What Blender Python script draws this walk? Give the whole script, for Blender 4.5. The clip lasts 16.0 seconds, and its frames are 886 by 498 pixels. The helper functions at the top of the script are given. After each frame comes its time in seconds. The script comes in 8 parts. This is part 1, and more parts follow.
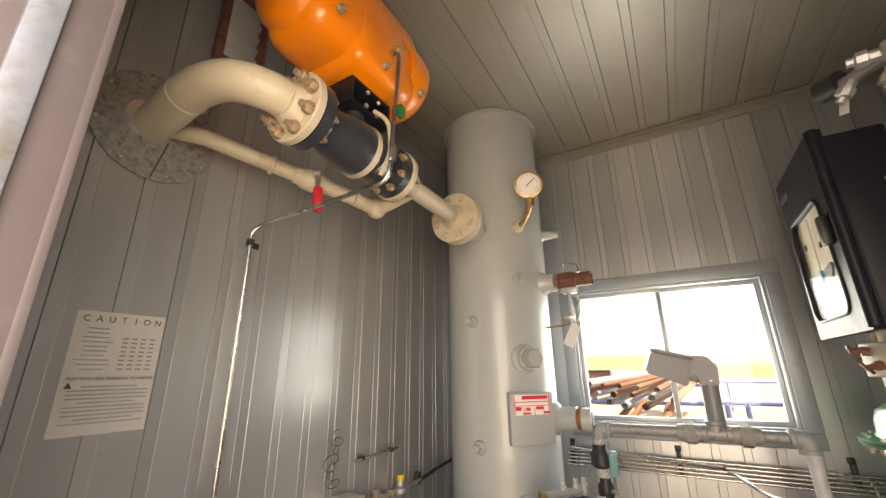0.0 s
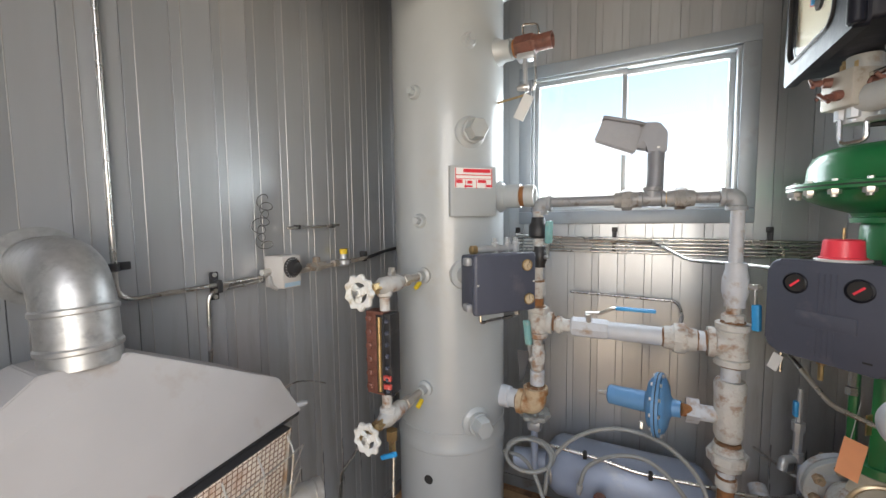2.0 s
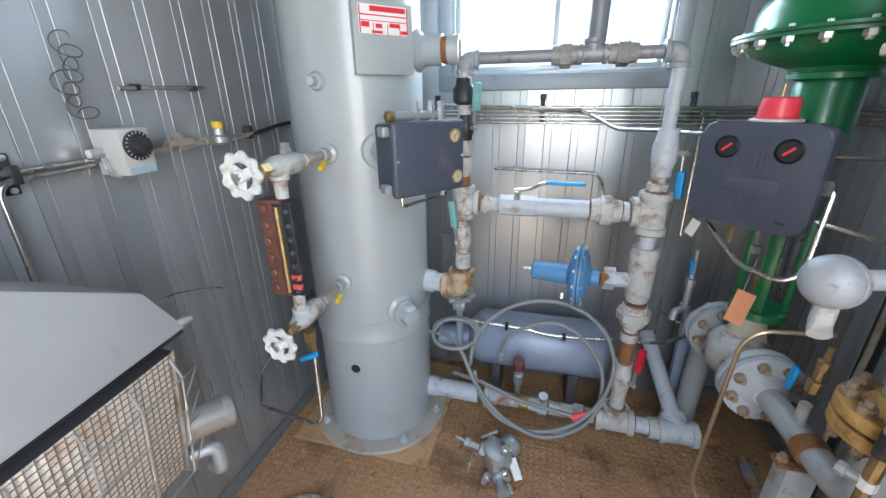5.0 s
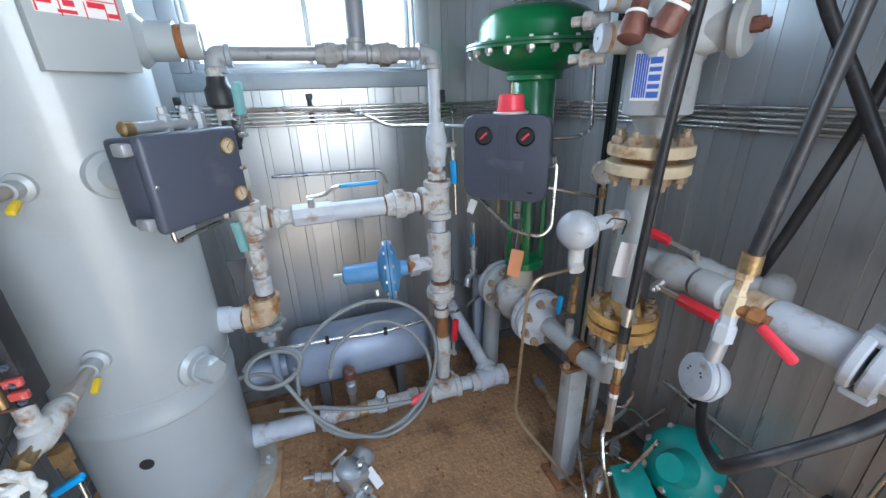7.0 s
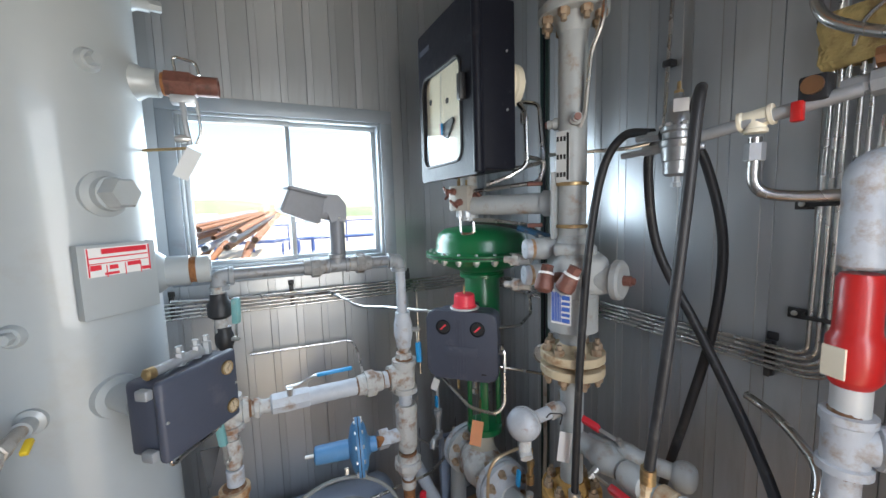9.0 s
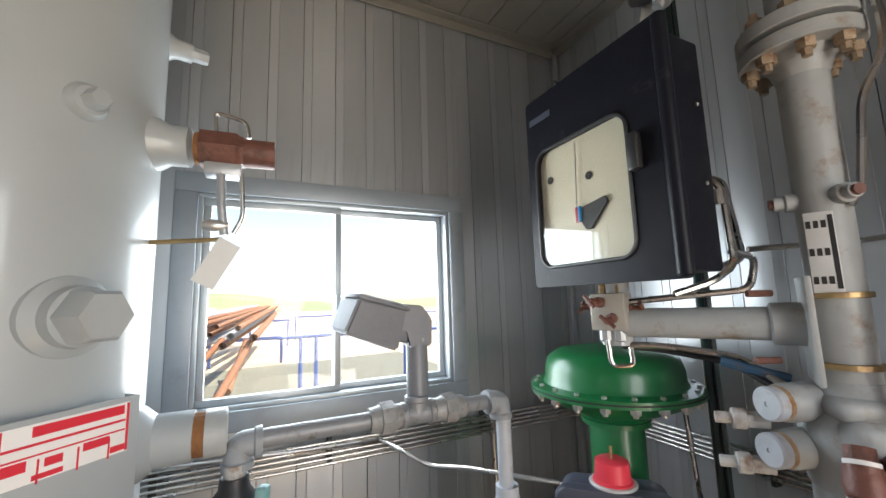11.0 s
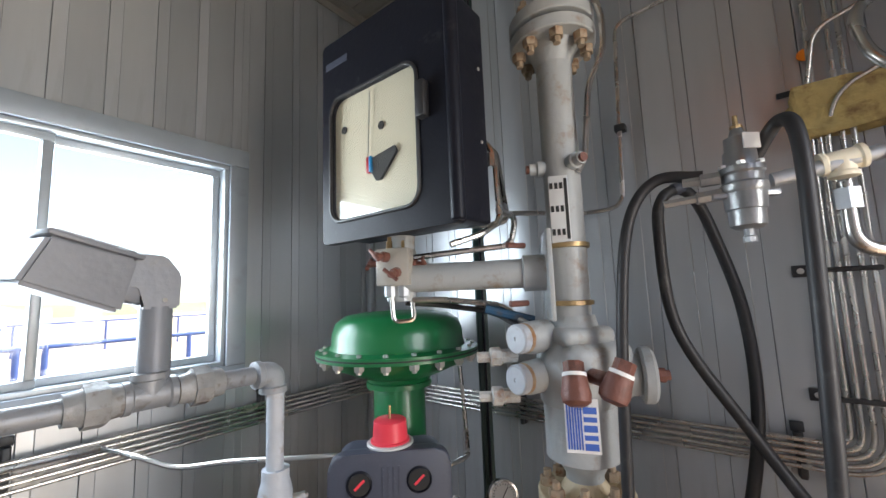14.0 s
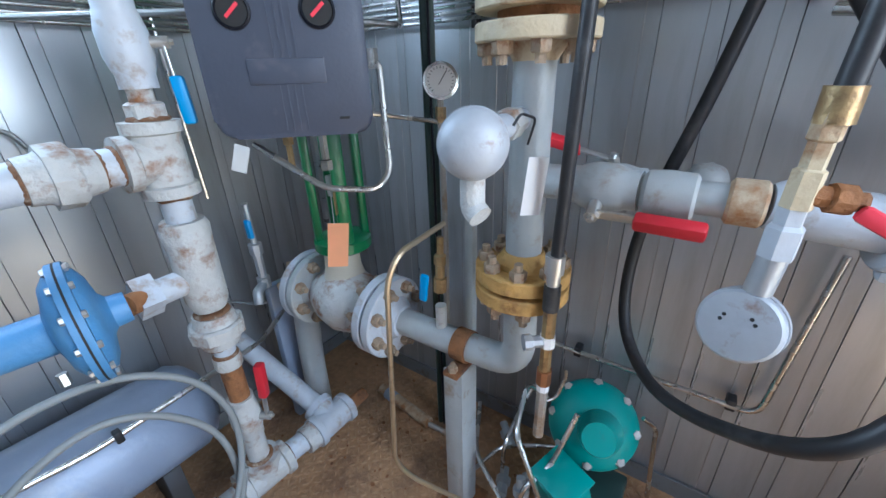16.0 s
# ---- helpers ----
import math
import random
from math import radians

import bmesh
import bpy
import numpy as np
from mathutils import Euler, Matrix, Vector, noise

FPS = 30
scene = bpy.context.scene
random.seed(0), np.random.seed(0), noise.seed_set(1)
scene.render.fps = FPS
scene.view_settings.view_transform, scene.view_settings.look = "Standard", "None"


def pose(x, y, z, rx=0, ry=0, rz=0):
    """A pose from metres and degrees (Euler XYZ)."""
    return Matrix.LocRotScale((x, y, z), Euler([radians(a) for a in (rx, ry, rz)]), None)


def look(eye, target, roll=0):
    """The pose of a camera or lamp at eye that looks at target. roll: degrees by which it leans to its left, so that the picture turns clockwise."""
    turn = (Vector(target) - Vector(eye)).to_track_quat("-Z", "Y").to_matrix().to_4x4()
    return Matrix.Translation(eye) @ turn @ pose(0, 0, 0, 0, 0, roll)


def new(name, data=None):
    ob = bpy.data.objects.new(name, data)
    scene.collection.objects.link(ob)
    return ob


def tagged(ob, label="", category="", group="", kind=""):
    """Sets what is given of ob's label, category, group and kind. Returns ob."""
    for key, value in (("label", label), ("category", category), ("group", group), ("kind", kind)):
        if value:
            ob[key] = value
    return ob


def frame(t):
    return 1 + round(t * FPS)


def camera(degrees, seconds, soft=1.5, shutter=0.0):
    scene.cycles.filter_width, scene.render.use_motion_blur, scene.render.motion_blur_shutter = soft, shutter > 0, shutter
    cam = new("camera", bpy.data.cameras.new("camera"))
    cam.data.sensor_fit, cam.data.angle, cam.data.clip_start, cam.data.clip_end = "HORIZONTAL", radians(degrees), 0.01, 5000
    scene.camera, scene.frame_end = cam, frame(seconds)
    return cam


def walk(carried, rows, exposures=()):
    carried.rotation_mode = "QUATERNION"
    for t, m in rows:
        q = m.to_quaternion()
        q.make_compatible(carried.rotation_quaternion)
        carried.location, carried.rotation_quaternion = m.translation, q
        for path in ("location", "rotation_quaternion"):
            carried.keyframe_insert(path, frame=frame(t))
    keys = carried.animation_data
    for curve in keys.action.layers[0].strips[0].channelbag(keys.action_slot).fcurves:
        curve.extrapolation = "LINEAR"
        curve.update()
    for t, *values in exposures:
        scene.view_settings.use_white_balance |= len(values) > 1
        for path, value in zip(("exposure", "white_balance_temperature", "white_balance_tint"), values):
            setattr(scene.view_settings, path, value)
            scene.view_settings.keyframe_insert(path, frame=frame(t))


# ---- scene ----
cam = camera(97.6, 16.0)
PATH = [
    (0, (0.475, 0.24, 1.556), (-0.483, 1.888, 2.162), -0.7),
    (0.5, (0.497, 0.301, 1.516), (-0.463, 1.978, 2.032), -0.9),
    (1, (0.506, 0.348, 1.476), (-0.453, 2.077, 1.781), -0.8),
    (1.5, (0.515, 0.396, 1.398), (-0.433, 2.154, 1.508), -0.9),
    (2, (0.511, 0.432, 1.304), (-0.398, 2.208, 1.155), -0.7),
    (2.5, (0.501, 0.47, 1.222), (-0.33, 2.229, 0.761), -0.7),
    (3, (0.513, 0.48, 1.201), (-0.266, 2.204, 0.552), -0.7),
    (3.2, (0.515, 0.49, 1.21), (-0.252, 2.204, 0.523), -0.7),
    (5.3, (0.411, 0.591, 1.257), (0.083, 2.426, 0.532), -0.8),
    (5.5, (0.398, 0.594, 1.259), (0.184, 2.446, 0.534), -0.8),
    (6, (0.379, 0.608, 1.257), (0.451, 2.466, 0.522), -1.1),
    (6.5, (0.368, 0.619, 1.259), (0.721, 2.44, 0.513), -1.4),
    (7, (0.354, 0.629, 1.263), (0.967, 2.375, 0.506), -1.7),
    (7.5, (0.346, 0.614, 1.287), (1.122, 2.292, 0.524), -1.8),
    (8, (0.364, 0.564, 1.372), (1.137, 2.242, 0.607), -2.0),
    (8.5, (0.354, 0.517, 1.471), (1.163, 2.24, 0.856), -1.8),
    (9, (0.305, 0.498, 1.546), (1.158, 2.295, 1.331), -1.7),
    (9.5, (0.261, 0.65, 1.593), (1.121, 2.455, 1.555), -1.2),
    (10, (0.222, 0.865, 1.624), (1.076, 2.67, 1.741), -1.2),
    (10.2, (0.207, 0.937, 1.621), (1.058, 2.737, 1.811), -1.4),
    (12.3, (0.226, 1.013, 1.598), (1.224, 2.72, 1.897), -1.9),
    (12.5, (0.232, 1.018, 1.602), (1.359, 2.645, 1.888), -2.0),
    (13, (0.24, 1.01, 1.601), (1.649, 2.405, 1.864), -1.9),
    (13.5, (0.255, 0.998, 1.588), (1.826, 2.209, 1.841), -2.1),
    (14, (0.308, 1.016, 1.511), (1.887, 2.222, 1.744), -2.2),
    (14.5, (0.374, 1.036, 1.401), (1.956, 2.259, 1.402), -2.2),
    (15, (0.432, 1.066, 1.245), (1.981, 2.265, 0.841), -1.7),
    (15.5, (0.44, 1.064, 1.146), (1.947, 2.193, 0.473), -1.6),
    (16, (0.484, 1.044, 1.05), (1.969, 2.095, 0.219), -1.9),
]
EXPOSURES = [(0.0, 1.46, 8600, 17), (1.0, 1.58, 8200, 17), (2.0, 1.58, 6900, 13), (3.0, 1.66, 6600, 11), (5.5, 1.88, 5750, 7), (7.0, 1.92, 5600, 7), (8.5, 1.78, 5750, 8), (9.0, 1.55, 6050, 9), (10.0, 1.44, 6450, 10), (12.5, 1.42, 6900, 14), (13.5, 1.64, 6850, 14), (14.5, 1.85, 5750, 10), (15.0, 2.02, 5450, 9), (15.5, 2.2, 5350, 8), (16.0, 2.24, 5250, 6)]
walk(cam, [(t, look(eye, target, roll)) for t, eye, target, roll in PATH], EXPOSURES)

# ---------------------------------------------------------------- light
SUN_EL, SUN_AZ = 60.0, 98.0
world = bpy.data.worlds.new("sky")
scene.world = world
world.use_nodes = True
wn = world.node_tree
sky = wn.nodes.new("ShaderNodeTexSky")
sky.sky_type = "NISHITA"
sky.sun_disc = False
sky.sun_elevation, sky.sun_rotation = radians(SUN_EL), radians(SUN_AZ)
wn.links.new(sky.outputs[0], wn.nodes["Background"].inputs[0])
wn.nodes["Background"].inputs[1].default_value = 0.15
sun_data = bpy.data.lights.new("sun", "SUN")
sun_data.energy, sun_data.angle, sun_data.color = 4.0, radians(0.5), (1.0, 0.94, 0.84)
sun = new("sun", sun_data)
el, az = radians(SUN_EL), radians(SUN_AZ)
sun_from = Vector((math.sin(az) * math.cos(el), math.cos(az) * math.cos(el), math.sin(el)))
sun.matrix_world = look(sun_from * 20, (0, 0, 0))


def opening_light(name, at, target, w, h, watts, color):
    """Sky light entering through an opening."""
    d = bpy.data.lights.new(name, "AREA")
    d.shape, d.size, d.size_y, d.energy, d.color = "RECTANGLE", w, h, watts, color
    new(name, d).matrix_world = look(at, target)


opening_light("window_skylight", (0.44, 2.285, 1.626), (0.44, 0.6, 1.50), 0.72, 0.55, 5.0, (0.82, 0.92, 1.0))
opening_light("door_skylight", (0.68, -0.08, 1.48), (-0.25, 1.1, 0.95), 0.74, 1.30, 7.5, (1.0, 0.96, 0.90))

# ---------------------------------------------------------------- plan
LW, RW, BW, FW = -0.505, 1.37, 2.20, 0.34      # inner faces of the four walls
TOP = 2.68                                     # ceiling
DX0, DX1, DTOP = 0.0, 0.96, 2.14               # doorway in the front wall
WX0, WX1, WZ0, WZ1 = 0.062, 0.818, 1.335, 1.918  # window opening
T = 0.09                                       # wall thickness

# ---------------------------------------------------------------- materials


def mat(name, color, rough=0.5, metal=0.0, var=0.15, scale=30.0, stain=None, amount=0.0, sscale=4.0, bump=0.0, bscale=60.0, stretch=(1, 1, 1), coat=0.0, per_object=0.0):
    """Painted, worn or bare surface: grain, a second colour in patches, fine relief."""
    m = bpy.data.materials.new(name)
    m.use_nodes = True
    t = m.node_tree
    n, l = t.nodes, t.links
    b = n["Principled BSDF"]
    tc = n.new("ShaderNodeTexCoord")
    mp = n.new("ShaderNodeMapping")
    mp.inputs["Scale"].default_value = stretch
    l.new(tc.outputs["Object"], mp.inputs["Vector"])
    fine = n.new("ShaderNodeTexNoise")
    fine.inputs["Scale"].default_value, fine.inputs["Detail"].default_value = scale, 5
    l.new(mp.outputs[0], fine.inputs["Vector"])
    mix = n.new("ShaderNodeMixRGB")
    mix.inputs[1].default_value = (*[c * (1 - var) for c in color], 1)
    mix.inputs[2].default_value = (*[min(1, c * (1 + var)) for c in color], 1)
    l.new(fine.outputs["Fac"], mix.inputs[0])
    out = mix.outputs[0]
    if per_object:
        oi = n.new("ShaderNodeObjectInfo")
        hv = n.new("ShaderNodeHueSaturation")
        mr = n.new("ShaderNodeMapRange")
        mr.inputs["To Min"].default_value, mr.inputs["To Max"].default_value = 1 - per_object, 1 + per_object
        l.new(oi.outputs["Random"], mr.inputs["Value"])
        l.new(mr.outputs[0], hv.inputs["Value"])
        l.new(out, hv.inputs["Color"])
        out = hv.outputs[0]
    if stain and amount > 0:
        big = n.new("ShaderNodeTexNoise")
        big.inputs["Scale"].default_value, big.inputs["Detail"].default_value, big.inputs["Roughness"].default_value = sscale, 8, 0.65
        l.new(mp.outputs[0], big.inputs["Vector"])
        ramp = n.new("ShaderNodeValToRGB")
        e = ramp.color_ramp.elements
        e[0].position, e[1].position = 0.66 - 0.32 * amount, 0.80 - 0.28 * amount
        l.new(big.outputs["Fac"], ramp.inputs[0])
        mix2 = n.new("ShaderNodeMixRGB")
        mix2.inputs[2].default_value = (*stain, 1)
        l.new(ramp.outputs[0], mix2.inputs[0])
        l.new(out, mix2.inputs[1])
        out = mix2.outputs[0]
    l.new(out, b.inputs["Base Color"])
    b.inputs["Metallic"].default_value = metal
    rr = n.new("ShaderNodeMapRange")
    rr.inputs["To Min"].default_value, rr.inputs["To Max"].default_value = max(0.03, rough * 0.75), min(1, rough * 1.25)
    l.new(fine.outputs["Fac"], rr.inputs["Value"])
    l.new(rr.outputs[0], b.inputs["Roughness"])
    b.inputs["Coat Weight"].default_value = coat
    if bump:
        bn = n.new("ShaderNodeTexNoise")
        bn.inputs["Scale"].default_value, bn.inputs["Detail"].default_value = bscale, 6
        l.new(mp.outputs[0], bn.inputs["Vector"])
        bp = n.new("ShaderNodeBump")
        bp.inputs["Strength"].default_value, bp.inputs["Distance"].default_value = bump, 0.01
        l.new(bn.outputs["Fac"], bp.inputs["Height"])
        l.new(bp.outputs[0], b.inputs["Normal"])
    return m


RUST = (0.20, 0.085, 0.03)
M_WALL = mat("liner_steel", (0.43, 0.45, 0.47), 0.30, 0.60, 0.11, 18, (0.27, 0.265, 0.26), 0.28, 2.5, 0.035, 5, (1, 0.12, 1), per_object=0.10)
# seams paler than the liner: the door light they catch is in the colour
M_SEAM = mat("highlit_folded_seam", (0.47, 0.465, 0.455), 0.38, 0.6, 0.2, 25, (0.36, 0.35, 0.34), 0.4, 6, 0, 60, (1, 0.2, 1), per_object=0.25)
# warm bounce from the ground outside is tinted into the ceiling colour
M_CEIL = mat("warm_lit_ceiling_steel", (0.30, 0.285, 0.25), 0.42, 0.35, 0.10, 9, (0.25, 0.23, 0.19), 0.3, 2, 0.05, 9, (1, 0.3, 1))
M_BASEANGLE = mat("base_angle_paint", (0.19, 0.20, 0.205), 0.5, 0.2, 0.15, 30, (0.13, 0.075, 0.045), 0.34, 11, 0.15, 60)
M_DARKGAP = mat("joint_dark", (0.08, 0.08, 0.083), 0.7, 0, 0.1)
M_TRIM = mat("aluminium_trim", (0.42, 0.46, 0.49), 0.38, 0.5, 0.08, 25, (0.35, 0.34, 0.32), 0.2, 5)
M_CASING = mat("window_casing_paint", (0.30, 0.34, 0.38), 0.45, 0.3, 0.08, 25, (0.24, 0.25, 0.26), 0.25, 5)
M_FLOOR = mat("rusty_floor_plate", (0.39, 0.225, 0.112), 0.7, 0.0, 0.45, 45, (0.15, 0.08, 0.045), 0.47, 3.6, 0.7, 70)
M_VESSEL = mat("grey_vessel_paint", (0.38, 0.41, 0.42), 0.42, 0.0, 0.05, 14, (0.35, 0.35, 0.33), 0.2, 3, 0.03, 40, coat=0.45)
M_GREYP = mat("dull_grey_pipe", (0.29, 0.31, 0.33), 0.48, 0.0, 0.16, 30, (0.20, 0.15, 0.11), 0.32, 16, 0.12, 80)
M_PIPE = mat("grey_pipe_paint", (0.385, 0.405, 0.405), 0.42, 0.0, 0.12, 30, (0.27, 0.21, 0.15), 0.28, 18, 0.12, 80)
M_LPIPE = mat("pale_pipe_paint", (0.47, 0.50, 0.54), 0.46, 0.0, 0.16, 30, (0.30, 0.21, 0.14), 0.34, 18, 0.14, 70)
M_BEIGE = mat("cream_pipe_paint", (0.50, 0.45, 0.35), 0.45, 0.0, 0.08, 30, (0.33, 0.24, 0.14), 0.2, 12, 0.15, 80)
M_RUSTP = mat("rust_stained_paint", (0.48, 0.48, 0.46), 0.55, 0.0, 0.18, 40, (0.23, 0.105, 0.042), 0.47, 19, 0.4, 90)
M_JOINT = mat("dark_joint_rust", (0.17, 0.085, 0.04), 0.8, 0.0, 0.5, 70, (0.38, 0.33, 0.26), 0.42, 45, 0.4, 120)
M_HEAVY = mat("heavily_rusted_paint", (0.46, 0.36, 0.24), 0.7, 0.0, 0.25, 40, (0.28, 0.125, 0.04), 0.6, 18, 0.4, 80)
M_CREAMF = mat("cream_flange_paint", (0.56, 0.47, 0.31), 0.55, 0.0, 0.15, 40, (0.27, 0.13, 0.05), 0.36, 14, 0.3, 80)
M_RUST = mat("rust", (0.27, 0.12, 0.045), 0.8, 0.1, 0.4, 60, (0.10, 0.05, 0.03), 0.4, 20, 0.5, 120)
M_OCHRE = mat("ochre_rusty_flange", (0.50, 0.30, 0.09), 0.7, 0.0, 0.25, 40, (0.20, 0.09, 0.03), 0.45, 14, 0.5, 90)
M_RBROWN = mat("red_brown_iron", (0.17, 0.07, 0.052), 0.5, 0.1, 0.3, 40, (0.085, 0.04, 0.03), 0.42, 24, 0.35, 60)
M_BOLT = mat("corroded_bolt", (0.38, 0.29, 0.20), 0.55, 0.4, 0.3, 120, RUST, 0.45, 60, 0.3, 200)
M_ZINC = mat("zinc_bolt", (0.62, 0.62, 0.60), 0.35, 0.85, 0.1, 80)
M_SS = mat("stainless_tube", (0.60, 0.58, 0.55), 0.27, 1.0, 0.05, 15)
M_GALV = mat("galvanised_sheet", (0.42, 0.43, 0.43), 0.42, 0.75, 0.28, 70, (0.30, 0.31, 0.31), 0.4, 40, 0.06, 70)
M_SPANGLE = mat("spangled_zinc_sheet", (0.36, 0.37, 0.37), 0.42, 0.6, 0.5, 95, (0.20, 0.205, 0.205), 0.5, 60, 0.3, 90)
M_BLACK = mat("black_rubber", (0.022, 0.022, 0.024), 0.48, 0.0, 0.3, 40, (0.07, 0.07, 0.07), 0.25, 12)
M_NAVY = mat("black_enamel", (0.010, 0.011, 0.017), 0.42, 0.0, 0.2, 40, (0.04, 0.04, 0.045), 0.14, 25, 0.05, 120)
M_CASE = mat("slate_grey_case", (0.062, 0.070, 0.098), 0.45, 0.0, 0.1, 40, (0.10, 0.10, 0.125), 0.25, 12, 0.05, 160)
M_ORANGE = mat("orange_enamel", (0.86, 0.235, 0.012), 0.32, 0.0, 0.05, 15, (0.70, 0.19, 0.02), 0.15, 8, coat=0.5)
M_DARKVALVE = mat("dark_valve_coat", (0.035, 0.04, 0.055), 0.32, 0.2, 0.2, 40, (0.10, 0.085, 0.07), 0.2, 18, coat=0.3)
M_GREEN = mat("green_enamel", (0.008, 0.150, 0.046), 0.32, 0.0, 0.12, 30, (0.035, 0.12, 0.065), 0.3, 9, coat=0.25)
M_TEAL = mat("teal_paint", (0.02, 0.30, 0.27), 0.4, 0.0, 0.12, 30, (0.06, 0.20, 0.18), 0.25, 9, 0.1, 60)
M_BLUE = mat("blue_paint", (0.095, 0.25, 0.47), 0.42, 0.0, 0.1, 30, (0.12, 0.25, 0.42), 0.25, 9, 0.15, 90)
M_BHANDLE = mat("blue_handle_sleeve", (0.02, 0.28, 0.62), 0.4, 0, 0.1)
M_THANDLE = mat("faded_teal_sleeve", (0.20, 0.42, 0.42), 0.5, 0, 0.15, 40, (0.35, 0.40, 0.38), 0.3, 20)
M_RHANDLE = mat("red_handle_sleeve", (0.55, 0.02, 0.035), 0.4, 0, 0.1, 30)
M_RED = mat("red_enamel", (0.50, 0.016, 0.014), 0.35, 0, 0.1, 30, (0.30, 0.02, 0.02), 0.2, 20, coat=0.3)
M_PINK = mat("red_plastic_cap", (0.80, 0.055, 0.085), 0.4, 0, 0.06)
M_YELLOW = mat("yellow_plastic", (0.72, 0.52, 0.03), 0.45, 0, 0.08)
M_PAPER = mat("white_paper", (0.80, 0.79, 0.77), 0.75, 0, 0.03, 12, (0.70, 0.68, 0.64), 0.2, 6)
M_TANDIAL = mat("tanned_dial_face", (0.52, 0.42, 0.28), 0.6, 0, 0.15, 60, (0.30, 0.20, 0.11), 0.35, 90)
M_INK = mat("black_ink", (0.02, 0.02, 0.02), 0.7, 0, 0.0)
M_GREYINK = mat("grey_ink", (0.30, 0.30, 0.31), 0.7, 0, 0.05)
M_REDINK = mat("red_print", (0.68, 0.03, 0.05), 0.5, 0, 0.05)
M_BLUEINK = mat("blue_print", (0.06, 0.14, 0.50), 0.5, 0, 0.05)
M_NAVY.node_tree.nodes["Principled BSDF"].inputs["Specular IOR Level"].default_value = 0.2
M_LUG = mat("worn_tread_lug", (0.43, 0.26, 0.135), 0.62, 0.05, 0.45, 45, (0.16, 0.087, 0.05), 0.45, 3.6, 0.5, 90)
M_HEAD = mat("grey_cast_head", (0.40, 0.42, 0.45), 0.5, 0.15, 0.12, 60, (0.24, 0.15, 0.10), 0.22, 26, 0.08, 120)
M_CREAM = mat("cream_enamel", (0.84, 0.77, 0.60), 0.42, 0, 0.05, 20)
M_WHITE = mat("white_paint", (0.78, 0.79, 0.80), 0.4, 0, 0.05, 25, (0.6, 0.57, 0.5), 0.15, 14)
M_WHEEL = mat("chipped_white_wheel", (0.62, 0.63, 0.61), 0.5, 0, 0.06, 40, (0.36, 0.31, 0.20), 0.36, 34, 0.2, 60)
M_ALU = mat("cast_aluminium", (0.44, 0.46, 0.48), 0.42, 0.55, 0.1, 60, (0.45, 0.45, 0.45), 0.2, 20, 0.1, 120)
M_HOOD = mat("heater_hood_sheet", (0.385, 0.38, 0.38), 0.4, 0.2, 0.08, 10, (0.33, 0.29, 0.24), 0.26, 4.5, 0.04, 6)


def scorch(m, spots, color):
    """Adds feathered heat stains round given places of the sheet."""
    t = m.node_tree
    n, l = t.nodes, t.links
    b = n["Principled BSDF"]
    tc = n.new("ShaderNodeTexCoord")
    nz = n.new("ShaderNodeTexNoise")
    nz.inputs["Scale"].default_value, nz.inputs["Detail"].default_value = 38, 6
    l.new(tc.outputs["Object"], nz.inputs["Vector"])
    for c, rad in spots:
        d = n.new("ShaderNodeVectorMath")
        d.operation = "DISTANCE"
        d.inputs[1].default_value = c
        l.new(tc.outputs["Object"], d.inputs[0])
        mr = n.new("ShaderNodeMapRange")
        mr.inputs["From Min"].default_value, mr.inputs["From Max"].default_value = rad, 0.0
        mr.inputs["To Min"].default_value, mr.inputs["To Max"].default_value = -0.45, 0.55
        l.new(d.outputs["Value"], mr.inputs["Value"])
        ad = n.new("ShaderNodeMath")
        ad.operation = "ADD"
        l.new(mr.outputs[0], ad.inputs[0])
        l.new(nz.outputs["Fac"], ad.inputs[1])
        rp = n.new("ShaderNodeMapRange")
        rp.inputs["From Min"].default_value, rp.inputs["From Max"].default_value = 0.42, 0.95
        rp.inputs["To Max"].default_value = 0.85
        l.new(ad.outputs[0], rp.inputs["Value"])
        mx = n.new("ShaderNodeMixRGB")
        mx.inputs[2].default_value = (*color, 1)
        l.new(rp.outputs[0], mx.inputs[0])
        l.new(b.inputs["Base Color"].links[0].from_socket, mx.inputs[1])
        l.new(mx.outputs[0], b.inputs["Base Color"])


scorch(M_HOOD, (((-0.170, 0.745, 0.856), 0.032), ((-0.163, 0.690, 0.852), 0.045), ((-0.172, 0.790, 0.852), 0.016), ((-0.160, 0.640, 0.862), 0.022)), (0.30, 0.13, 0.06))
M_CERAMIC = mat("ceramic_pad", (0.90, 0.86, 0.79), 0.9, 0, 0.08, 60, (0.46, 0.25, 0.14), 0.34, 6, 0.5, 70)
M_MESHWIRE = mat("scorched_wire", (0.28, 0.20, 0.15), 0.6, 0.4, 0.3, 30, (0.30, 0.14, 0.06), 0.3, 6)
M_GALVPIPE = mat("worn_pipe_bare", (0.40, 0.37, 0.33), 0.42, 0.4, 0.15, 40, (0.28, 0.18, 0.10), 0.4, 14, 0.2, 80)
M_BRASS = mat("brass", (0.47, 0.34, 0.17), 0.4, 0.85, 0.2, 60, (0.26, 0.17, 0.10), 0.45, 40, 0.2, 90)
M_COPPER = mat("dull_copper", (0.45, 0.24, 0.13), 0.35, 0.9, 0.15, 60)
M_HOSE = mat("grey_hose", (0.24, 0.25, 0.245), 0.5, 0, 0.1, 40)
M_BOTTLE = mat("blue_grey_bottle", (0.29, 0.34, 0.44), 0.38, 0.1, 0.1, 14, (0.40, 0.42, 0.45), 0.3, 6, 0.1, 60)
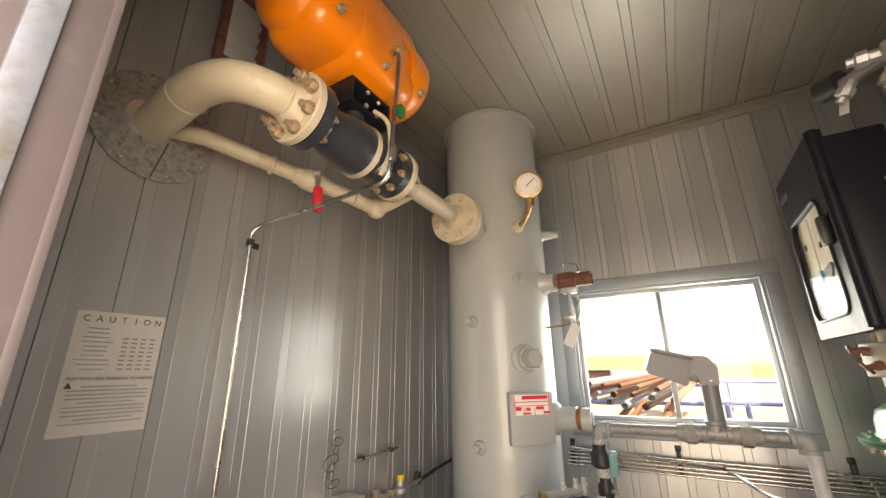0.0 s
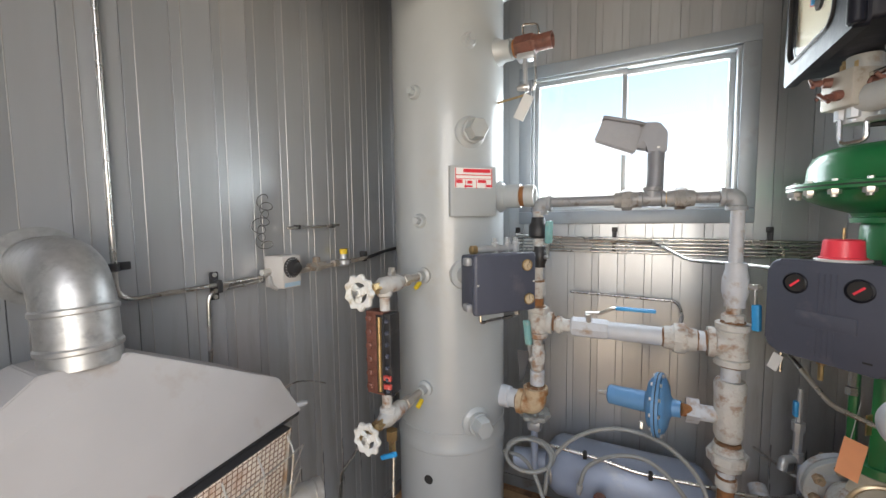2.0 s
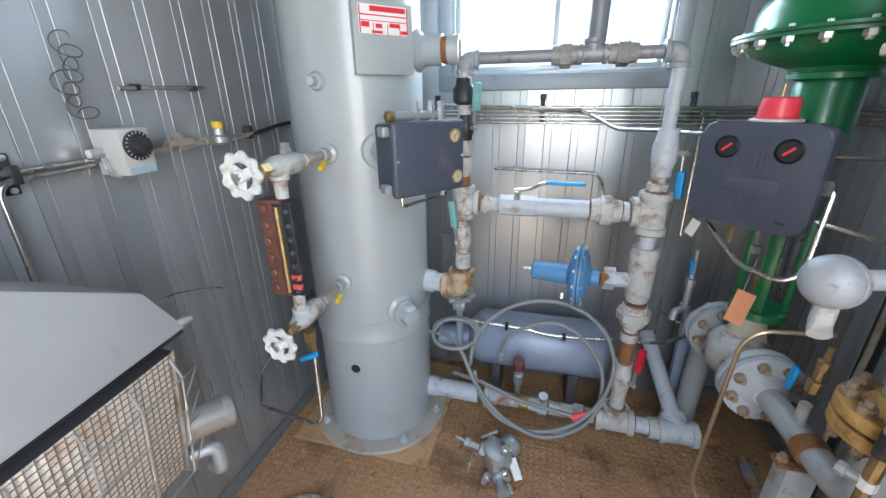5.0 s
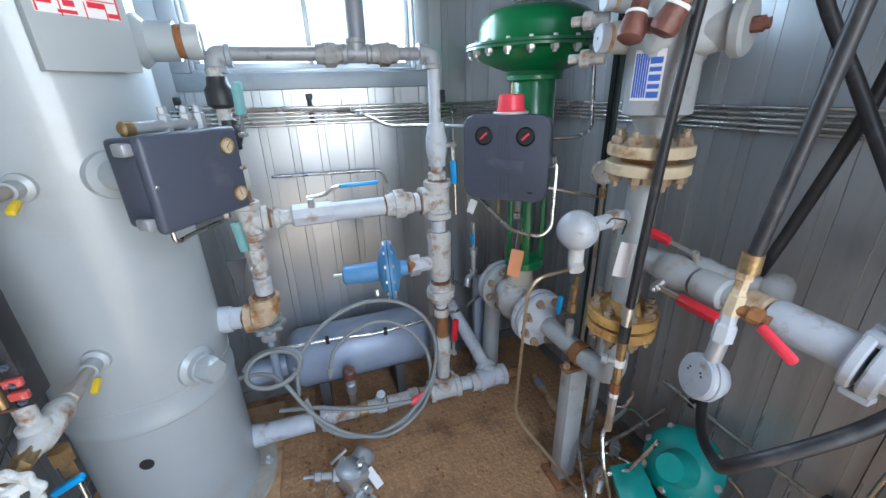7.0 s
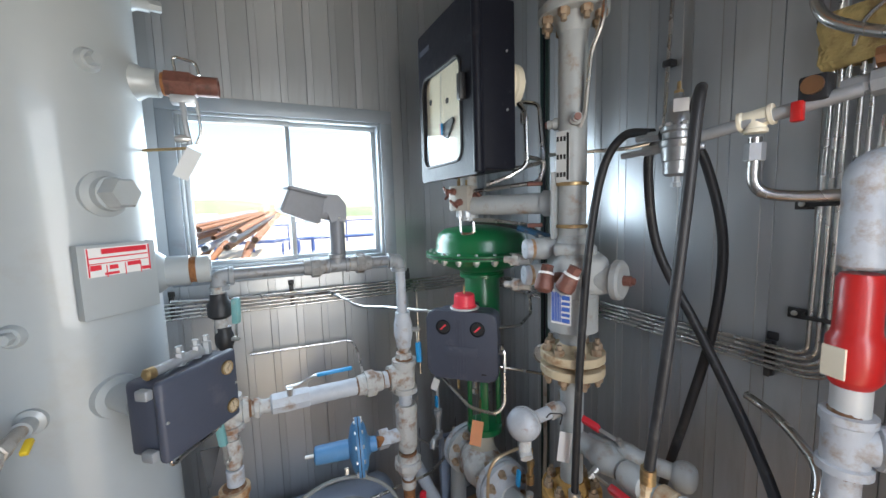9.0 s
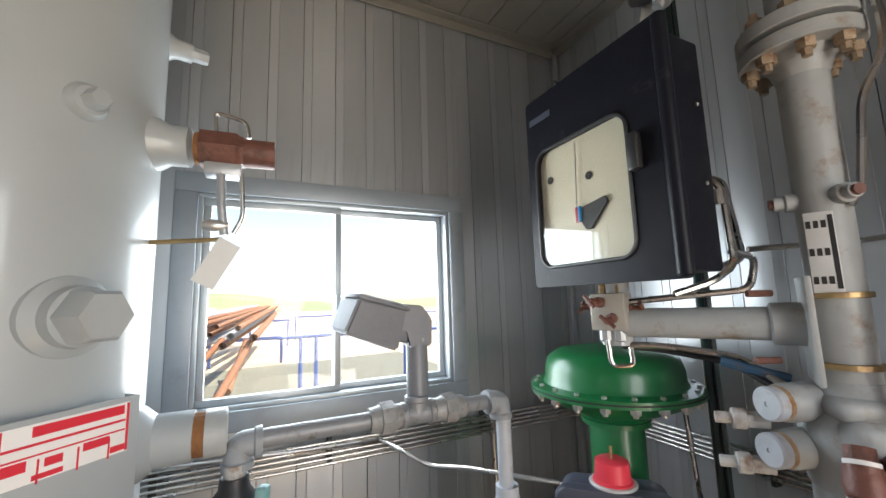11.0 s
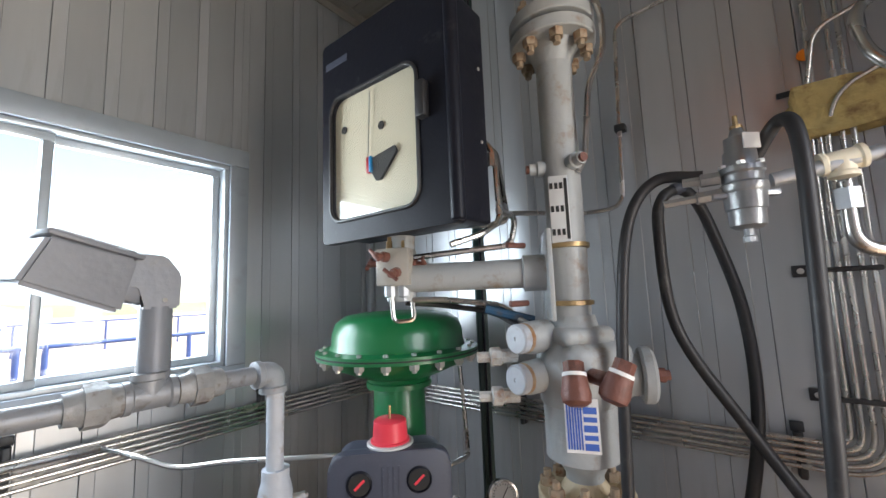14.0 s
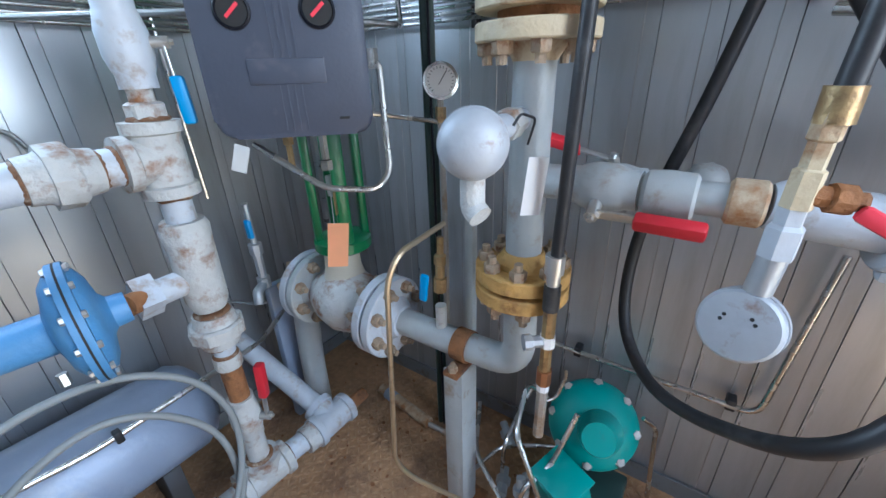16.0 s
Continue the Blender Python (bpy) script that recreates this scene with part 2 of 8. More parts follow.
M_FOAM = mat("yellow_insulation", (0.50, 0.38, 0.15), 0.95, 0, 0.35, 40, (0.24, 0.15, 0.06), 0.45, 22, 0.9, 45)
M_STRIP = mat("screwed_door_strip", (0.30, 0.34, 0.40), 0.4, 0.4, 0.1, 40, (0.22, 0.20, 0.18), 0.3, 9)
M_MAUVE = mat("mauve_door_paint", (0.125, 0.105, 0.112), 0.5, 0, 0.06, 12, (0.20, 0.175, 0.18), 0.25, 6)
M_ORTAG = mat("orange_card", (0.80, 0.36, 0.18), 0.7, 0, 0.08)
M_TAG = mat("worn_tag", (0.62, 0.63, 0.62), 0.5, 0.2, 0.08)
M_DARKGREEN = mat("dark_green_post", (0.02, 0.045, 0.04), 0.4, 0.1, 0.2)
M_GROUND = mat("dry_ground", (0.54, 0.42, 0.28), 0.95, 0, 0.2, 0.9, (0.32, 0.29, 0.20), 0.4, 0.25, 0.4, 8)
M_FIELD = mat("far_field", (0.22, 0.25, 0.12), 0.95, 0, 0.3, 0.05, (0.36, 0.31, 0.19), 0.5, 0.03)
# ground shade beyond the window, put into a darker olive colour
M_SHADEPAD = mat("olive_ground_shade", (0.17, 0.165, 0.125), 0.95, 0, 0.4, 12, (0.26, 0.24, 0.18), 0.35, 0.5, 0.6, 20)
M_RUSTPIPE = mat("rusty_line_pipe", (0.24, 0.10, 0.045), 0.8, 0, 0.3, 5, (0.30, 0.20, 0.14), 0.3, 3)
M_GREYPIPE = mat("weathered_line_pipe", (0.30, 0.30, 0.31), 0.7, 0, 0.2, 4)
M_BLUERAIL = mat("blue_rail", (0.10, 0.15, 0.38), 0.5, 0, 0.1)



def thin_glass(name, shine, tint):
    """A thin clear sheet: see-through, with a weak mirror gloss on each face."""
    m = bpy.data.materials.new(name)
    m.use_nodes = True
    n, l = m.node_tree.nodes, m.node_tree.links
    n.remove(n["Principled BSDF"])
    clear, gloss, mix = n.new("ShaderNodeBsdfTransparent"), n.new("ShaderNodeBsdfGlossy"), n.new("ShaderNodeMixShader")
    clear.inputs["Color"].default_value = (*tint, 1)
    gloss.inputs["Roughness"].default_value = 0.015
    mix.inputs[0].default_value = shine
    l.new(clear.outputs[0], mix.inputs[1])
    l.new(gloss.outputs[0], mix.inputs[2])
    l.new(mix.outputs[0], n["Material Output"].inputs["Surface"])
    return m


M_GLASS = thin_glass("window_glass", 0.03, (0.97, 0.98, 0.97))
M_PLASTIC = thin_glass("door_glass", 0.09, (0.97, 0.97, 0.95))

# ---------------------------------------------------------------- building helpers
V = Vector


def link_mesh(name, bm, material, smooth=True):
    me = bpy.data.meshes.new(name)
    bmesh.ops.recalc_face_normals(bm, faces=bm.faces[:])
    bm.to_mesh(me)
    bm.free()
    me.materials.append(material)
    if smooth:
        me.polygons.foreach_set("use_smooth", [True] * len(me.polygons))
        me.set_sharp_from_angle(angle=radians(38))
    return me


def thing(name, at, label, category, group="", kind=""):
    """An empty at the base of a thing."""
    e = new(name)
    e.empty_display_size = 0.05
    e.location = at
    return tagged(e, label, category, group, kind)


def part(name, bm, material, parent, label="", smooth=True):
    """Links a bmesh, in world metres, as one mesh object under a thing or a part."""
    ob = new(name, link_mesh(name, bm, material, smooth))
    ob.parent = parent
    if parent.type == "EMPTY":
        ob.matrix_parent_inverse = Matrix.Translation(parent.location).inverted()
    return tagged(ob, label)


def inst(name, me, m, parent, label=""):
    ob = new(name, me)
    ob.parent = parent
    if parent.type == "EMPTY":
        ob.matrix_parent_inverse = Matrix.Translation(parent.location).inverted()
    ob.matrix_basis = m
    return tagged(ob, label)


def whole(name, bm, material, label, category, group="", kind="", smooth=True):
    """A thing that is one mesh."""
    return tagged(new(name, link_mesh(name, bm, material, smooth)), label, category, group, kind)


def axis_frame(d):
    return V(d).normalized().to_track_quat("Z", "Y").to_matrix()


def lathe(bm, p, d, profile, seg=24):
    """Turns a profile of (height, radius) about the axis d from the point p."""
    p, q = V(p), axis_frame(d)
    rings = []
    for h, r in profile:
        rings.append([bm.verts.new(p + q @ V((r * math.cos(2 * math.pi * k / seg), r * math.sin(2 * math.pi * k / seg), h))) for k in range(seg)])
    for a, b in zip(rings, rings[1:]):
        for k in range(seg):
            bm.faces.new((a[k], a[(k + 1) % seg], b[(k + 1) % seg], b[k]))
    bm.faces.new(rings[0])
    bm.faces.new(rings[-1])
    return bm


def cyl(p0, p1, r, seg=20, bev=0.0, bm=None):
    bm = bm or bmesh.new()
    p0, p1 = V(p0), V(p1)
    L = (p1 - p0).length
    if bev:
        prof = [(0, r - bev), (bev, r), (L - bev, r), (L, r - bev)]
    else:
        prof = [(0, r), (L, r)]
    return lathe(bm, p0, p1 - p0, prof, seg)


def turned(p, d, profile, seg=24, bm=None):
    return lathe(bm or bmesh.new(), p, d, profile, seg)


def ball(c, r, squash=(1, 1, 1), seg=20, bm=None):
    bm = bm or bmesh.new()
    bmesh.ops.create_uvsphere(bm, u_segments=seg, v_segments=seg // 2, radius=1, matrix=Matrix.Translation(c) @ Matrix.Diagonal((r * squash[0], r * squash[1], r * squash[2], 1)))
    return bm


def box(c, size, m=None, bev=0.0, bm=None, seg=2):
    """A box with rounded edges; m turns it about its centre."""
    own = bmesh.new()
    bmesh.ops.create_cube(own, size=1, matrix=Matrix.Diagonal((*size, 1)))
    if bev:
        bmesh.ops.bevel(own, geom=own.edges[:], offset=bev, segments=seg, profile=0.5, affect="EDGES")
    own.transform(Matrix.Translation(c) @ (m.to_4x4() if m else Matrix()))
    if bm is None:
        return own
    me = bpy.data.meshes.new("tmp")
    own.to_mesh(me)
    own.free()
    bm.from_mesh(me)
    bpy.data.meshes.remove(me)
    return bm


def fillet(pts, rad, n=6):
    """Rounds the corners of a line."""
    pts = [V(p) for p in pts]
    out = [pts[0]]
    for a, b, c in zip(pts, pts[1:], pts[2:]):
        u, w = (a - b), (c - b)
        k = min(rad, u.length * 0.49, w.length * 0.49)
        p, q = b + u.normalized() * k, b + w.normalized() * k
        for i in range(n + 1):
            s = i / n
            out.append(p * (1 - s) ** 2 + b * 2 * s * (1 - s) + q * s * s)
    out.append(pts[-1])
    return out


def curve_through(pts, n=8):
    """A smooth line through points."""
    pts = [V(p) for p in pts]
    ext = [pts[0] * 2 - pts[1]] + pts + [pts[-1] * 2 - pts[-2]]
    out = []
    for a, b, c, d in zip(ext, ext[1:], ext[2:], ext[3:]):
        for i in range(n):
            s = i / n
            out.append(0.5 * (2 * b + (c - a) * s + (2 * a - 5 * b + 4 * c - d) * s * s + (3 * b - a - 3 * c + d) * s ** 3))
    out.append(pts[-1])
    return out


def sweep(pts, r, seg=10, bm=None):
    """A round tube along a line."""
    bm = bm or bmesh.new()
    clean = [V(pts[0])]
    for p in pts[1:]:
        if (V(p) - clean[-1]).length > 1e-4:
            clean.append(V(p))
    pts = clean
    tang = [(pts[min(i + 1, len(pts) - 1)] - pts[max(i - 1, 0)]).normalized() for i in range(len(pts))]
    nrm = tang[0].orthogonal().normalized()
    rings = []
    for p, t in zip(pts, tang):
        nrm = (nrm - t * nrm.dot(t)).normalized()
        bi = t.cross(nrm)
        rings.append([bm.verts.new(p + r * (math.cos(2 * math.pi * k / seg) * nrm + math.sin(2 * math.pi * k / seg) * bi)) for k in range(seg)])
    for a, b in zip(rings, rings[1:]):
        for k in range(seg):
            bm.faces.new((a[k], a[(k + 1) % seg], b[(k + 1) % seg], b[k]))
    bm.faces.new(rings[0])
    bm.faces.new(rings[-1])
    return bm


def prism(outline, depth, m):
    """A plate of the given outline (x, y) and thickness, placed by m."""
    bm = bmesh.new()
    lo = [bm.verts.new(m @ V((x, y, 0))) for x, y in outline]
    hi = [bm.verts.new(m @ V((x, y, depth))) for x, y in outline]
    n = len(outline)
    bm.faces.new(lo)
    bm.faces.new(hi)
    for k in range(n):
        bm.faces.new((lo[k], lo[(k + 1) % n], hi[(k + 1) % n], hi[k]))
    return bm


def letters(text, size, m, material, parent, name="lettering"):
    """Raised writing in the built-in font, lying in the plane of m."""
    cu = bpy.data.curves.new(name, "FONT")
    cu.body, cu.size, cu.extrude, cu.align_x, cu.align_y = text, size, 0.0003, "CENTER", "CENTER"
    tmp = bpy.data.objects.new(name, cu)
    scene.collection.objects.link(tmp)
    me = bpy.data.meshes.new_from_object(tmp.evaluated_get(bpy.context.evaluated_depsgraph_get()))
    bpy.data.objects.remove(tmp)
    bpy.data.curves.remove(cu)
    me.materials.clear()
    me.materials.append(material)
    me.transform(m)
    ob = new(name, me)
    ob.parent = parent
    if parent.type == "EMPTY":
        ob.matrix_parent_inverse = Matrix.Translation(parent.location).inverted()
    return ob


def hex_bolt_mesh(name, r, head, material, shank=0.0):
    bm = bmesh.new()
    lathe(bm, (0, 0, 0), (0, 0, 1), [(0, r), (head * 0.85, r), (head, r * 0.86)], 6)
    if shank:
        lathe(bm, (0, 0, head), (0, 0, 1), [(0, r * 0.55), (shank, r * 0.5)], 8)
    return link_mesh(name, bm, material)


BOLT_S = hex_bolt_mesh("bolt_small", 0.006, 0.006, M_ZINC)
BOLT_M = hex_bolt_mesh("bolt_medium", 0.011, 0.012, M_BOLT, 0.008)
BOLT_L = hex_bolt_mesh("bolt_large", 0.0145, 0.016, M_BOLT, 0.012)
BOLT_LZ = hex_bolt_mesh("bolt_zinc", 0.012, 0.013, M_ZINC, 0.006)
BOLT_K = hex_bolt_mesh("bolt_black", 0.010, 0.010, M_CASE, 0.005)
BOLT_P = hex_bolt_mesh("bolt_painted", 0.012, 0.013, M_BEIGE, 0.006)


def place(p, d, spin=0.0):
    return Matrix.Translation(p) @ axis_frame(d).to_4x4() @ Matrix.Rotation(spin, 4, "Z")


def bolt_circle(parent, p, d, radius, n, me, start=0.0):
    q = axis_frame(d)
    for k in range(n):
        a = start + 2 * math.pi * k / n
        inst("bolt", me, place(V(p) + q @ V((radius * math.cos(a), radius * math.sin(a), 0)), d, k), parent)


def flange(parent, p, d, R, th, r, n, material, bolt, name="flange", face=True, label="", start=0.3):
    """A disc from p along d, with a hub round the pipe on the far side and a ring of bolts."""
    hub = min(R * 0.68, r * 1.5)
    part(name, turned(p, d, [(0, R * 0.62), (0, R - 0.002), (0.002, R), (th - 0.002, R), (th, R - 0.002), (th, hub), (th + 0.018, r * 1.12), (th + 0.024, r * 1.02)], 32), material, parent, label)
    if n:
        bolt_circle(parent, V(p) + V(d).normalized() * th, d, R * 0.79, n, bolt, start)


def ball_valve(parent, p, d, r, L, body_mat, handle_mat, hdir, side, hl=0.13, hname="handle"):
    """A threaded two-piece ball valve with a stem, a nut and a sleeved lever."""
    p, d, hdir, side = V(p), V(d).normalized(), V(hdir).normalized(), V(side).normalized()
    part("valve_body", turned(p - d * L / 2, d, [(0, r * 1.15), (L * 0.16, r * 1.15), (L * 0.2, r * 1.25), (L * 0.36, r * 1.45), (L * 0.62, r * 1.45), (L * 0.78, r * 1.25), (L * 0.84, r * 1.15), (L, r * 1.15)], 16), body_mat, parent)
    st = p + side * r * 1.3
    part("stem", cyl(st, st + side * r * 0.9, r * 0.38, 10), M_ZINC, parent)
    top = st + side * r * 0.8
    lev = bmesh.new()
    q = Matrix((hdir, hdir.cross(side) * -1, side)).transposed()
    box(top + hdir * hl * 0.28, (hl * 0.62, r * 0.62, 0.004), q, 0.001, lev)
    lever = part("lever", lev, M_ZINC, parent)
    part(hname, box(top + hdir * hl * 0.68 + side * 0.002, (hl * 0.60, max(r * 0.80, 0.022), max(r * 0.66, 0.020)), q, 0.005), handle_mat, lever)
    part("lever_nut", turned(top, side, [(0, r * 0.42), (r * 0.35, r * 0.42), (r * 0.36, r * 0.2), (r * 0.6, r * 0.2)], 6), M_ZINC, lever)


def gauge(parent, c, face, r, rim, depth=0.03, needle=0.6, paper=None):
    """A round dial gauge whose face looks along face."""
    c, f = V(c), V(face).normalized()
    case = part("case", turned(c - f * depth, f, [(0, r * 0.9), (0.004, r), (depth * 0.9, r), (depth, r * 1.06), (depth + 0.004, r * 1.06), (depth + 0.005, r * 0.9), (depth + 0.001, r * 0.89), (depth + 0.001, 0.001)], 32), rim, parent)
    part("dial", cyl(c + f * 0.002, c + f * 0.003, r * 0.885, 28), paper or M_PAPER, case)
    q = axis_frame(f)
    ticks = bmesh.new()
    for k in range(19):
        a = math.radians(-45 + k * 15)
        box(c + f * 0.0034 + q @ V((math.cos(a) * r * 0.74, math.sin(a) * r * 0.74, 0)), (r * 0.14, r * 0.028, 0.0006), q @ Matrix.Rotation(a, 3, "Z"), 0, ticks)
    part("scale_marks", ticks, M_INK, case, smooth=False)
    nd = bmesh.new()
    box(c + f * 0.0042 + q @ V((math.cos(needle) * r * 0.2, math.sin(needle) * r * 0.2, 0)), (r * 0.9, r * 0.05, 0.0008), q @ Matrix.Rotation(needle, 3, "Z"), 0, nd)
    part("needle", nd, M_INK, case, smooth=False)
    return case


def clip_bracket(bm, p, n, w=0.02, h=0.09):
    """A black cushioned clamp rail standing off a wall."""
    n = V(n)
    t = V((0, 0, 1)).cross(n)
    q = Matrix((t, n, V((0, 0, 1)))).transposed()
    box(V(p) + n * 0.008, (0.016, 0.016, h), q, 0.003, bm)
    box(V(p) + n * 0.022, (0.012, 0.006, h), q, 0.002, bm)
    box(V(p) + n * 0.003 + V((0, 0, h / 2 + 0.008)), (0.022, 0.006, 0.02), q, 0.002, bm)
    return bm


# ---------------------------------------------------------------- the shed
def panel_wall(name, u0, u1, z0, z1, holes, put, label, first, pitch, seams=True, rib=0.027):
    """Flush liner sheets: broad strips and narrow ribs with a joint before each rib and a folded seam behind it; holes are (u0, u1, z0, z1)."""
    wall = thing(name, put(u0, z0, 0), label, "wall", kind="structure")
    cache = {}
    wob = random.Random(5)

    def piece(a, b, c, d, th, nm):
        key = (round(b - a, 4), round(d - c, 4), th)
        if key not in cache:
            bm = box((0, 0, th / 2), (key[0], key[1], th), None, 0.0007, None, 1)
            cache[key] = link_mesh(nm, bm, M_SEAM if nm == "wall_seam" else M_WALL)
        o, x, n = put((a + b) / 2, (c + d) / 2, 0.0), put(1, 0, 0) - put(0, 0, 0), put(0, 0, 1) - put(0, 0, 0)
        q = Matrix((x, V((0, 0, 1)), n)).transposed().to_4x4()
        if q.determinant() < 0:
            q = Matrix((-x, V((0, 0, 1)), n)).transposed().to_4x4()
        inst(nm, cache[key], Matrix.Translation(o) @ q @ Matrix.Rotation(radians(wob.uniform(-0.8, 0.8)), 4, "Y"), wall)

    k = math.floor((u0 - first) / pitch)
    while first + k * pitch < u1:
        e0, e1, e2 = first + k * pitch, first + (k + 1) * pitch - rib, first + (k + 1) * pitch
        for lo, hi, th, nm in ((e0 + 0.0002, e1 - 0.0006, 0.008, "wall_panel"), (e1 + 0.0006, e2 - 0.0002, 0.0084, "wall_rib")):
            lo, hi = max(lo, u0), min(hi, u1)
            cuts = sorted({lo, hi} | {h for hole in holes for h in hole[:2] if lo < h < hi})
            for a, b in zip(cuts, cuts[1:]):
                spans = [(z0, z1)]
                for h0, h1, c, d in holes:
                    if h0 < (a + b) / 2 < h1:
                        spans = [(z0, c), (d, z1)]
                for c, d in spans:
                    if b - a > 0.008 and d - c > 0.02:
                        piece(a, b, c, d, th, nm)
                        if seams and nm == "wall_rib" and b - a > rib * 0.9:
                            piece(b - 0.0008, b + 0.0012, c + 0.002, d - 0.002, 0.0098, "wall_seam")
        k += 1
    return wall


def put_left(u, z, n):
    return V((LW - 0.011 + n, u, z))


def put_right(u, z, n):
    return V((RW + 0.011 - n, u, z))


def put_back(u, z, n):
    return V((u, BW + 0.011 - n, z))


def put_front(u, z, n):
    return V((u, FW - 0.011 + n, z))


CW = 0.055   # casing width round the window
W_LEFT = panel_wall("wall_left", FW, BW, 0.0, TOP, [], put_left, "grey ribbed steel liner wall, scuffed and dusty", 0.92, 0.103)
W_RIGHT = panel_wall("wall_right", FW, BW, 0.0, TOP, [], put_right, "grey ribbed steel liner wall with tubing clipped on", 1.203, 0.1)
W_BACK = panel_wall("wall_back", LW, RW, 0.0, TOP, [(WX0 - CW, WX1 + CW, WZ0 - CW, WZ1 + CW)], put_back, "grey ribbed steel liner wall with a sliding window", 0.252, 0.1, False)
W_FRONT = panel_wall("wall_front", LW, RW, 0.0, TOP, [(DX0 - 0.002, DX1 + 0.002, 0.0, DTOP)], put_front, "grey ribbed steel liner wall with an open doorway", 0.3, 0.1)


def slab(bm, x0, x1, y0, y1, z0, z1):
    return box(((x0 + x1) / 2, (y0 + y1) / 2, (z0 + z1) / 2), (x1 - x0, y1 - y0, z1 - z0), None, 0, bm)


# sheathing behind the liner
part("sheathing", slab(bmesh.new(), LW - T - 0.011, LW - 0.012, FW - T, BW + T, -0.05, TOP + 0.05), M_DARKGAP, W_LEFT, smooth=False)
part("sheathing", slab(bmesh.new(), RW + 0.012, RW + T + 0.011, FW - T, BW + T, -0.05, TOP + 0.05), M_DARKGAP, W_RIGHT, smooth=False)
bm = bmesh.new()
slab(bm, LW - 0.011, WX0 - 0.012, BW + 0.012, BW + T, -0.05, TOP + 0.05)
slab(bm, WX1 + 0.012, RW + 0.011, BW + 0.012, BW + T, -0.05, TOP + 0.05)
slab(bm, WX0 - 0.012, WX1 + 0.012, BW + 0.012, BW + T, -0.05, WZ0 - 0.012)
slab(bm, WX0 - 0.012, WX1 + 0.012, BW + 0.012, BW + T, WZ1 + 0.012, TOP + 0.05)
part("sheathing", bm, M_DARKGAP, W_BACK, smooth=False)
bm = bmesh.new()
slab(bm, LW - 0.011, DX0 - 0.012, FW - T, FW - 0.012, -0.05, TOP + 0.05)
slab(bm, DX1 + 0.012, RW + 0.011, FW - T, FW - 0.012, -0.05, TOP + 0.05)
slab(bm, DX0 - 0.012, DX1 + 0.012, FW - T, FW - 0.012, DTOP + 0.012, TOP + 0.05)
part("sheathing", bm, M_MAUVE, W_FRONT, smooth=False)

# ceiling: ribbed sheets in one mesh, running from door to window
bm = bmesh.new()
u, k = LW + 0.002, 0
while u < RW - 0.01:
    w = min(0.098 if k % 2 == 0 else 0.03, RW - u)
    box((u + w / 2, (FW + BW) / 2, TOP + 0.008 - (0.0 if k % 2 == 0 else 0.005)), (w - 0.0004, BW - FW, 0.012), None, 0.0010, bm, 1)
    u += w
    k += 1
slab(bm, LW - T, RW + T, FW - T, BW + T, TOP + 0.016, TOP + 0.08)
whole("ceiling", bm, M_CEIL, "grey ribbed steel ceiling sheets", "ceiling", kind="structure")

# floor plate with raised lugs
bm = bmesh.new()
slab(bm, LW - 0.011, RW + 0.011, FW - T, BW + 0.011, -0.05, 0.0)
whole("floor", bm, M_FLOOR, "rusty brown steel tread plate floor, caked with dirt", "floor", kind="structure", smooth=False)
vs, fs = [], []
P = 0.023
for i in range(int((RW - LW) / P)):
    for j in range(int((BW - FW) / P)):
        x, y = LW + (i + 0.5) * P, FW + (j + 0.5) * P
        a = radians(45) if (i + j) % 2 == 0 else radians(-45)
        c, s = math.cos(a), math.sin(a)
        h = 0.0019 + 0.0026 * noise.noise(V((x * 2.2, y * 2.2, 0))) + 0.0008 * noise.noise(V((x * 9, y * 9, 4)))
        if h < 0.0007:
            continue
        b0 = len(vs)
        for lx, ly in ((-0.0098, 0), (-0.006, 0.0034), (0.006, 0.0034), (0.0098, 0), (0.006, -0.0034), (-0.006, -0.0034)):
            vs.append((x + c * lx - s * ly, y + s * lx + c * ly, 0.0))
        for lx, ly in ((-0.006, 0), (0, 0.0014), (0.006, 0), (0, -0.0014)):
            vs.append((x + c * lx - s * ly, y + s * lx + c * ly, h))
        fs += [(b0 + 0, b0 + 6, b0 + 7, b0 + 1), (b0 + 1, b0 + 7, b0 + 2), (b0 + 2, b0 + 7, b0 + 8, b0 + 3), (b0 + 3, b0 + 8, b0 + 9, b0 + 4), (b0 + 4, b0 + 9, b0 + 5), (b0 + 5, b0 + 9, b0 + 6, b0 + 0), (b0 + 6, b0 + 9, b0 + 8, b0 + 7)]
me = bpy.data.meshes.new("tread_lugs")
me.from_pydata(vs, [], fs)
me.materials.append(M_LUG)
tagged(new("tread_lugs", me), "raised diamond lugs of the rusty tread plate", "floor", kind="stuff")

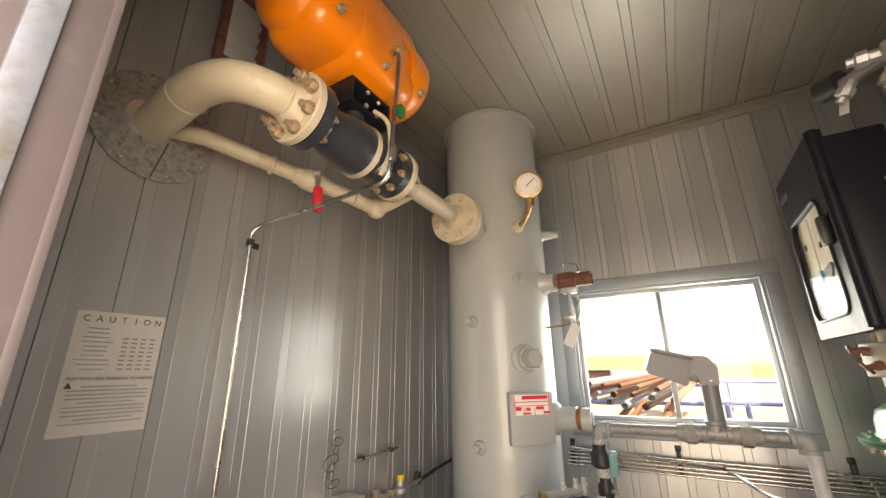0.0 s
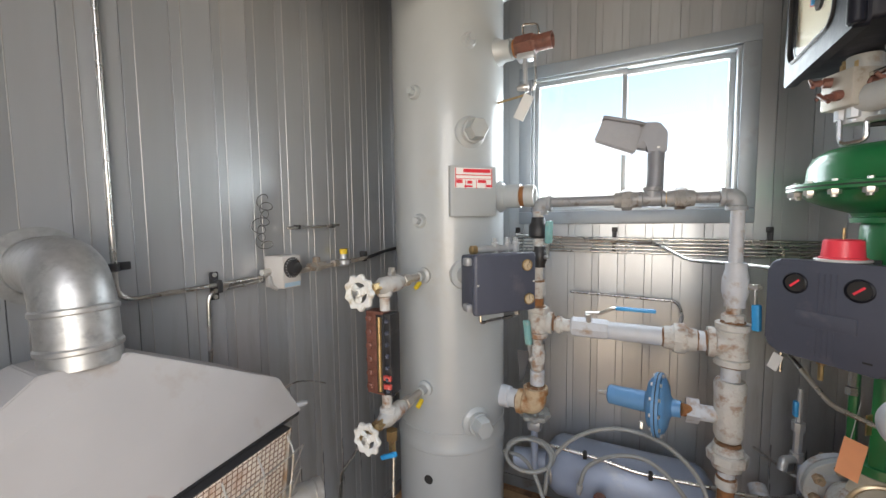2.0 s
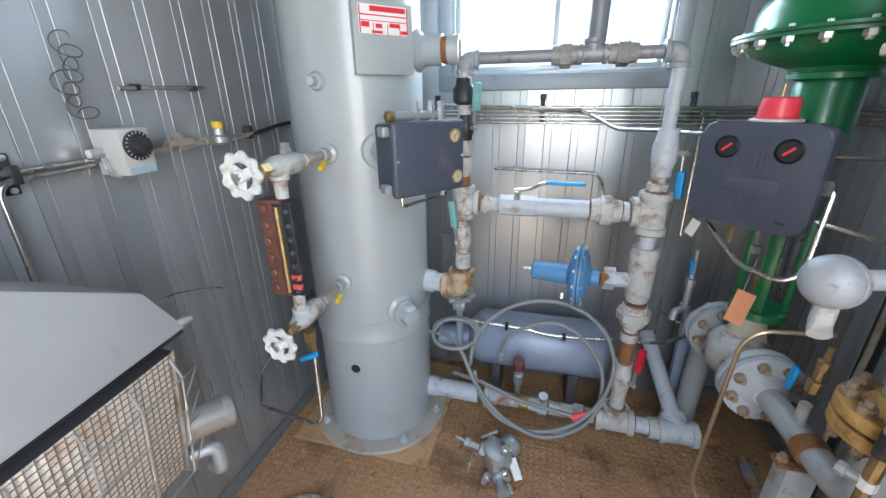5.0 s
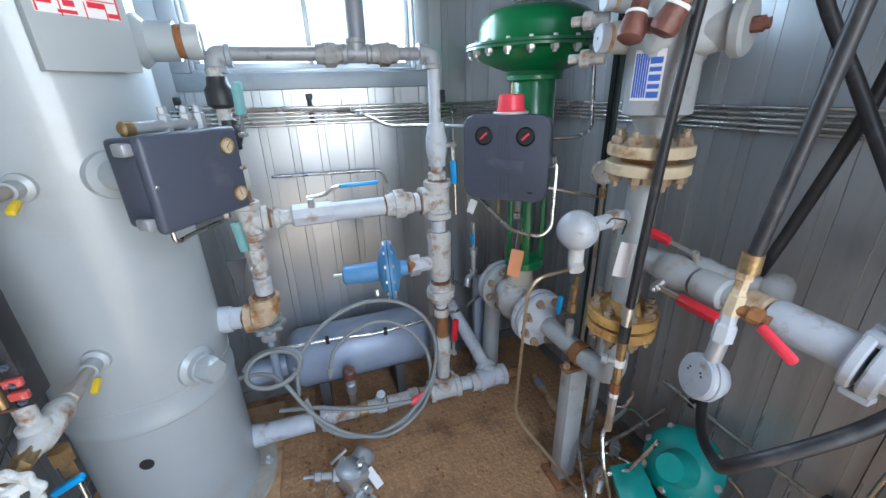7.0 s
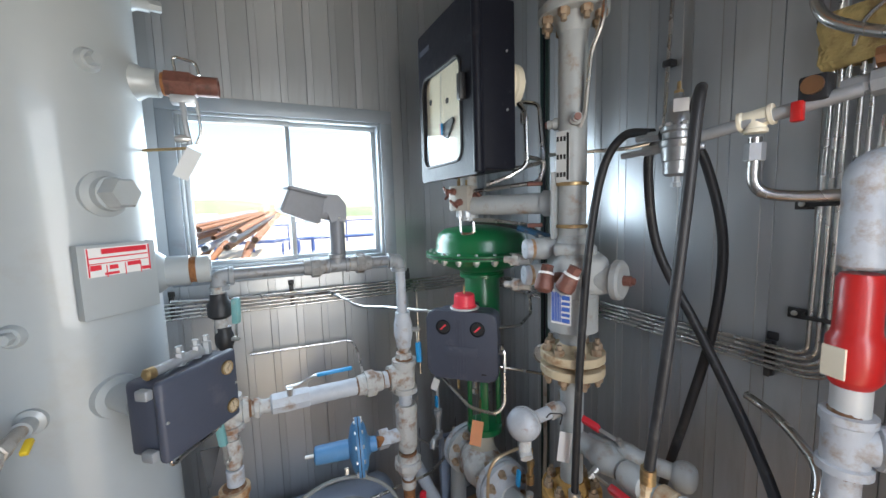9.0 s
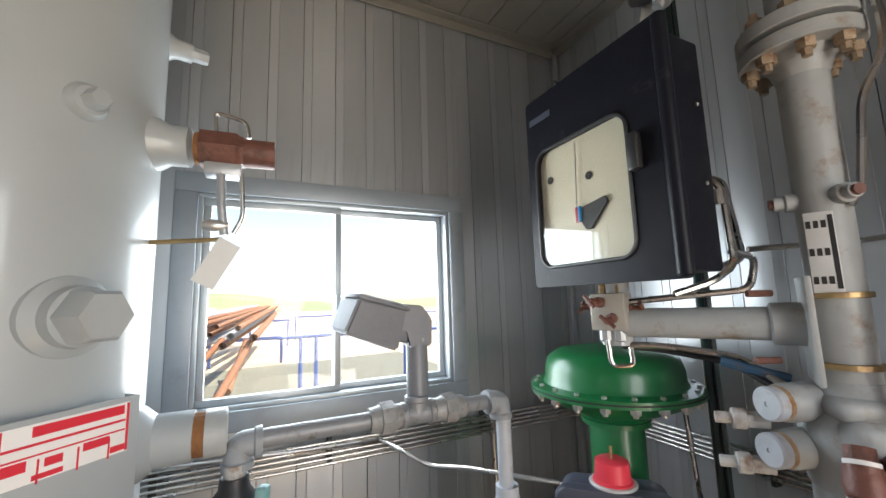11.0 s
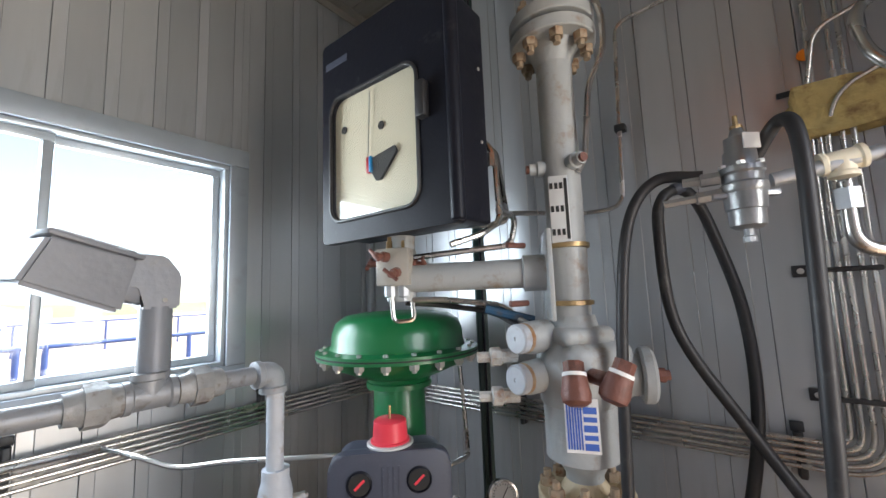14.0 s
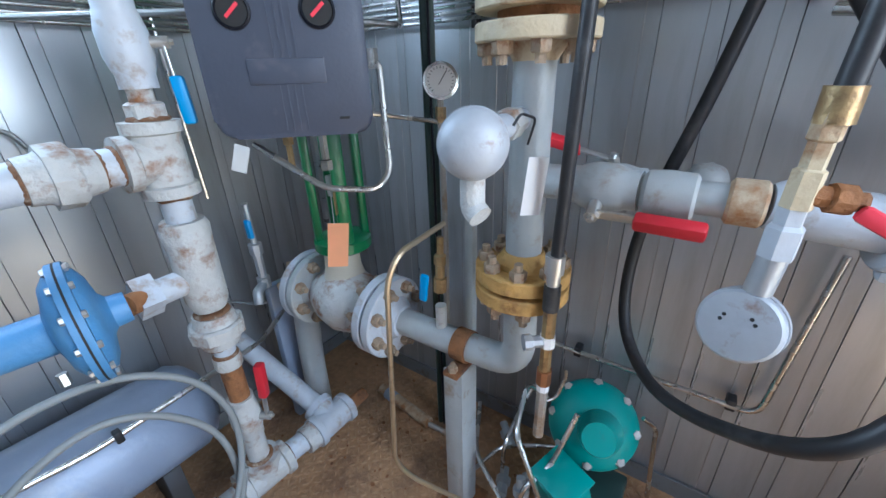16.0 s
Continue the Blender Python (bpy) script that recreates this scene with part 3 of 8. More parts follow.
# base angle and cornice
bm = bmesh.new()
slab(bm, LW + 0.0, LW + 0.006, FW, BW - 0.002, 0.0, 0.055)
slab(bm, LW + 0.007, RW - 0.007, BW - 0.006, BW - 0.0, 0.0, 0.055)
slab(bm, RW - 0.006, RW - 0.0, FW, BW - 0.002, 0.0, 0.055)
whole("baseboard", bm, M_BASEANGLE, "dull grey base angle along the floor, rust-stained", "baseboard", kind="structure", smooth=False)
bm = bmesh.new()
for a, b in (((LW + 0.05, BW, TOP), (RW - 0.05, BW, TOP)), ((LW, FW + 0.05, TOP), (LW, BW - 0.05, TOP)), ((RW, FW + 0.05, TOP), (RW, BW - 0.05, TOP))):
    a, b = V(a), V(b)
    c = (a + b) / 2
    d = (b - a).normalized()
    side = V((0, -1, 0)) if abs(d.x) > 0.5 else V((1 if c.x < 0.4 else -1, 0, 0))
    q = Matrix((d, side, V((0, 0, 1)))).transposed()
    box(c + side * 0.004 - V((0, 0, 0.02)), ((b - a).length + 0.08, 0.008, 0.036), q, 0.002, bm, 1)
    box(c + side * 0.022 - V((0, 0, 0.004)), ((b - a).length + 0.08, 0.036, 0.006), q, 0.002, bm, 1)
whole("trim", bm, M_CEIL, "folded sheet cornice between walls and ceiling", "trim", kind="structure")
for x, y in ((LW + 0.012, BW - 0.012), (RW - 0.012, BW - 0.012)):
    whole("corner_trim", box((x, y, TOP / 2), (0.024, 0.024, TOP - 0.05), None, 0.004), M_WALL, "folded grey sheet in the wall corner", "trim", kind="structure")

# window: casing, frame, two sliding panes
win = thing("window_1", ((WX0 + WX1) / 2, BW, WZ0), "two-pane aluminium sliding window in a flat metal casing", "window", kind="structure")
y = BW - 0.006
for nm, c, s in (("casing", ((WX0 + WX1) / 2, y, WZ1 + CW / 2), (WX1 - WX0 + 2 * CW, 0.014, CW)), ("casing", ((WX0 + WX1) / 2, y, WZ0 - CW / 2), (WX1 - WX0 + 2 * CW, 0.014, CW)),
                 ("casing", (WX0 - CW / 2, y, (WZ0 + WZ1) / 2), (CW, 0.0145, WZ1 - WZ0)), ("casing", (WX1 + CW / 2, y, (WZ0 + WZ1) / 2), (CW, 0.0145, WZ1 - WZ0))):
    part(nm, box(c, s, None, 0.004), M_CASING, win)
for c, s in ((((WX0 + WX1) / 2, BW + 0.035, WZ1 - 0.006), (WX1 - WX0, 0.075, 0.012)), (((WX0 + WX1) / 2, BW + 0.035, WZ0 + 0.006), (WX1 - WX0, 0.075, 0.012)),
             ((WX0 + 0.006, BW + 0.035, (WZ0 + WZ1) / 2), (0.012, 0.075, WZ1 - WZ0 - 0.024)), ((WX1 - 0.006, BW + 0.035, (WZ0 + WZ1) / 2), (0.012, 0.075, WZ1 - WZ0 - 0.024))):
    part("window_frame", box(c, s, None, 0.002), M_TRIM, win)
MX = 0.438
for x0, x1, yy in ((WX0 + 0.012, MX + 0.010, BW + 0.022), (MX - 0.010, WX1 - 0.012, BW + 0.042)):
    sash = bmesh.new()
    z0, z1 = WZ0 + 0.012, WZ1 - 0.012
    f = 0.019
    box(((x0 + x1) / 2, yy, z1 - f / 2), (x1 - x0, 0.016, f), None, 0.002, sash)
    box(((x0 + x1) / 2, yy, z0 + f / 2), (x1 - x0, 0.016, f), None, 0.002, sash)
    box((x0 + f / 2, yy, (z0 + z1) / 2), (f, 0.016, z1 - z0 - 2 * f), None, 0.002, sash)
    box((x1 - f / 2, yy, (z0 + z1) / 2), (f, 0.016, z1 - z0 - 2 * f), None, 0.002, sash)
    sob = part("sash", sash, M_TRIM, win)
    pane = part("pane", box(((x0 + x1) / 2, yy, (z0 + z1) / 2), (x1 - x0 - 2 * f, 0.003, z1 - z0 - 2 * f)), M_GLASS, sob, smooth=False)
    pane.visible_shadow = False
part("latch", box((MX, BW + 0.010, 1.60), (0.014, 0.012, 0.07), None, 0.003), M_TRIM, win)

# doorway: reveal, weather strip and the open leaf
door = thing("door_1", (DX0, FW, 0), "open mauve steel door and frame with a screwed metal strip", "door", kind="structure")
for x in (DX0, DX1):
    s = 1 if x < 0.5 else -1
    part("door_jamb", box((x - s * 0.006, FW - 0.045, DTOP / 2), (0.012, 0.095, DTOP), None, 0.002), M_MAUVE, door)
    part("door_casing", box((x - s * 0.03, FW + 0.004, DTOP / 2), (0.06, 0.012, DTOP), None, 0.003), M_MAUVE, door)
    strip = part("weather_strip", box((x + s * 0.004, FW - 0.044, DTOP / 2), (0.008, 0.026, DTOP - 0.02), None, 0.002), M_STRIP, door)
    for k in range(9):
        part("screw", turned((x + s * 0.008, FW - 0.044, 0.2 + k * 0.215), (s, 0, 0), [(0, 0.0045), (0.0015, 0.0045), (0.003, 0.002)], 10), M_BOLT, strip)
part("door_head", box(((DX0 + DX1) / 2, FW - 0.045, DTOP + 0.006), (DX1 - DX0 + 0.024, 0.095, 0.012), None, 0.002), M_MAUVE, door)
leaf = part("door_leaf", box((DX0 - 0.026, FW - 0.52, DTOP / 2), (0.044, 0.86, DTOP - 0.03), None, 0.004), M_MAUVE, door)
for z in (0.3, 1.05, 1.84):
    part("hinge", box((DX0 - 0.001, FW - 0.105, z), (0.006, 0.06, 0.10), None, 0.002), M_STRIP, leaf, "bare metal hinge plate")

# ---------------------------------------------------------------- separator vessel
C, R = V((-0.167, 1.816, 0)), 0.2115


def rad(deg):
    return V((math.cos(radians(deg)), math.sin(radians(deg)), 0))


def on_shell(deg, z, out=0.0):
    return C + rad(deg) * (R + out) + V((0, 0, z))


vessel = thing("separator_vessel", (C.x, C.y, 0), "tall grey painted steel separator vessel bolted to the floor", "vessel")
M_PLATE = mat("ochre_base_plate", (0.46, 0.29, 0.15), 0.6, 0.0, 0.35, 30, (0.19, 0.085, 0.04), 0.40, 9, 0.4, 60)
M_RING = mat("rust_edged_ring_paint", (0.42, 0.39, 0.33), 0.55, 0.0, 0.18, 40, (0.33, 0.17, 0.075), 0.46, 11, 0.25, 80)
part("base_plate", box((-0.163, 1.852, 0.007), (0.556, 0.578, 0.014), Matrix.Rotation(radians(-1.2), 3, "Z"), 0.003), M_PLATE, vessel, "rusty ochre square steel base plate")
part("base_ring", turned(C + V((0, 0, 0.0145)), (0, 0, 1), [(0, 0.270), (0.008, 0.270), (0.011, 0.267), (0.0135, R)], 56), M_RING, vessel, "rust-edged grey ring flange")
bm = bmesh.new()
lathe(bm, C + V((0, 0, 0.028)), (0, 0, 1), [(0, R), (0.43, R), (0.435, R + 0.004), (0.452, R + 0.004), (0.458, R), (0.50, R), (0.502, R + 0.0025), (0.512, R + 0.0025), (0.514, R), (TOP - 0.03, R)], 72)
shell = part("shell", bm, M_VESSEL, vessel)
part("roof_collar", turned(C + V((0, 0, TOP - 0.012)), (0, 0, 1), [(0, R + 0.001), (0, R + 0.016), (0.01, R + 0.016)], 56), M_TRIM, vessel, "bright ring where the shell meets the ceiling")
for a in (-48, 0, 42, 132, 222):
    p = C + rad(a) * 0.240 + V((0, 0, 0.026))
    nut = part("anchor_nut", turned(p, (0, 0, 1), [(0, 0.016), (0.002, 0.016), (0.002, 0.0125), (0.014, 0.0125), (0.016, 0.010)], 6), M_LPIPE, vessel, "painted anchor nut")
    part("stud", cyl(p + V((0, 0, 0.014)), p + V((0, 0, 0.030)), 0.0065, 10, 0.001), M_LPIPE, nut)
hole = on_shell(-88, 0.36, -0.004)
part("vent_hole", turned(hole, rad(-88), [(0, 0.017), (0.0056, 0.017)], 24), M_INK, vessel, "dark open hole in the skirt")




def nozzle(deg, z, r, out, cap, hexr, seg=6, name="plug"):
    d = rad(deg)
    part("boss", turned(on_shell(deg, z, -0.01), d, [(0, r * 1.55), (0.012, r * 1.5), (0.022, r * 1.15), (out, r * 1.1)], 28), M_VESSEL, vessel)
    part(name, turned(on_shell(deg, z, out - 0.012), d, [(0, hexr), (cap * 0.8, hexr), (cap, hexr * 0.86)], seg), M_VESSEL, vessel)


nozzle(-97, 1.741, 0.017, 0.022, 0.022, 0.014)
nozzle(-93, 1.302, 0.017, 0.022, 0.022, 0.014)
nozzle(-44, 1.900, 0.018, 0.022, 0.024, 0.015)
nozzle(-43, 1.600, 0.036, 0.040, 0.045, 0.037)
nozzle(-39, 0.578, 0.036, 0.036, 0.045, 0.036)
nozzle(14, 2.127, 0.017, 0.05, 0.03, 0.014)
# side connection with a threaded end
d = rad(1)
part("side_nozzle", turned(on_shell(1, 1.387, -0.01), d, [(0, 0.062), (0.014, 0.058), (0.03, 0.043), (0.085, 0.043)], 32), M_VESSEL, vessel)
part("pipe_thread", turned(on_shell(1, 1.387, 0.074), d, [(0, 0.037), (0.022, 0.037)], 28), M_RUST, vessel, "rusty bare thread")
part("pipe_cap", turned(on_shell(1, 1.387, 0.092), d, [(0, 0.040), (0.03, 0.040), (0.034, 0.037), (0.034, 0.028), (0.02, 0.027)], 28), M_PIPE, vessel)
part("thermowell_nozzle", turned(on_shell(-50, 1.115, -0.01), rad(-50), [(0, 0.055), (0.02, 0.05), (0.022, 0.032), (0.11, 0.032)], 28), M_VESSEL, vessel)
# data plate on a bent bracket
pb0 = on_shell(-43, 1.40, 0.020)
pq = Matrix((rad(47), V((0, 0, 1)), rad(-43))).transposed()
plate = part("data_plate", box(pb0, (0.168, 0.168, 0.003), pq, 0.001), M_VESSEL, vessel, "sheet metal plate with a red and white label")
for sx in (-0.08, 0.08):
    part("plate_lip", box(pb0 + pq @ V((sx, 0, -0.012)), (0.003, 0.168, 0.024), pq, 0.001), M_VESSEL, plate)
lab = part("label", box(pb0 + pq @ V((0.0, 0.044, 0.0022)), (0.138, 0.066, 0.0008), pq), M_PAPER, plate, "white data label", False)
bars = bmesh.new()
for x, yy, w, h in ((0.012, 0.068, 0.10, 0.012), (-0.052, 0.032, 0.022, 0.012), (-0.015, 0.030, 0.018, 0.010), (0.03, 0.033, 0.03, 0.010), (0.056, 0.018, 0.018, 0.008), (-0.02, 0.016, 0.03, 0.006),
                  (0.0, 0.0535, 0.128, 0.003), (0.0, 0.041, 0.128, 0.002), (-0.066, 0.044, 0.003, 0.064), (0.067, 0.044, 0.003, 0.064), (-0.03, 0.022, 0.002, 0.028), (0.01, 0.022, 0.002, 0.028), (0.045, 0.022, 0.002, 0.028)):
    box(pb0 + pq @ V((x, yy, 0.003)), (w, h, 0.0006), pq, 0, bars)
part("print", bars, M_REDINK, plate, smooth=False)

# dial gauge on the vessel
g = thing("pressure_gauge", on_shell(-41, 2.12), "white-faced dial pressure gauge on a brass elbow", "gauge")
gc = V((0.087, 1.560, 2.235))
gauge(g, gc, (0.30, -0.92, -0.18), 0.05, M_BRASS, 0.032, 0.75)
part("fitting", sweep(fillet([on_shell(-41, 2.12), on_shell(-41, 2.12, 0.05), V((0.075, 1.59, 2.15)), gc + V((0, 0.012, -0.04))], 0.015), 0.011, 12), M_BRASS, g)
part("bush", turned(on_shell(-41, 2.12, -0.003), rad(-41), [(0, 0.026), (0.014, 0.024), (0.03, 0.016)], 20), M_BEIGE, g)
part("hex_coupling", turned(gc + V((-0.004, 0.016, -0.082)), (0.1, -0.05, 1), [(0, 0.015), (0.03, 0.015)], 6), M_BRASS, g)

# relief valve beside the window
rv = thing("relief_valve", on_shell(-4, 1.90), "rusty red-brown relief valve with a wire seal and tag", "valve")
d = rad(-4)
z = 1.897
part("nozzle", turned(on_shell(-4, z, -0.01), d, [(0, 0.05), (0.014, 0.046), (0.03, 0.036), (0.06, 0.036)], 28), M_VESSEL, rv)
part("thread", turned(on_shell(-4, z, 0.058), d, [(0, 0.030), (0.012, 0.030)], 20), M_RUST, rv)
part("valve_body", turned(on_shell(-4, z, 0.066), d, [(0, 0.036), (0.06, 0.036), (0.065, 0.031), (0.072, 0.030)], 6), M_RBROWN, rv)
part("outlet_pipe", turned(on_shell(-4, z, 0.136), d, [(0, 0.027), (0.055, 0.027), (0.055, 0.021), (0.02, 0.02)], 22), M_RBROWN, rv)
p = on_shell(-4, z, 0.09)
part("lift_tube", sweep(fillet([p + V((0, 0, 0.03)), p + V((-0.004, 0, 0.075)), p + V((0.05, -0.005, 0.062)), p + V((0.055, -0.005, 0.03))], 0.012), 0.004), M_SS, rv)
part("bracket", box(p + V((0.015, -0.01, -0.042)), (0.06, 0.04, 0.022), None, 0.003), M_ALU, rv)
part("lift_lever", sweep(fillet([p + V((0.012, -0.022, -0.045)), p + V((0.016, -0.03, -0.12)), p + V((0.022, -0.03, -0.165))], 0.02), 0.0075), M_ALU, rv)
part("side_tube", sweep(fillet([p + V((0.045, -0.02, -0.045)), p + V((0.05, -0.02, -0.13)), p + V((0.035, -0.02, -0.16))], 0.02), 0.0045), M_SS, rv)
part("knob", turned(p + V((-0.012, -0.03, -0.148)), (1, 0, 0), [(0, 0.008), (0.012, 0.011), (0.028, 0.011), (0.04, 0.006)], 12), M_ZINC, rv)
part("stub_tube", cyl(p + V((-0.14, 0.01, -0.18)), p + V((0.02, -0.03, -0.172)), 0.004, 8), M_BRASS, rv)
tq = Matrix.Rotation(radians(28), 3, "Y")
part("tag", box(p + V((0.012, -0.036, -0.215)), (0.038, 0.0015, 0.085), tq), M_TAG, rv, "blank metal tag", False)

# ---------------------------------------------------------------- inlet run high on the left wall
inlet = thing("inlet_pipe", (LW, 0.57, 2.13), "cream painted flanged inlet pipe bending into the wall", "pipe")
part("pipe_bend", sweep(curve_through([V((LW - 0.01, 0.572, 2.116)), V((-0.41, 0.566, 2.122)), V((-0.315, 0.562, 2.128)), V((-0.225, 0.580, 2.126)), V((-0.168, 0.630, 2.114)), V((-0.150, 0.690, 2.104))], 10), 0.041, 24), M_BEIGE, inlet)
for p0, d0 in ((V((-0.345, 0.563, 2.127)), (1, -0.03, 0.05)), (V((-0.156, 0.664, 2.108)), (0.22, 1, -0.15))):
    part("weld_seam", turned(p0, d0, [(0, 0.041), (0.003, 0.0435), (0.006, 0.041)], 24), M_BEIGE, inlet)
AX = V((-0.006, 1.0, 0.004)).normalized()
flange(inlet, (-0.150, 0.704, 2.103), -AX, 0.083, 0.020, 0.037, 8, M_BEIGE, BOLT_L)
flange(inlet, (-0.156, 1.040, 2.105), AX, 0.076, 0.020, 0.030, 8, M_BEIGE, BOLT_L)
part("pipe_spool", sweep([V((-0.156, 1.05, 2.105)), V((-0.163, 1.40, 2.106))], 0.030, 22), M_BEIGE, inlet)
part("reducer", turned((-0.158, 1.075, 2.105), AX, [(0, 0.044), (0.03, 0.04), (0.06, 0.031)], 24), M_BEIGE, inlet)
flange(inlet, (-0.164, 1.443, 2.107), -AX, 0.096, 0.022, 0.032, 8, M_BEIGE, BOLT_P)
flange(inlet, (-0.164, 1.449, 2.107), AX, 0.096, 0.022, 0.032, 8, M_BEIGE, BOLT_P)
part("gasket", turned((-0.164, 1.442, 2.107), AX, [(0, 0.064), (0.008, 0.064)], 28), M_RUST, inlet)
part("vessel_nozzle", turned((-0.165, 1.47, 2.107), AX, [(0, 0.034), (0.10, 0.034), (0.125, 0.045), (0.15, 0.05)], 28), M_RUSTP, inlet)

bv = thing("inlet_ball_valve", (-0.15, 0.87, 2.05), "dark blue-black flanged ball valve with rusty studs", "valve")
part("valve_end", turned((-0.150, 0.708, 2.103), AX, [(0, 0.080), (0.026, 0.080), (0.03, 0.062), (0.05, 0.052)], 32), M_DARKVALVE, bv)
part("valve_end", turned((-0.156, 1.036, 2.105), -AX, [(0, 0.074), (0.026, 0.074), (0.03, 0.058), (0.05, 0.050)], 32), M_DARKVALVE, bv)
part("valve_body", turned((-0.151, 0.755, 2.103), AX, [(0, 0.05), (0.02, 0.055), (0.06, 0.062), (0.10, 0.070), (0.13, 0.070), (0.165, 0.062), (0.20, 0.058), (0.235, 0.05)], 32), M_DARKVALVE, bv)
part("body_band", turned((-0.153, 0.885, 2.104), AX, [(0, 0.0715), (0.018, 0.0715)], 32), M_BEIGE, bv)
part("stem_neck", cyl((-0.152, 0.865, 2.15), (-0.152, 0.865, 2.21), 0.026, 18), M_DARKVALVE, bv)
for y0, dd in ((0.736, AX), (1.008, -AX)):
    bolt_circle(bv, (-0.152, y0, 2.104), dd, 0.064, 8, BOLT_M, 0.3)

act = thing("valve_actuator", (-0.15, 0.87, 2.2), "large bright orange rounded pneumatic valve actuator", "actuator")
br = bmesh.new()
box((-0.152, 0.885, 2.262), (0.085, 0.15, 0.008), None, 0.002, br)
box((-0.152, 0.885, 2.196), (0.085, 0.15, 0.008), None, 0.002, br)
box((-0.152, 0.814, 2.229), (0.085, 0.008, 0.06), None, 0.002, br)
box((-0.152, 0.956, 2.229), (0.085, 0.008, 0.06), None, 0.002, br)
part("bracket", br, M_NAVY, act, "black steel mounting bracket")
part("housing", box((-0.165, 0.845, 2.425), (0.215, 0.40, 0.265), None, 0.062, None, 4), M_ORANGE, act)
part("housing_saddle", box((-0.165, 0.865, 2.385), (0.228, 0.19, 0.225), None, 0.030, None, 3), M_ORANGE, act)
part("housing_ridge", box((-0.165, 0.850, 2.470), (0.224, 0.34, 0.06), None, 0.022, None, 3), M_ORANGE, act)
part("end_cap", turned((-0.165, 0.985, 2.420), (0, 1, 0), [(0, 0.120), (0.05, 0.124), (0.085, 0.118), (0.110, 0.096), (0.122, 0.062), (0.125, 0.01)], 40), M_ORANGE, act)
part("end_cap", turned((-0.165, 0.700, 2.430), (0, -1, 0), [(0, 0.118), (0.045, 0.118), (0.070, 0.104), (0.085, 0.075), (0.088, 0.01)], 40), M_ORANGE, act)
part("air_hose", sweep(fillet([V((-0.10, 0.885, 2.20)), V((-0.065, 0.90, 2.17)), V((-0.075, 0.93, 2.10)), V((-0.11, 0.93, 2.04))], 0.03), 0.006, 8), M_BEIGE, act, "pale plastic air hose")
for yy, zz in ((0.70, 2.33), (1.02, 2.33), (0.86, 2.30)):
    inst("bolt", BOLT_M, place((-0.053, yy, zz), (1, 0, 0)), act)
part("spring_port", cyl((-0.12, 0.69, 2.55), (-0.09, 0.66, 2.60), 0.016, 12), M_BLACK, act)
part("air_fitting", turned((-0.045, 0.885, 2.36), (1, 0, 0), [(0, 0.012), (0.02, 0.012), (0.024, 0.008), (0.04, 0.008)], 6), M_BRASS, act)
part("speed_valve", box((-0.03, 0.905, 2.185), (0.016, 0.02, 0.032), None, 0.003), M_GREEN, act, "small green flow valve")
bolt_circle(act, (-0.11, 0.885, 2.225), (1, 0, 0), 0.03, 4, BOLT_S, 0.7)

lowp = thing("bypass_pipe", (LW, 0.60, 2.07), "cream painted small bypass pipe with a red lever valve", "pipe")
part("pipe", sweep([V((LW, 0.60, 2.125)), V((-0.44, 0.66, 2.112)), V((-0.285, 1.02, 2.054))], 0.0205, 18), M_BEIGE, lowp)
part("union", turned((-0.38, 0.80, 2.089), (0.12, 0.29, -0.045), [(0, 0.023), (0.003, 0.026), (0.008, 0.026), (0.012, 0.022)], 18), M_BEIGE, lowp)
ball_valve(lowp, (-0.336, 0.90, 2.073), (0.12, 0.29, -0.045), 0.022, 0.09, M_BEIGE, M_RHANDLE, (0.1, 0.0, -1), (0.9, -0.3, 0.1), 0.12)
part("pipe_end", sweep(fillet([V((-0.285, 1.02, 2.054)), V((-0.27, 1.11, 2.045)), V((-0.165, 1.14, 2.09))], 0.04), 0.021, 18), M_BEIGE, lowp)
part("elbow", ball((-0.268, 1.105, 2.047), 0.031), M_BEIGE, lowp)

# round cover plate, louvre, sheet of paper
cov = thing("wall_cover_plate", (LW, 0.58, 2.0), "round spangled galvanised cover plate riveted to the wall", "cover plate")
part("plate", turned((LW + 0.001, 0.585, 2.118), (1, 0, 0), [(0, 0.134), (0.002, 0.134)], 48), M_SPANGLE, cov)
part("seam", box((LW + 0.004, 0.60, 2.04), (0.0015, 0.003, 0.10), Matrix.Rotation(radians(-12), 3, "X")), M_DARKGAP, cov, smooth=False)
part("collar", turned((LW + 0.003, 0.556, 2.125), (1, 0, 0), [(0, 0.045), (0.006, 0.042)], 28), M_ZINC, cov)
for a in range(8):
    inst("rivet", BOLT_S, place(V((LW + 0.002, 0.585, 2.118)) + V((0, math.cos(a * 0.785 + 0.3), math.sin(a * 0.785 + 0.3))) * 0.12, (1, 0, 0)) @ Matrix.Diagonal((0.6, 0.6, 0.5, 1)), cov)
ven = thing("wall_vent", (LW, 0.72, 2.42), "small louvred wall vent in a brown frame", "vent")
fr = bmesh.new()
for c, s in (((LW + 0.012, 0.672, 2.52), (0.024, 0.022, 0.26)), ((LW + 0.012, 0.788, 2.52), (0.024, 0.022, 0.26)), ((LW + 0.012, 0.73, 2.645), (0.022, 0.10, 0.022)), ((LW + 0.012, 0.73, 2.40), (0.022, 0.10, 0.022))):
    box(c, s, None, 0.003, fr)
part("frame", fr, M_RBROWN, ven)
for k in range(5):
    part("slat", box((LW + 0.014, 0.73, 2.44 + k * 0.043), (0.040, 0.094, 0.003), Matrix.Rotation(radians(-62), 3, "Y"), 0.001), M_TRIM, ven)
part("backing", box((LW + 0.002, 0.73, 2.52), (0.003, 0.10, 0.22)), M_DARKGAP, ven, smooth=False)

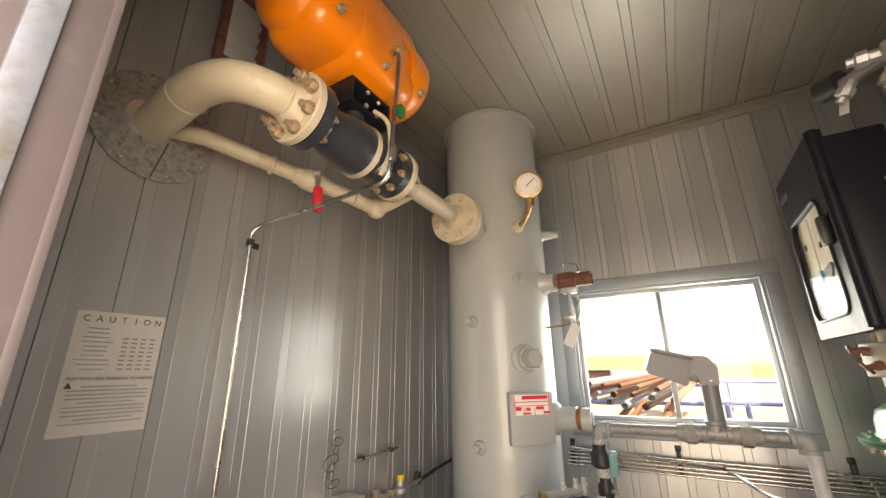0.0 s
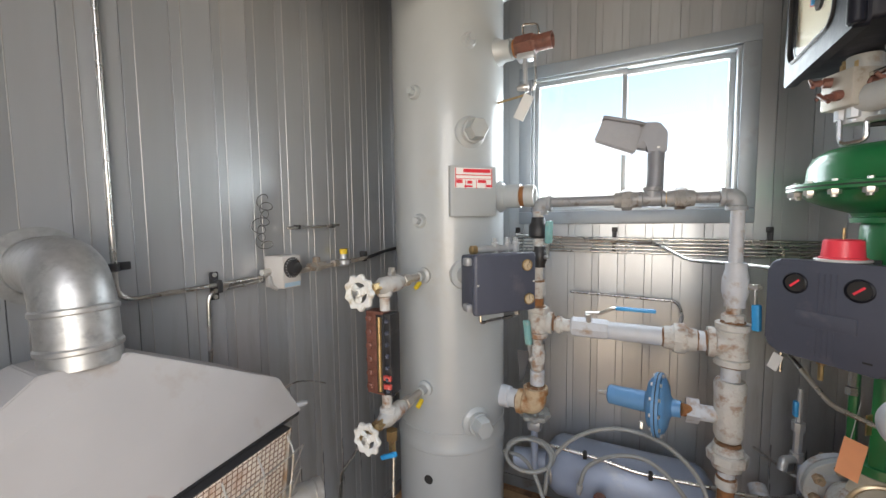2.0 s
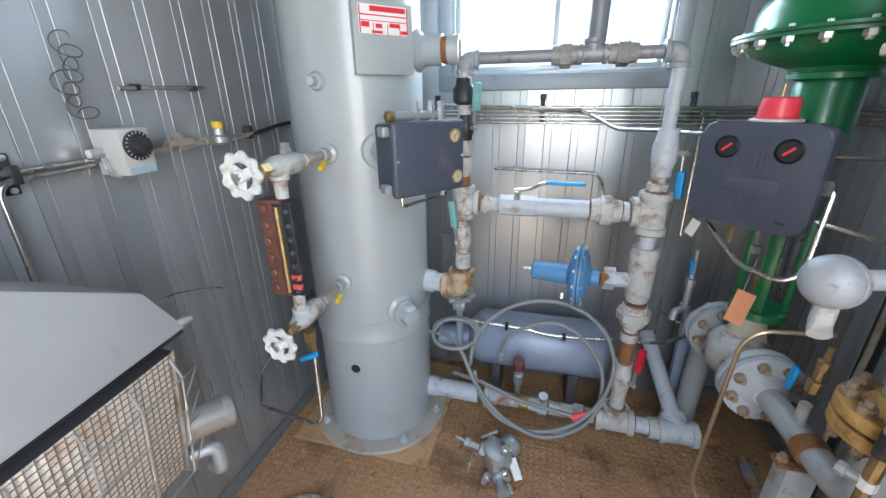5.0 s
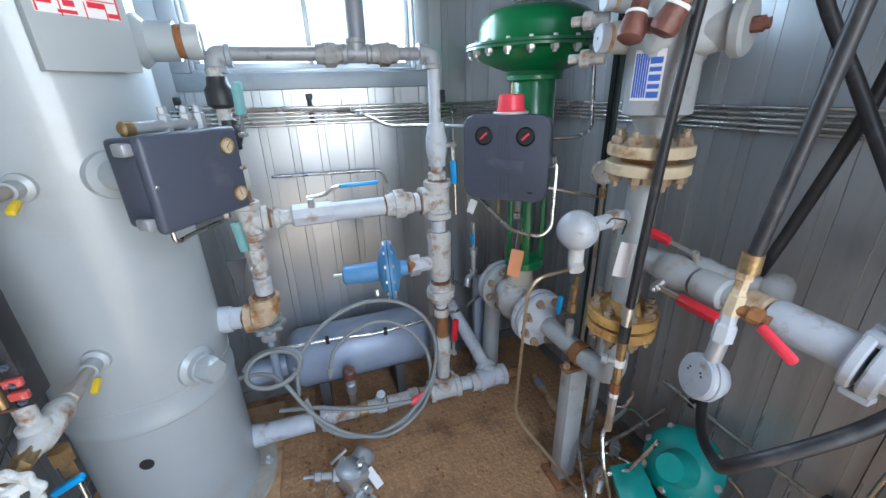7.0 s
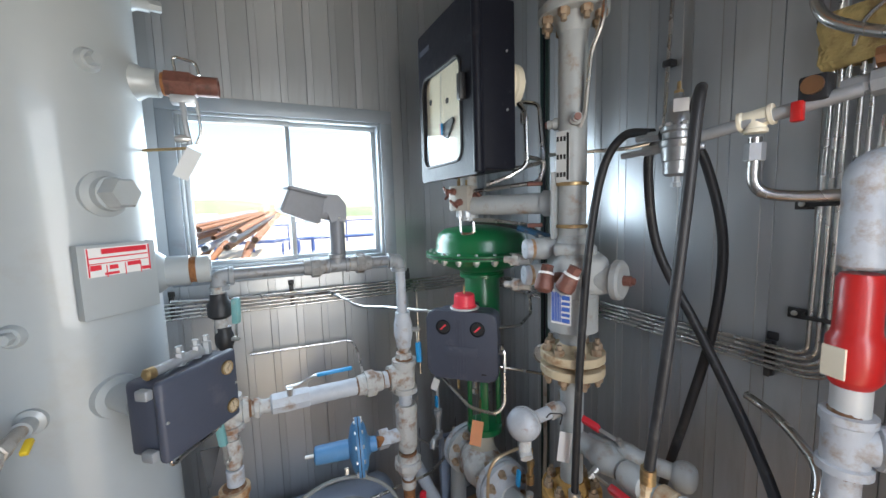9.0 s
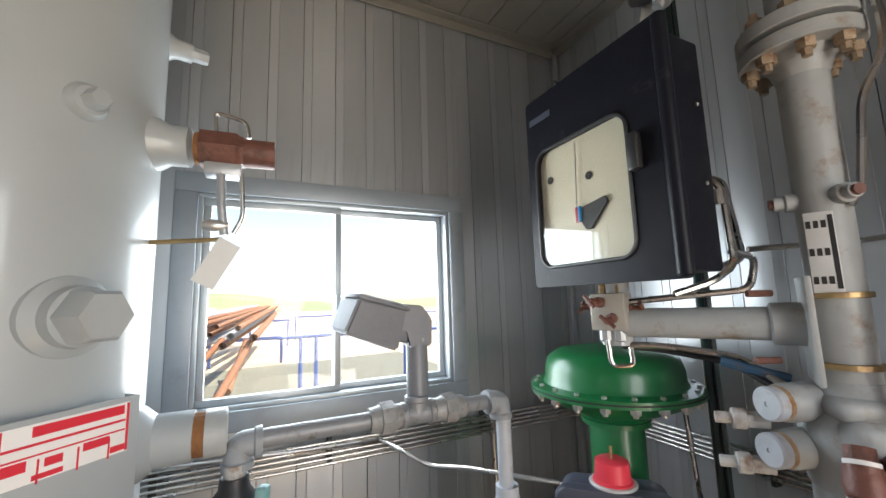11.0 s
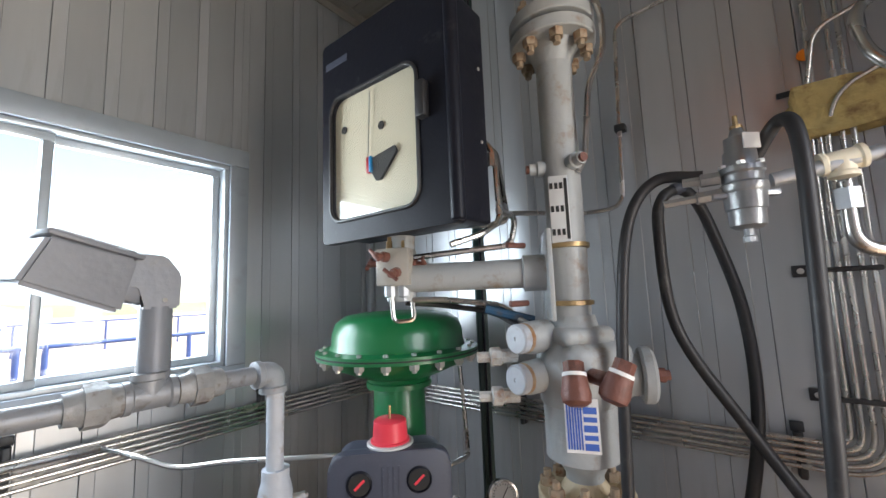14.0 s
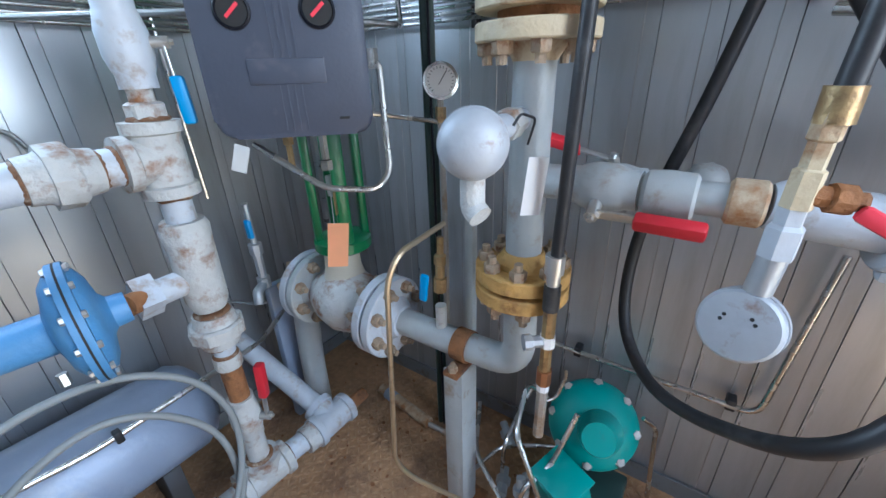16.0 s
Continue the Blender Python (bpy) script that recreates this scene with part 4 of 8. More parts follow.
sign = thing("caution_sheet", (LW, 0.605, 1.45), "white caution sheet taped to the ribbed wall", "sign")
sq = Matrix(((0, 0, 1), (1, 0, 0), (0, 1, 0)))
bm = bmesh.new()
G = 10
vv = [[bm.verts.new((LW + 0.0035 + 0.003 * abs(math.sin(i * 0.9)) + 0.002 * noise.noise(V((i * 0.4, j * 0.4, 3))), 0.529 + 0.152 * i / G, 1.452 + 0.227 * j / G)) for j in range(G + 1)] for i in range(G + 1)]
for i in range(G):
    for j in range(G):
        bm.faces.new((vv[i][j], vv[i + 1][j], vv[i + 1][j + 1], vv[i][j + 1]))
bmesh.ops.solidify(bm, geom=bm.faces[:], thickness=0.0004)
part("paper", bm, M_PAPER, sign)
for k, ch in enumerate("CAUTION"):
    letters(ch, 0.017, Matrix.Translation((LW + 0.0082, 0.543 + k * 0.0205, 1.664)) @ sq.to_4x4(), M_INK, sign, "letter")
letters("POST THIS LABEL ADJACENT TO HEATER", 0.0076, Matrix.Translation((LW + 0.0082, 0.606, 1.552)) @ sq.to_4x4(), M_INK, sign)
bars = bmesh.new()
rng = random.Random(4)
for k in range(10):
    zz = 1.646 - k * 0.0085
    box((LW + 0.0082, 0.565 + 0.004 * rng.random(), zz), (0.0006, 0.055 * rng.uniform(0.6, 1.0), 0.0022), None, 0, bars)
    for c in range(4):
        if k > 1:
            box((LW + 0.0082, 0.614 + c * 0.016, zz), (0.0006, 0.010, 0.0032), None, 0, bars)
for k in range(10):
    box((LW + 0.0082, 0.606, 1.538 - k * 0.0072), (0.0006, 0.13 * (1 if k % 4 else 0.7), 0.0024), None, 0, bars)
part("small_print", bars, M_GREYINK, sign, smooth=False)
part("warning_triangle", prism([(-0.006, -0.005), (0.006, -0.005), (0, 0.006)], 0.0006, Matrix.Translation((LW + 0.0082, 0.541, 1.540)) @ sq.to_4x4()), M_INK, sign, smooth=False)

# stainless tubing on the left wall
tub = thing("instrument_tubing", (LW, 0.845, 1.16), "thin stainless steel tubing bent and clamped along the wall", "tubing", "wall tubing")
X = LW + 0.022
part("tube", sweep(fillet([V((X, 1.24, 1.143)), V((X, 0.842, 1.138)), V((X, 0.842, 1.935)), V((X + 0.03, 0.86, 1.955)), V((-0.045, 0.885, 1.985)), V((-0.025, 0.885, 2.33)), V((-0.03, 0.885, 2.36))], 0.04), 0.0058, 10), M_SS, tub)
part("tube_branch", sweep(fillet([V((X + 0.003, 1.20, 1.133)), V((X + 0.003, 1.036, 1.126)), V((X + 0.003, 1.030, 0.80))], 0.03), 0.0055, 10), M_SS, tub)
for yy, zz in ((0.842, 1.90), (0.842, 1.212)):
    part("clamp", cyl((X, yy, zz - 0.008), (X, yy, zz + 0.008), 0.010, 12), M_BLACK, tub)
    tab = box((LW + 0.003, yy + 0.022, zz), (0.005, 0.034, 0.018), None, 0.002)
    part("clamp_tab", box((LW + 0.010, yy + 0.008, zz), (0.018, 0.006, 0.014), None, 0.002, tab), M_BLACK, tub)
clip = box((LW + 0.004, 1.066, 1.136), (0.006, 0.024, 0.075), None, 0.003)
part("clip", box((LW + 0.022, 1.066, 1.136), (0.022, 0.014, 0.034), None, 0.003, clip), M_BLACK, tub)
for zz in (1.166, 1.107):
    part("clip_screw", turned((LW + 0.007, 1.066, zz), (1, 0, 0), [(0, 0.006), (0.003, 0.006), (0.004, 0.003)], 8), M_ZINC, tub)
for zz in (1.90, 2.20):
    part("tube_nut", turned((-0.035, 0.885, zz + 0.14), (0.05, 0, 1), [(0, 0.010), (0.03, 0.010)], 6), M_SS, tub)
rod = thing("wall_rod", (LW, 1.42, 1.28), "short steel rod on two clips on the wall", "tubing")
part("rod", cyl((LW + 0.02, 1.30, 1.284), (LW + 0.02, 1.535, 1.290), 0.0045, 10), M_SS, rod)
for yy in (1.345, 1.505):
    part("clip", box((LW + 0.014, yy, 1.287), (0.024, 0.012, 0.014), None, 0.003), M_BLACK, rod)
M_WIRE = mat("dull_capillary", (0.13, 0.13, 0.13), 0.4, 0.5, 0.2)
cap_line = []
for i in range(66):
    a = i * 0.62
    cap_line.append(V((LW + 0.010 + 0.004 * math.sin(a * 0.5), 1.220 + 0.028 * math.cos(a) * (0.7 + 0.3 * math.sin(i * 0.23)) + 0.012 * math.sin(i * 0.11), 1.375 - 0.0023 * i + 0.017 * math.sin(a))))
whole("capillary_coil", sweep(curve_through(cap_line, 4), 0.0014, 6), M_WIRE, "fine scribbled coil of capillary wire against the wall", "wire")

M_THERMLABEL = mat("pale_blue_label", (0.30, 0.42, 0.52), 0.5, 0, 0.1)
M_THERM = mat("pale_thermostat_case", (0.50, 0.49, 0.47), 0.45, 0.1, 0.06, 30)
th = thing("thermostat", (LW, 1.30, 1.10), "small grey thermostat box with a black dial", "thermostat")
tc = V((LW + 0.05, 1.252, 1.156))
part("body", box(tc, (0.078, 0.068, 0.096), None, 0.004), M_THERM, th)
dial = part("dial", turned(tc + V((0.038, 0.0, 0.012)), (1, 0, 0), [(0, 0.031), (0.005, 0.031), (0.007, 0.025), (0.010, 0.019), (0.024, 0.016), (0.026, 0.012)], 28), M_BLACK, th)
marks = bmesh.new()
for k in range(20):
    a = 2 * math.pi * k / 20
    box(tc + V((0.0448, 0.0275 * math.cos(a), 0.012 + 0.0275 * math.sin(a))), (0.0008, 0.005, 0.0014), Matrix.Rotation(a, 3, "X"), 0, marks)
part("dial_marks", marks, M_TAG, dial, smooth=False)
part("label", box(tc + V((0.0395, 0, -0.038)), (0.001, 0.058, 0.013)), M_THERMLABEL, th, smooth=False)
part("knuckle", sweep(fillet([tc + V((-0.01, -0.04, -0.012)), tc + V((0.0, -0.045, -0.04)), tc + V((0.01, -0.03, -0.05))], 0.01), 0.006, 8), M_ZINC, th)
part("hub", turned(tc + V((-0.02, -0.06, 0.0)), (0, 1, 0), [(0, 0.010), (0.03, 0.012)], 6), M_ZINC, th)
tl = thing("gas_fitting_line", (LW, 1.45, 1.14), "row of small dusty fittings with a yellow-capped regulator", "fitting")
zz = 1.152
part("pipe", cyl((LW + 0.03, 1.285, zz - 0.010), (LW + 0.026, 1.70, zz + 0.004), 0.008, 12), M_GALVPIPE, tl)
for yy, r0 in ((1.385, 0.015), (1.41, 0.018), (1.435, 0.014), (1.50, 0.013)):
    part("fitting", turned((LW + 0.03, yy - 0.011, zz), (0, 1, 0), [(0, r0), (0.022, r0)], 6), M_GALVPIPE, tl)
part("fitting_elbow", box((LW + 0.03, 1.408, zz + 0.016), (0.02, 0.022, 0.032), None, 0.005), M_GALVPIPE, tl)
part("regulator", turned((LW + 0.03, 1.545, zz - 0.014), (0, 0, 1), [(0, 0.018), (0.008, 0.026), (0.022, 0.026), (0.028, 0.015), (0.045, 0.013)], 24), M_ALU, tl)
part("cap", cyl((LW + 0.03, 1.545, zz + 0.030), (LW + 0.03, 1.545, zz + 0.05), 0.0145, 18, 0.002), M_YELLOW, tl, "bright yellow cap")
part("tube", sweep(fillet([V((LW + 0.028, 1.66, zz)), V((LW + 0.028, 1.80, zz + 0.02)), V((LW + 0.028, 2.15, zz + 0.05))], 0.03), 0.0065), M_BLACK, tl)
part("clip", box((LW + 0.014, 1.68, zz + 0.01), (0.028, 0.016, 0.04), None, 0.003), M_BLACK, tl)

# ---------------------------------------------------------------- sight glass on the vessel
M_MARKER = mat("faded_red_label", (0.52, 0.075, 0.06), 0.5, 0, 0.1, 40, (0.62, 0.40, 0.36), 0.36, 70)
sg = thing("sight_glass", (-0.165, 1.36, 0.72), "armoured level sight glass between two handwheel valves", "sight glass")


def wheel_bm(c, d, r, lobes=9):
    """A cast scalloped wheel: thick lobed rim, three broad spokes, a raised hub."""
    bm = bmesh.new()
    q = axis_frame(d)
    ax = q @ V((0, 0, 1))
    n = 72
    rings = []
    for k in range(n):
        a = 2 * math.pi * k / n
        ro = r * (1.02 + 0.085 * math.cos(lobes * a))
        rd = q @ V((math.cos(a), math.sin(a), 0))
        prof = ((0.60, 0.05), (0.66, 0.11), (ro / r - 0.06, 0.15), (ro / r, 0.07), (ro / r, -0.07), (ro / r - 0.06, -0.15), (0.66, -0.11), (0.60, -0.05))
        rings.append([bm.verts.new(V(c) + rd * (r * u) + ax * (r * w)) for u, w in prof])
    for k in range(n):
        a, b = rings[k], rings[(k + 1) % n]
        for j in range(8):
            bm.faces.new((a[j], a[(j + 1) % 8], b[(j + 1) % 8], b[j]))
    for k in range(3):
        a = 2 * math.pi * k / 3 + 0.4
        u = q @ V((math.cos(a), math.sin(a), 0))
        box(V(c) + u * r * 0.42, (r * 0.56, r * 0.44, r * 0.12), Matrix((u, ax.cross(u), ax)).transposed(), r * 0.04, bm)
    lathe(bm, V(c) - ax * r * 0.22, d, [(0, r * 0.26), (r * 0.34, r * 0.30), (r * 0.44, r * 0.24)], 16)
    return bm


for zz, wx, wr in ((1.111, -0.163, 0.047), (0.703, -0.150, 0.043)):
    part("vessel_boss", turned((-0.167, 1.612, zz), (0, -1, 0), [(0, 0.03), (0.016, 0.028), (0.022, 0.018), (0.05, 0.018)], 24), M_VESSEL, sg)
    part("nipple", cyl((-0.167, 1.60, zz), (-0.167, 1.50, zz), 0.0125, 14), M_GALVPIPE, sg)
    part("tag", box((-0.150, 1.535, zz - 0.024), (0.014, 0.035, 0.012), Matrix.Rotation(radians(25), 3, "X"), 0.003), M_YELLOW, sg, "yellow plastic tag")
    part("union", turned((-0.167, 1.50, zz), (0, -1, 0), [(0, 0.020), (0.03, 0.020), (0.032, 0.016), (0.05, 0.016)], 6), M_GALVPIPE, sg)
    part("valve_body", turned((-0.167, 1.46, zz), (0, -1, 0), [(0, 0.018), (0.02, 0.026), (0.10, 0.026), (0.115, 0.019), (0.15, 0.014)], 20), M_RUSTP, sg)
    part("bonnet", turned((-0.166, 1.335, zz), (0, -1, 0), [(0, 0.018), (0.03, 0.017), (0.035, 0.008), (0.09, 0.008)], 6), M_BRASS, sg)
    s = 1 if zz > 0.9 else -1
    part("valve_leg", turned((-0.170, 1.375, zz), (0, 0, -s), [(0, 0.024), (0.03, 0.024), (0.035, 0.016), (0.075, 0.016)], 16), M_RUSTP, sg)
    w = part("handwheel", wheel_bm((wx, 1.250, zz), (-0.05, -1, 0.02), wr), M_WHEEL, sg, "chipped white scalloped handwheel")
    part("wheel_nut", turned((wx, 1.243, zz), (0, -1, 0), [(0, 0.008), (0.010, 0.008)], 6), M_ZINC, w)
part("vent_plug", turned((-0.167, 1.41, 1.135), (0, 0, 1), [(0, 0.014), (0.012, 0.014), (0.014, 0.011), (0.026, 0.011)], 6), M_ZINC, sg)
part("gauge_body", box((-0.196, 1.376, 0.907), (0.062, 0.046, 0.255), None, 0.004), M_RBROWN, sg, "rust-brown steel gauge body")
part("gauge_cover", box((-0.150, 1.378, 0.907), (0.026, 0.050, 0.245), None, 0.003), M_BLACK, sg)
part("glass_channel", box((-0.172, 1.3525, 0.907), (0.028, 0.006, 0.238), None, 0.001), M_BLACK, sg)
part("glass_strip", cyl((-0.174, 1.349, 0.795), (-0.174, 1.349, 1.02), 0.0075, 14), M_BRASS, sg, "yellowed level glass")
for k in range(6):
    part("body_nut", turned((-0.214, 1.3545, 0.802 + k * 0.042), (0, -1, 0), [(0, 0.012), (0.006, 0.0115), (0.009, 0.008)], 8), M_RBROWN, sg)
for k in range(7):
    inst("cover_bolt", BOLT_K, place((-0.148, 1.352, 0.80 + k * 0.035), (0.3, -1, 0), k) @ Matrix.Diagonal((0.7, 0.7, 0.8, 1)), sg)
for zz in (0.838, 0.812):
    part("marker_band", box((-0.148, 1.350, zz), (0.026, 0.010, 0.015), None, 0.002), M_MARKER, sg, "red marker band")
part("drain_valve", turned((-0.155, 1.375, 0.665), (0, 0, -1), [(0, 0.018), (0.03, 0.018), (0.034, 0.012), (0.08, 0.012)], 6), M_BRASS, sg)
part("drain_handle", box((-0.150, 1.35, 0.598), (0.06, 0.014, 0.014), Matrix.Rotation(radians(-25), 3, "Y"), 0.004), M_BHANDLE, sg, "blue butterfly handle")
part("drain_tube", sweep(fillet([V((-0.15, 1.375, 0.60)), V((-0.125, 1.33, 0.41)), V((-0.14, 1.32, 0.385)), V((-0.40, 1.40, 0.33)), V((LW + 0.03, 1.50, 0.36)), V((LW + 0.03, 1.95, 0.55))], 0.022), 0.0055, 10), M_SS, sg)

# ---------------------------------------------------------------- heater on the left wall
ht = thing("gas_heater", (-0.34, 0.72, 0), "catalytic gas heater with a sheet hood and wire guard", "heater")
bm = bmesh.new()
hb = [(-0.49, 0.345, 0.845), (-0.120, 0.345, 0.845), (-0.220, 1.090, 0.845), (-0.49, 1.090, 0.845)]
hm = [(-0.485, 0.40, 0.935), (-0.158, 0.40, 0.935), (-0.246, 1.050, 0.935), (-0.485, 1.045, 0.935)]
htp = [(-0.37, 0.65, 1.085), (-0.262, 0.65, 1.085), (-0.262, 0.765, 1.085), (-0.37, 0.765, 1.085)]
r0, r1, r2 = ([bm.verts.new(p) for p in q] for q in (hb, hm, htp))
for a, b in ((r0, r1), (r1, r2)):
    for k in range(4):
        bm.faces.new((a[k], a[(k + 1) % 4], b[(k + 1) % 4], b[k]))
bm.faces.new(r2)
bm.faces.new(r0)
bmesh.ops.recalc_face_normals(bm, faces=bm.faces[:])
bmesh.ops.bevel(bm, geom=bm.edges[:], offset=0.002, segments=2, affect="EDGES")
part("hood", bm, M_HOOD, ht, "grey sheet metal hood with heat stains", False)
hz = Matrix.Rotation(radians(7.6), 3, "Z")
# black bar added for the dark gap below the hood's lip
part("drip_gap_strip", box((-0.176, 0.717, 0.840), (0.006, 0.74, 0.010), hz, 0.002), M_BLACK, ht)
part("heater_case", box((-0.352, 0.715, 0.69), (0.200, 0.66, 0.29), hz, 0.006), M_GALV, ht)
pm = Matrix.Rotation(radians(7), 3, "Z") @ Matrix.Rotation(radians(9), 3, "Y")
pc = V((-0.198, 0.700, 0.687))
pad = part("ceramic_pad", box(pc, (0.030, 0.655, 0.295), pm, 0.004), M_CERAMIC, ht, "pale burnt catalytic pad")
# edge strips are added; the black one darkens the pad's top under the hood
part("pad_edge_strip", box(pc + pm @ V((0.004, 0, 0.1490)), (0.030, 0.662, 0.004), pm, 0.001), M_BLACK, ht)
part("pad_edge_strip", box(pc + pm @ V((0.0035, 0.3315, 0)), (0.036, 0.005, 0.300), pm, 0.001), M_GALVPIPE, ht)
mesh_bm = bmesh.new()
rng = random.Random(23)
for k in range(54):
    p = pc + pm @ V((0.018, -0.322 + k * 0.01215 + rng.uniform(-0.0012, 0.0012), 0))
    box(p, (0.0013, 0.0013, 0.290), pm @ Matrix.Rotation(rng.uniform(-0.006, 0.006), 3, "X"), 0, mesh_bm)
for k in range(23):
    p = pc + pm @ V((0.0185, 0, -0.141 + k * 0.0128 + rng.uniform(-0.0012, 0.0012)))
    box(p, (0.0013, 0.65, 0.0013), pm @ Matrix.Rotation(rng.uniform(-0.003, 0.003), 3, "X"), 0, mesh_bm)
part("wire_mesh", mesh_bm, M_MESHWIRE, ht, "scorched square wire mesh", False)
for k in range(8):
    yy = 1.025 - k * 0.085
    zig = [pc + pm @ V((0.015, yy - 0.70, 0.135)), pc + pm @ V((0.052, yy - 0.715, 0.115)), pc + pm @ V((0.052, yy - 0.715, -0.125)), pc + pm @ V((0.010, yy - 0.70, -0.150))]
    part("guard_wire", sweep(fillet(zig, 0.012, 4), 0.0022, 6), M_ZINC, ht)
for h in (-0.12, -0.04, 0.04, 0.115):
    part("guard_wire", sweep([pc + pm @ V((0.054, -0.33, h)), pc + pm @ V((0.054, 0.315, h))], 0.0018, 6), M_ZINC, ht)
z0 = [V((0.052, 0.31, 0.115)), V((0.03, 0.37, 0.09)), V((0.052, 0.31, 0.06)), V((0.03, 0.37, 0.03)), V((0.052, 0.31, 0.0)), V((0.03, 0.37, -0.03)), V((0.052, 0.31, -0.06)), V((0.03, 0.37, -0.09)), V((0.052, 0.31, -0.12))]
part("guard_zigzag", sweep([pc + pm @ p for p in z0], 0.002, 6), M_ZINC, ht)
part("flue", sweep(fillet([V((-0.300, 0.715, 1.075)), V((-0.315, 0.715, 1.235)), V((LW, 0.735, 1.225))], 0.10, 5), 0.054, 28), M_GALV, ht, "galvanised sheet flue elbow")
for p0, d0 in (((-0.302, 0.715, 1.10), (-0.05, 0, 1)), ((-0.309, 0.715, 1.16), (-0.1, 0, 1)), ((LW + 0.01, 0.735, 1.226), (1, 0, 0))):
    part("flue_seam", turned(p0, d0, [(0, 0.0545), (0.003, 0.057), (0.009, 0.057), (0.012, 0.0545)], 28), M_GALV, ht)
part("flue_rosette", turned((LW + 0.001, 0.735, 1.226), (1, 0, 0), [(0, 0.075), (0.003, 0.075)], 28), M_GALV, ht)
part("lead_tube", sweep(fillet([V((-0.245, 1.05, 0.905)), V((-0.27, 1.12, 0.895)), V((-0.36, 1.25, 0.83)), V((LW + 0.012, 1.425, 0.735)), V((LW + 0.012, 1.45, 0.72))], 0.03), 0.0022, 8), M_SS, ht, "thin bare wire")
part("hood_knob", turned((-0.232, 1.080, 0.855), (0.4, 0.9, 0), [(0, 0.009), (0.02, 0.008), (0.03, 0.005)], 12), M_ALU, ht)
part("burner_can", turned((-0.24, 1.040, 0.632), (0.42, 0.80, -0.12), [(0, 0.033), (0.07, 0.033), (0.073, 0.037), (0.088, 0.037), (0.09, 0.033)], 28), M_ZINC, ht, "shiny steel burner can")
part("burner_elbow", sweep(fillet([V((-0.26, 1.04, 0.545)), V((-0.225, 1.085, 0.54)), V((-0.225, 1.085, 0.47)), V((-0.27, 1.10, 0.455))], 0.02), 0.015, 14), M_ALU, ht)
for yy in (0.42, 1.00):
    part("wall_bracket", box((-0.44, yy, 0.52), (0.12, 0.03, 0.05), None, 0.003), M_DARKGAP, ht)

M_LIDRIM = mat("dusty_lid_rim", (0.34, 0.33, 0.28), 0.5, 0.2, 0.3, 40, (0.16, 0.12, 0.08), 0.45, 25)
M_LIDDISC = mat("wet_dirty_lid", (0.16, 0.125, 0.10), 0.35, 0.1, 0.3, 30, (0.06, 0.045, 0.035), 0.5, 14, 0.3, 30)
lid = thing("round_pail_top", (-0.2, 1.24, 0), "round dusty pail lid lying on the floor", "lid")
part("rim", turned((-0.205, 1.235, 0.001), (0, 0, 1), [(0, 0.125), (0.022, 0.128), (0.028, 0.124), (0.026, 0.116), (0.016, 0.114)], 40), M_LIDRIM, lid)
part("disc", turned((-0.205, 1.235, 0.010), (0, 0, 1), [(0, 0.113), (0.008, 0.113), (0.010, 0.06), (0.012, 0.02)], 40), M_LIDDISC, lid)

# ---------------------------------------------------------------- pipework in front of the window
PY = 1.825


def rusty_joint(parent, p, d, r):
    """An uneven rust line where a pipe enters a fitting."""
    bm = turned(p, d, [(-0.002, r * 1.08), (0.002, r * 1.09), (0.005, r * 1.04), (0.007, r * 0.97)], 14)
    for v in bm.verts:
        v.co += V(d).normalized() * 0.004 * noise.noise(v.co * 60)
    part("rusty_joint", bm, M_JOINT, parent)


def coupling(parent, p, d, L, r, material, seg=20, name="coupling"):
    p, d = V(p), V(d).normalized()
    if material in (M_RUSTP, M_LPIPE) and L < 0.2:
        rusty_joint(parent, p + d * L / 2, d, r * 0.86)
    return part(name, turned(p - d * L / 2, d, [(0, r * 0.95), (0.004, r), (L - 0.004, r), (L, r * 0.95)], seg), material, parent)


def union(parent, p, d, r, material, w=0.055):
    """A ground-joint union: two collars and a hexagon nut."""
    p, d = V(p), V(d).normalized()
    if material in (M_RUSTP, M_LPIPE):
        rusty_joint(parent, p + d * w * 0.62, d, r * 1.05)
        rusty_joint(parent, p - d * w * 0.62, -d, r * 1.05)
    part("union_nut", turned(p - d * w * 0.25, d, [(0, r * 1.75), (w * 0.42, r * 1.8), (w * 0.5, r * 1.65)], 8), material, parent)
    part("union_end", turned(p - d * w * 0.62, d, [(0, r * 1.25), (w * 0.3, r * 1.35), (w * 0.4, r * 1.5)], 16), material, parent)
    part("union_end", turned(p + d * w * 0.62, -d, [(0, r * 1.25), (w * 0.3, r * 1.35), (w * 0.4, r * 1.45)], 16), material, parent)


def elbow(parent, c, a, b, r, material, name="elbow"):
    """A cast elbow with a band at each mouth; a and b are the ways out."""
    c, a, b = V(c), V(a).normalized(), V(b).normalized()
    L = r * 1.9
    bm = sweep(fillet([c + a * L, c, c + b * L], r * 1.4, 8), r * 1.25, 20)
    for d in (a, b):
        lathe(bm, c + d * L * 0.72, d, [(0, r * 1.25), (0.003, r * 1.45), (r * 0.75, r * 1.45), (r * 0.78, r * 1.2)], 20)
        if material in (M_RUSTP, M_LPIPE, M_HEAVY):
            rusty_joint(parent, c + d * (L * 0.72 + r * 0.78), d, r * 1.02)
    return part(name, bm, material, parent)


